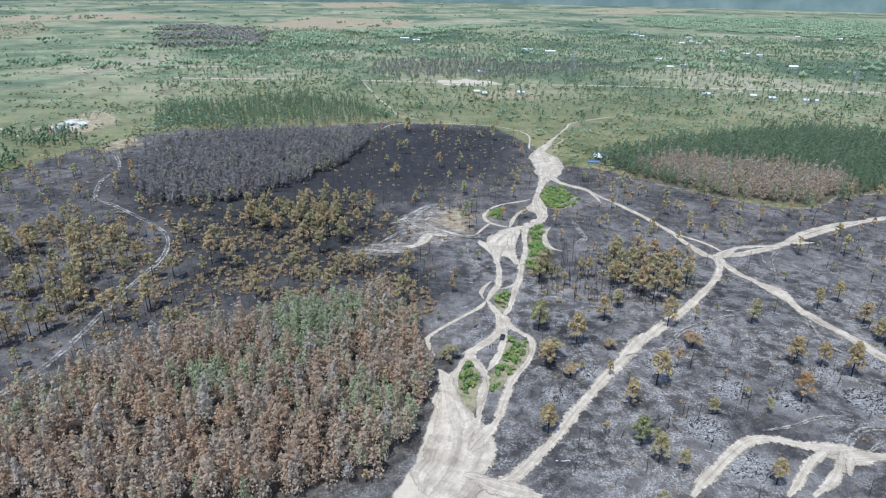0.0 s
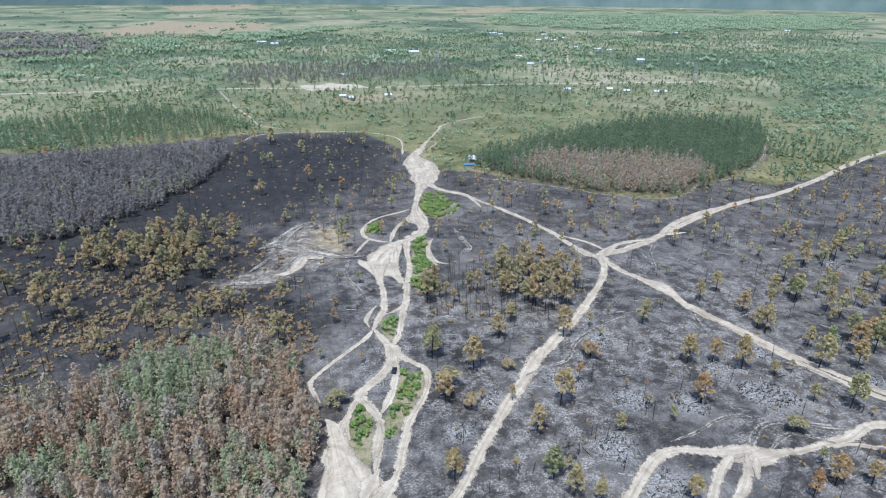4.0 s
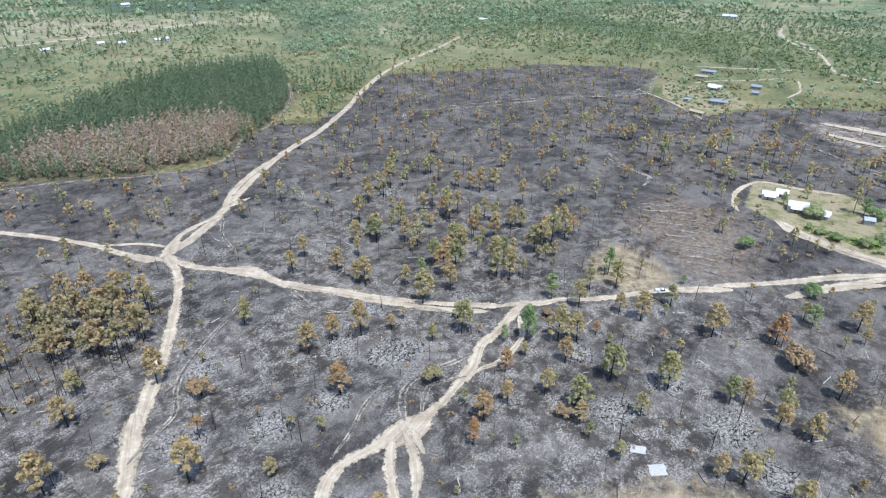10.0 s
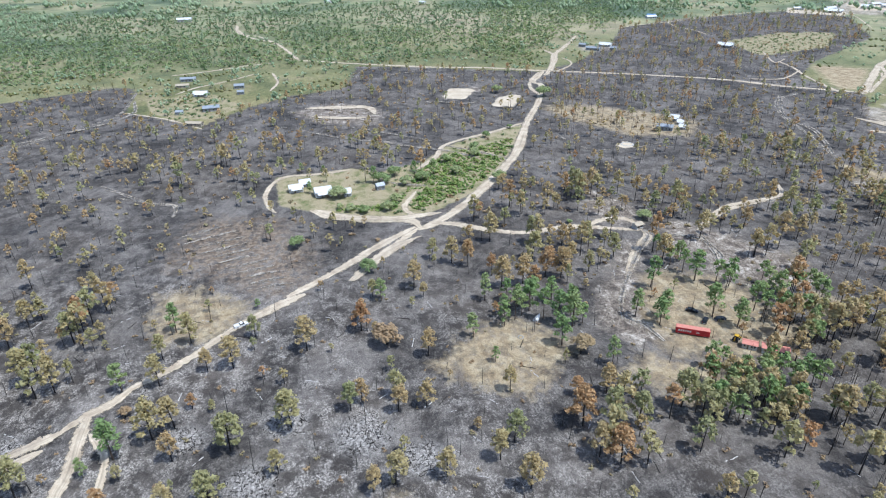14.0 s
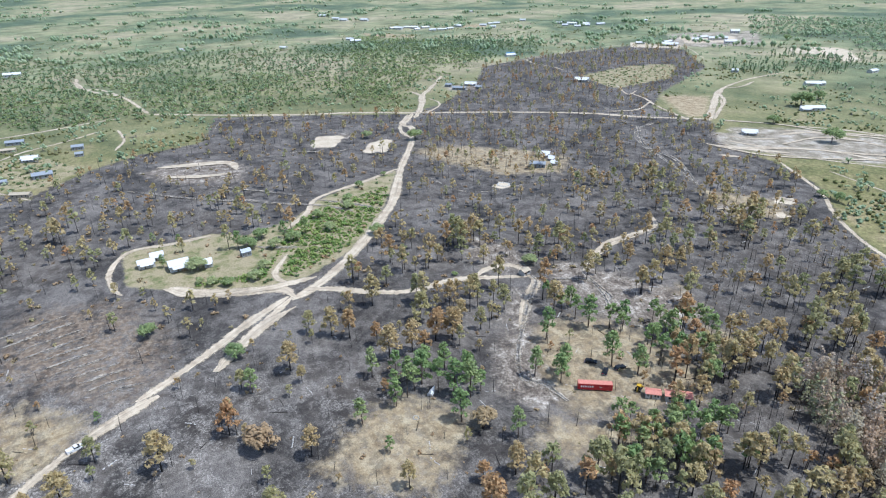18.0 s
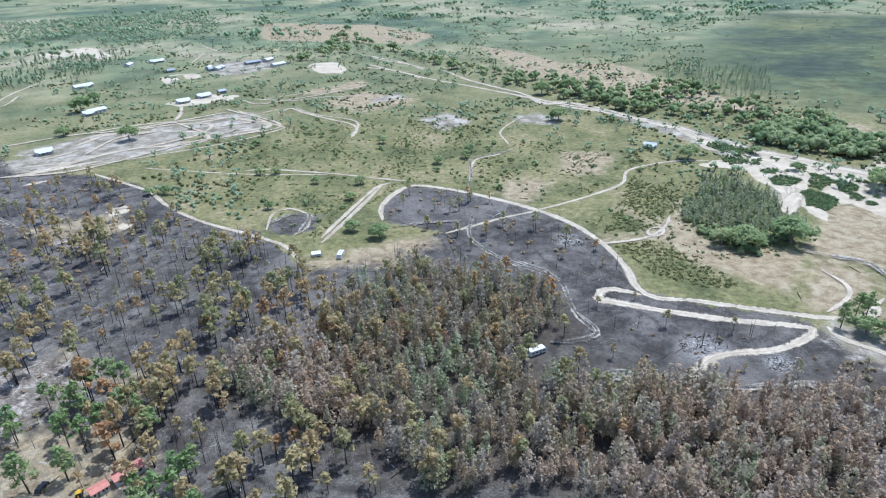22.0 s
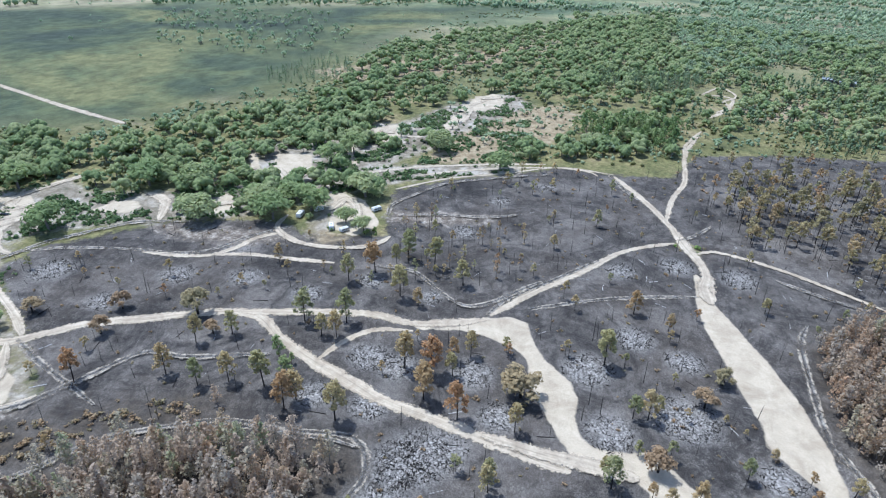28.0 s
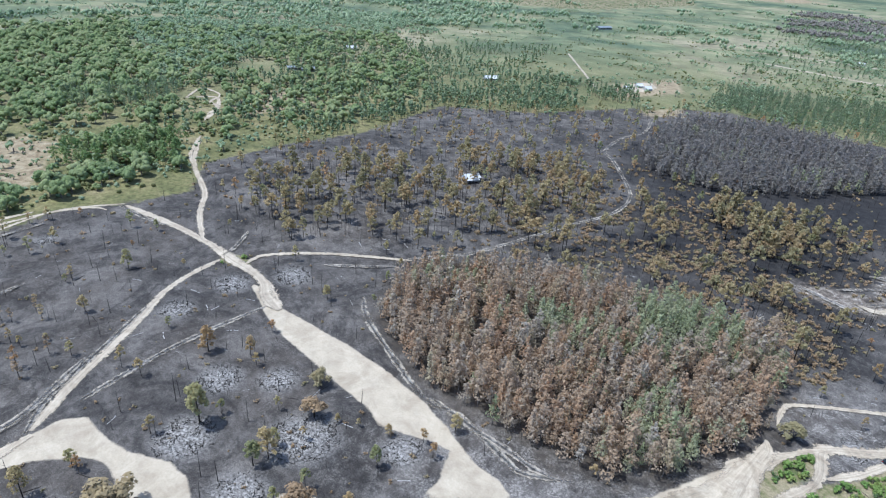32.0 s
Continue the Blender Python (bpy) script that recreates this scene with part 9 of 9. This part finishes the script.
def car(name, paint_mat, label, pickup=False):
    root = tagged(new(name), label, "truck" if pickup else "car")
    body = [(-2.3, 0.35), (2.25, 0.35), (2.3, 0.75), (2.2, 0.95), (-2.25, 1.0), (-2.3, 0.75)]
    part("body", prism(body, 1.8, "y"), paint_mat, root)
    cab = [(-0.5, 0.97), (1.15, 0.95), (0.55, 1.5), (-0.3, 1.52)] if pickup else [(-2.05, 0.98), (1.15, 0.95), (0.45, 1.48), (-1.75, 1.5)]
    cabin = part("cabin", prism(cab, 1.6, "y"), GLASS, root)
    top = [(-0.32, 1.5), (0.57, 1.48), (0.5, 1.56), (-0.26, 1.57)] if pickup else [(-1.78, 1.48), (0.47, 1.46), (0.4, 1.54), (-1.7, 1.56)]
    part("roof", prism(top, 1.62, "y"), paint_mat, cabin)
    if pickup:
        for y in (-0.85, 0.85):
            part("bed_side", block(-1.4, y, 0.98, 1.75, 0.08, 0.28), paint_mat, root)
        part("tailgate", block(-2.25, 0, 0.98, 0.07, 1.7, 0.28), paint_mat, root)
    for x in (-1.4, 1.4):
        for y in (-0.82, 0.82):
            wheel(x, y, 0.34, root)
    for y in (-0.65, 0.65):
        part("headlight", block(2.27, y, 0.7, 0.08, 0.3, 0.16), WHITE_METAL, root)
        part("tail_light", block(-2.29, y, 0.75, 0.06, 0.2, 0.18), RED_PAINT, root)
    for x in (-2.33, 2.33):
        part("bumper", block(x, 0, 0.38, 0.12, 1.75, 0.2, 0.03), STEEL, root)
    return sized(root, 4.6, 1.9, 1.55)


put(car("car", BLACK_PAINT, "black car parked on sandy ground"), PLACES["car"], "parked dark cars")
put(car("van", WHITE_PAINT, "white van parked beside the open shed"), PLACES["van"])
put(car("pickup_truck", WHITE_PAINT, "white pickup truck on the dirt road", True), PLACES["pickup"])


def box_trailer(name, label, marks):
    """A long ribbed cargo box on wheels, with unreadable white writing on its side as plain bars."""
    root = tagged(new(name), label, "trailer")
    part("box", block(0, 0, 0.55, 12.2, 2.5, 2.45, 0.04), RED_PAINT, root)
    part("roof", block(0, 0, 3.0, 12.1, 2.44, 0.06), RED_ROOF, root)
    for k in range(13):
        for y in (-1.27, 1.27):
            part("rib", block(-5.8 + k * 0.967, y, 0.62, 0.12, 0.06, 2.3), RED_PAINT, root)
    if marks:
        for k, w in enumerate((0.55, 0.5, 0.5, 0.35, 0.5, 0.55)):
            part("mark", block(-4.9 + k * 0.8, -1.31, 1.55, w, 0.02, 0.75), WHITE_PAINT, root)
        part("arrow_mark", prism([(1.2, 1.5), (2.6, 1.75), (1.2, 2.3), (1.9, 1.85)], 0.02, "y", at=(0, -1.315, 0)), WHITE_PAINT, root)
    for x in (-5.0, -4.0, 4.6):
        for y in (-1.05, 1.05):
            wheel(x, y, 0.48, root, 0.28)
    part("rear_door", block(6.13, 0, 0.6, 0.06, 2.35, 2.3, 0.02), RED_PAINT, root)
    part("chassis", block(0, 0, 0.38, 11.5, 1.0, 0.2), BLACK_PAINT, root)
    return sized(root, 12.2, 2.5, 3.0)


put(box_trailer("box_trailer", "faded red cargo trailer with white lettering in the yard", True), PLACES["trailer"])
put(box_trailer("storage_box", "dark red storage box beside the open shed", False), PLACES["box"])
annex = house("workshop", 8.5, 3.4, 2.6, WALL_WHITE, RED_ROOF, "narrow workshop with faded orange roof under pines", "shed")
put(sized(annex, 8.5, 3.4, 3), PLACES["trailer2"], "sheds in the yard")


def pavilion():
    root = tagged(new("open_shed"), "open-sided shed with bright white metal roof", "shed")
    part("roof", prism([(-3.7, 2.7), (0, 3.35), (3.7, 2.7), (3.7, 2.8), (0, 3.46), (-3.7, 2.8)], 9.4, "y"), WHITE_METAL, root)
    for x in (-3.3, 3.3):
        for y in (-4.3, 0, 4.3):
            part("post", block(x, y, 0, 0.18, 0.18, 2.75), TIMBER, root)
    part("back_wall", block(0, 4.3, 0, 6.4, 0.12, 2.6), WALL_GREY, root)
    part("floor_slab", block(0, 0, 0, 7.2, 9.0, 0.12), CONCRETE, root)
    return sized(root, 7, 9, 3.2)


put(pavilion(), PLACES["pavilion"])


def boat():
    """A small white hull lying upside down on its gunwales."""
    root = tagged(new("upturned_boat"), "white upturned boat hull lying under pines", "boat")
    bm = bmesh.new()
    rows = []
    for k in range(9):
        x = -2.6 + 0.65 * k
        u = (k / 8) ** 2.4
        w, h = 1.0 * (1 - 0.92 * u), 1.1 - 0.25 * u
        rows.append([bm.verts.new((x, w * math.cos(a), h * math.sin(a) ** 0.7)) for a in np.linspace(0, math.pi, 9)])
    for a, b in zip(rows, rows[1:]):
        for j in range(8):
            bm.faces.new((a[j], a[j + 1], b[j + 1], b[j]))
    bm.faces.new(rows[0])
    bm.faces.new(rows[-1][::-1])
    part("hull", bm, WHITE_PAINT, root)
    part("keel", block(-0.2, 0, 1.05, 4.2, 0.08, 0.12, 0.02), WALL_GREY, root)
    for y in (-1.0, 1.0):
        part("gunwale", block(-0.9, y, 0.0, 3.4, 0.08, 0.1, 0.02), WALL_GREY, root)
    return sized(root, 5.2, 2.0, 1.1)


put(boat(), PLACES["boat"])
put(sized(house("garden_hut", 4.5, 3.5, 2.4, WALL_WHITE, WALL_TAN, "small pale hut inside the turning loop", "hut"), 4.5, 3.5, 2.6), PLACES["hut"])


def tractor():
    root = tagged(new("backhoe_loader"), "yellow and black backhoe loader under pines", "tractor")
    part("chassis", block(0, 0, 0.6, 3.0, 0.9, 0.6, 0.08), BLACK_PAINT, root)
    part("bonnet", block(1.0, 0, 1.15, 1.5, 0.85, 0.7, 0.1), YELLOW_PAINT, root)
    cab = part("cab", block(-0.4, 0, 1.2, 1.3, 1.3, 1.3, 0.06), GLASS, root)
    part("cab_roof", block(-0.4, 0, 2.5, 1.5, 1.5, 0.12, 0.04), YELLOW_PAINT, cab)
    for y in (-0.8, 0.8):
        wheel(-0.7, y, 0.75, root, 0.4)
        wheel(1.3, y, 0.48, root, 0.3)
        part("loader_arm", tube((0.6, y * 0.75, 1.3), (2.3, y * 0.75, 0.55), 0.09), YELLOW_PAINT, root)
    part("bucket", prism([(2.2, 0.15), (2.9, 0.12), (2.8, 0.3), (2.4, 0.75), (2.2, 0.8)], 2.1, "y"), YELLOW_PAINT, root)
    arm = part("boom", tube((-1.4, 0, 1.0), (-2.0, 0, 2.6), 0.13), YELLOW_PAINT, root)
    part("dipper", tube((-2.0, 0, 2.6), (-2.6, 0, 1.0), 0.1), YELLOW_PAINT, arm)
    return sized(root, 4.5, 2, 2.6)


put(tractor(), PLACES["tractor"])


def pylon():
    """A lattice mast for a power line."""
    root = tagged(new("power_pylon"), "tall steel lattice power pylon in grassland", "pylon")
    at = lambda s, t, z: (s * (4.0 - 3.2 * min(z / 34, 1)), t * (4.0 - 3.2 * min(z / 34, 1)), z)
    for s, t in ((-1, -1), (1, -1), (1, 1), (-1, 1)):
        part("leg", tube(at(s, t, 0), at(s, t, 40), 0.16, 5), STEEL, root)
    levels = (0, 7, 13, 18, 23, 27, 31, 34)
    corners = ((-1, -1), (1, -1), (1, 1), (-1, 1), (-1, -1))
    for z0, z1 in zip(levels, levels[1:]):
        bm = bmesh.new()
        for a, b in zip(corners, corners[1:]):
            tube(at(*a, z0), at(*b, z1), 0.07, 4, bm)
            tube(at(*b, z0), at(*a, z1), 0.07, 4, bm)
        part("bracing", bm, STEEL, root)
    for z in (29, 34, 38):
        part("cross_arm", tube((-5.5, 0, z), (5.5, 0, z), 0.16, 5), STEEL, root)
    return sized(root, 8, 8, 40)


put(pylon(), PLACES["pylon"], "power pylons")


def slab():
    root = tagged(new("concrete_slab"), "pale broken concrete slab lying on ash", "slab")
    bm = bmesh.new()
    bmesh.ops.create_grid(bm, x_segments=6, y_segments=5, size=0.5, matrix=Matrix.Diagonal((4.5, 3, 1, 1)))
    for v in bm.verts:
        v.co.x += 0.25 * math.sin(v.co.y * 2.1)
        v.co.z = 0.22 + 0.03 * math.sin(v.co.x * 3 + v.co.y * 2)
    made = bmesh.ops.extrude_face_region(bm, geom=bm.faces[:])
    for v in made["geom"]:
        if isinstance(v, bmesh.types.BMVert):
            v.co.z -= 0.25
    part("slab", bm, CONCRETE, root)
    return sized(root, 4.5, 3, 0.3)


put(slab(), PLACES["slab"], "slabs on the ash")


def fire_ring():
    root = tagged(new("sand_ring"), "low ring of white sand and stones", "fire ring")
    r = np.random.default_rng(3)
    for k in range(22):
        a = k / 22 * 6.283
        bm = bmesh.new()
        bmesh.ops.create_icosphere(bm, subdivisions=1, radius=0.55 + 0.15 * r.random(), matrix=Matrix.Translation((4.0 * math.cos(a), 4.0 * math.sin(a), 0.1)))
        for v in bm.verts:
            v.co.z = v.co.z * 0.45 + 0.05
        part("stone", bm, CONCRETE, root)
    return sized(root, 9, 9, 0.3)


put(fire_ring(), PLACES["ring"], "rings on the ground")


def gate_frame():
    root = tagged(new("gate_frame"), "white-painted pole frame standing on burnt ground", "frame")
    for x, y in ((-3.8, -2.3), (3.8, -2.3), (-3.8, 2.3), (3.8, 2.3)):
        part("post", tube((x, y, 0), (x, y, 2.4), 0.11, 8), WHITE_PAINT, root)
    for a, b in (((-3.8, -2.3), (3.8, -2.3)), ((3.8, -2.3), (3.8, 2.3)), ((-3.8, 2.3), (-3.8, -2.3))):
        part("rail", tube((*a, 2.35), (*b, 2.35), 0.1, 8), WHITE_PAINT, root)
    return sized(root, 8, 5, 2.5)


put(gate_frame(), PLACES["frame"])
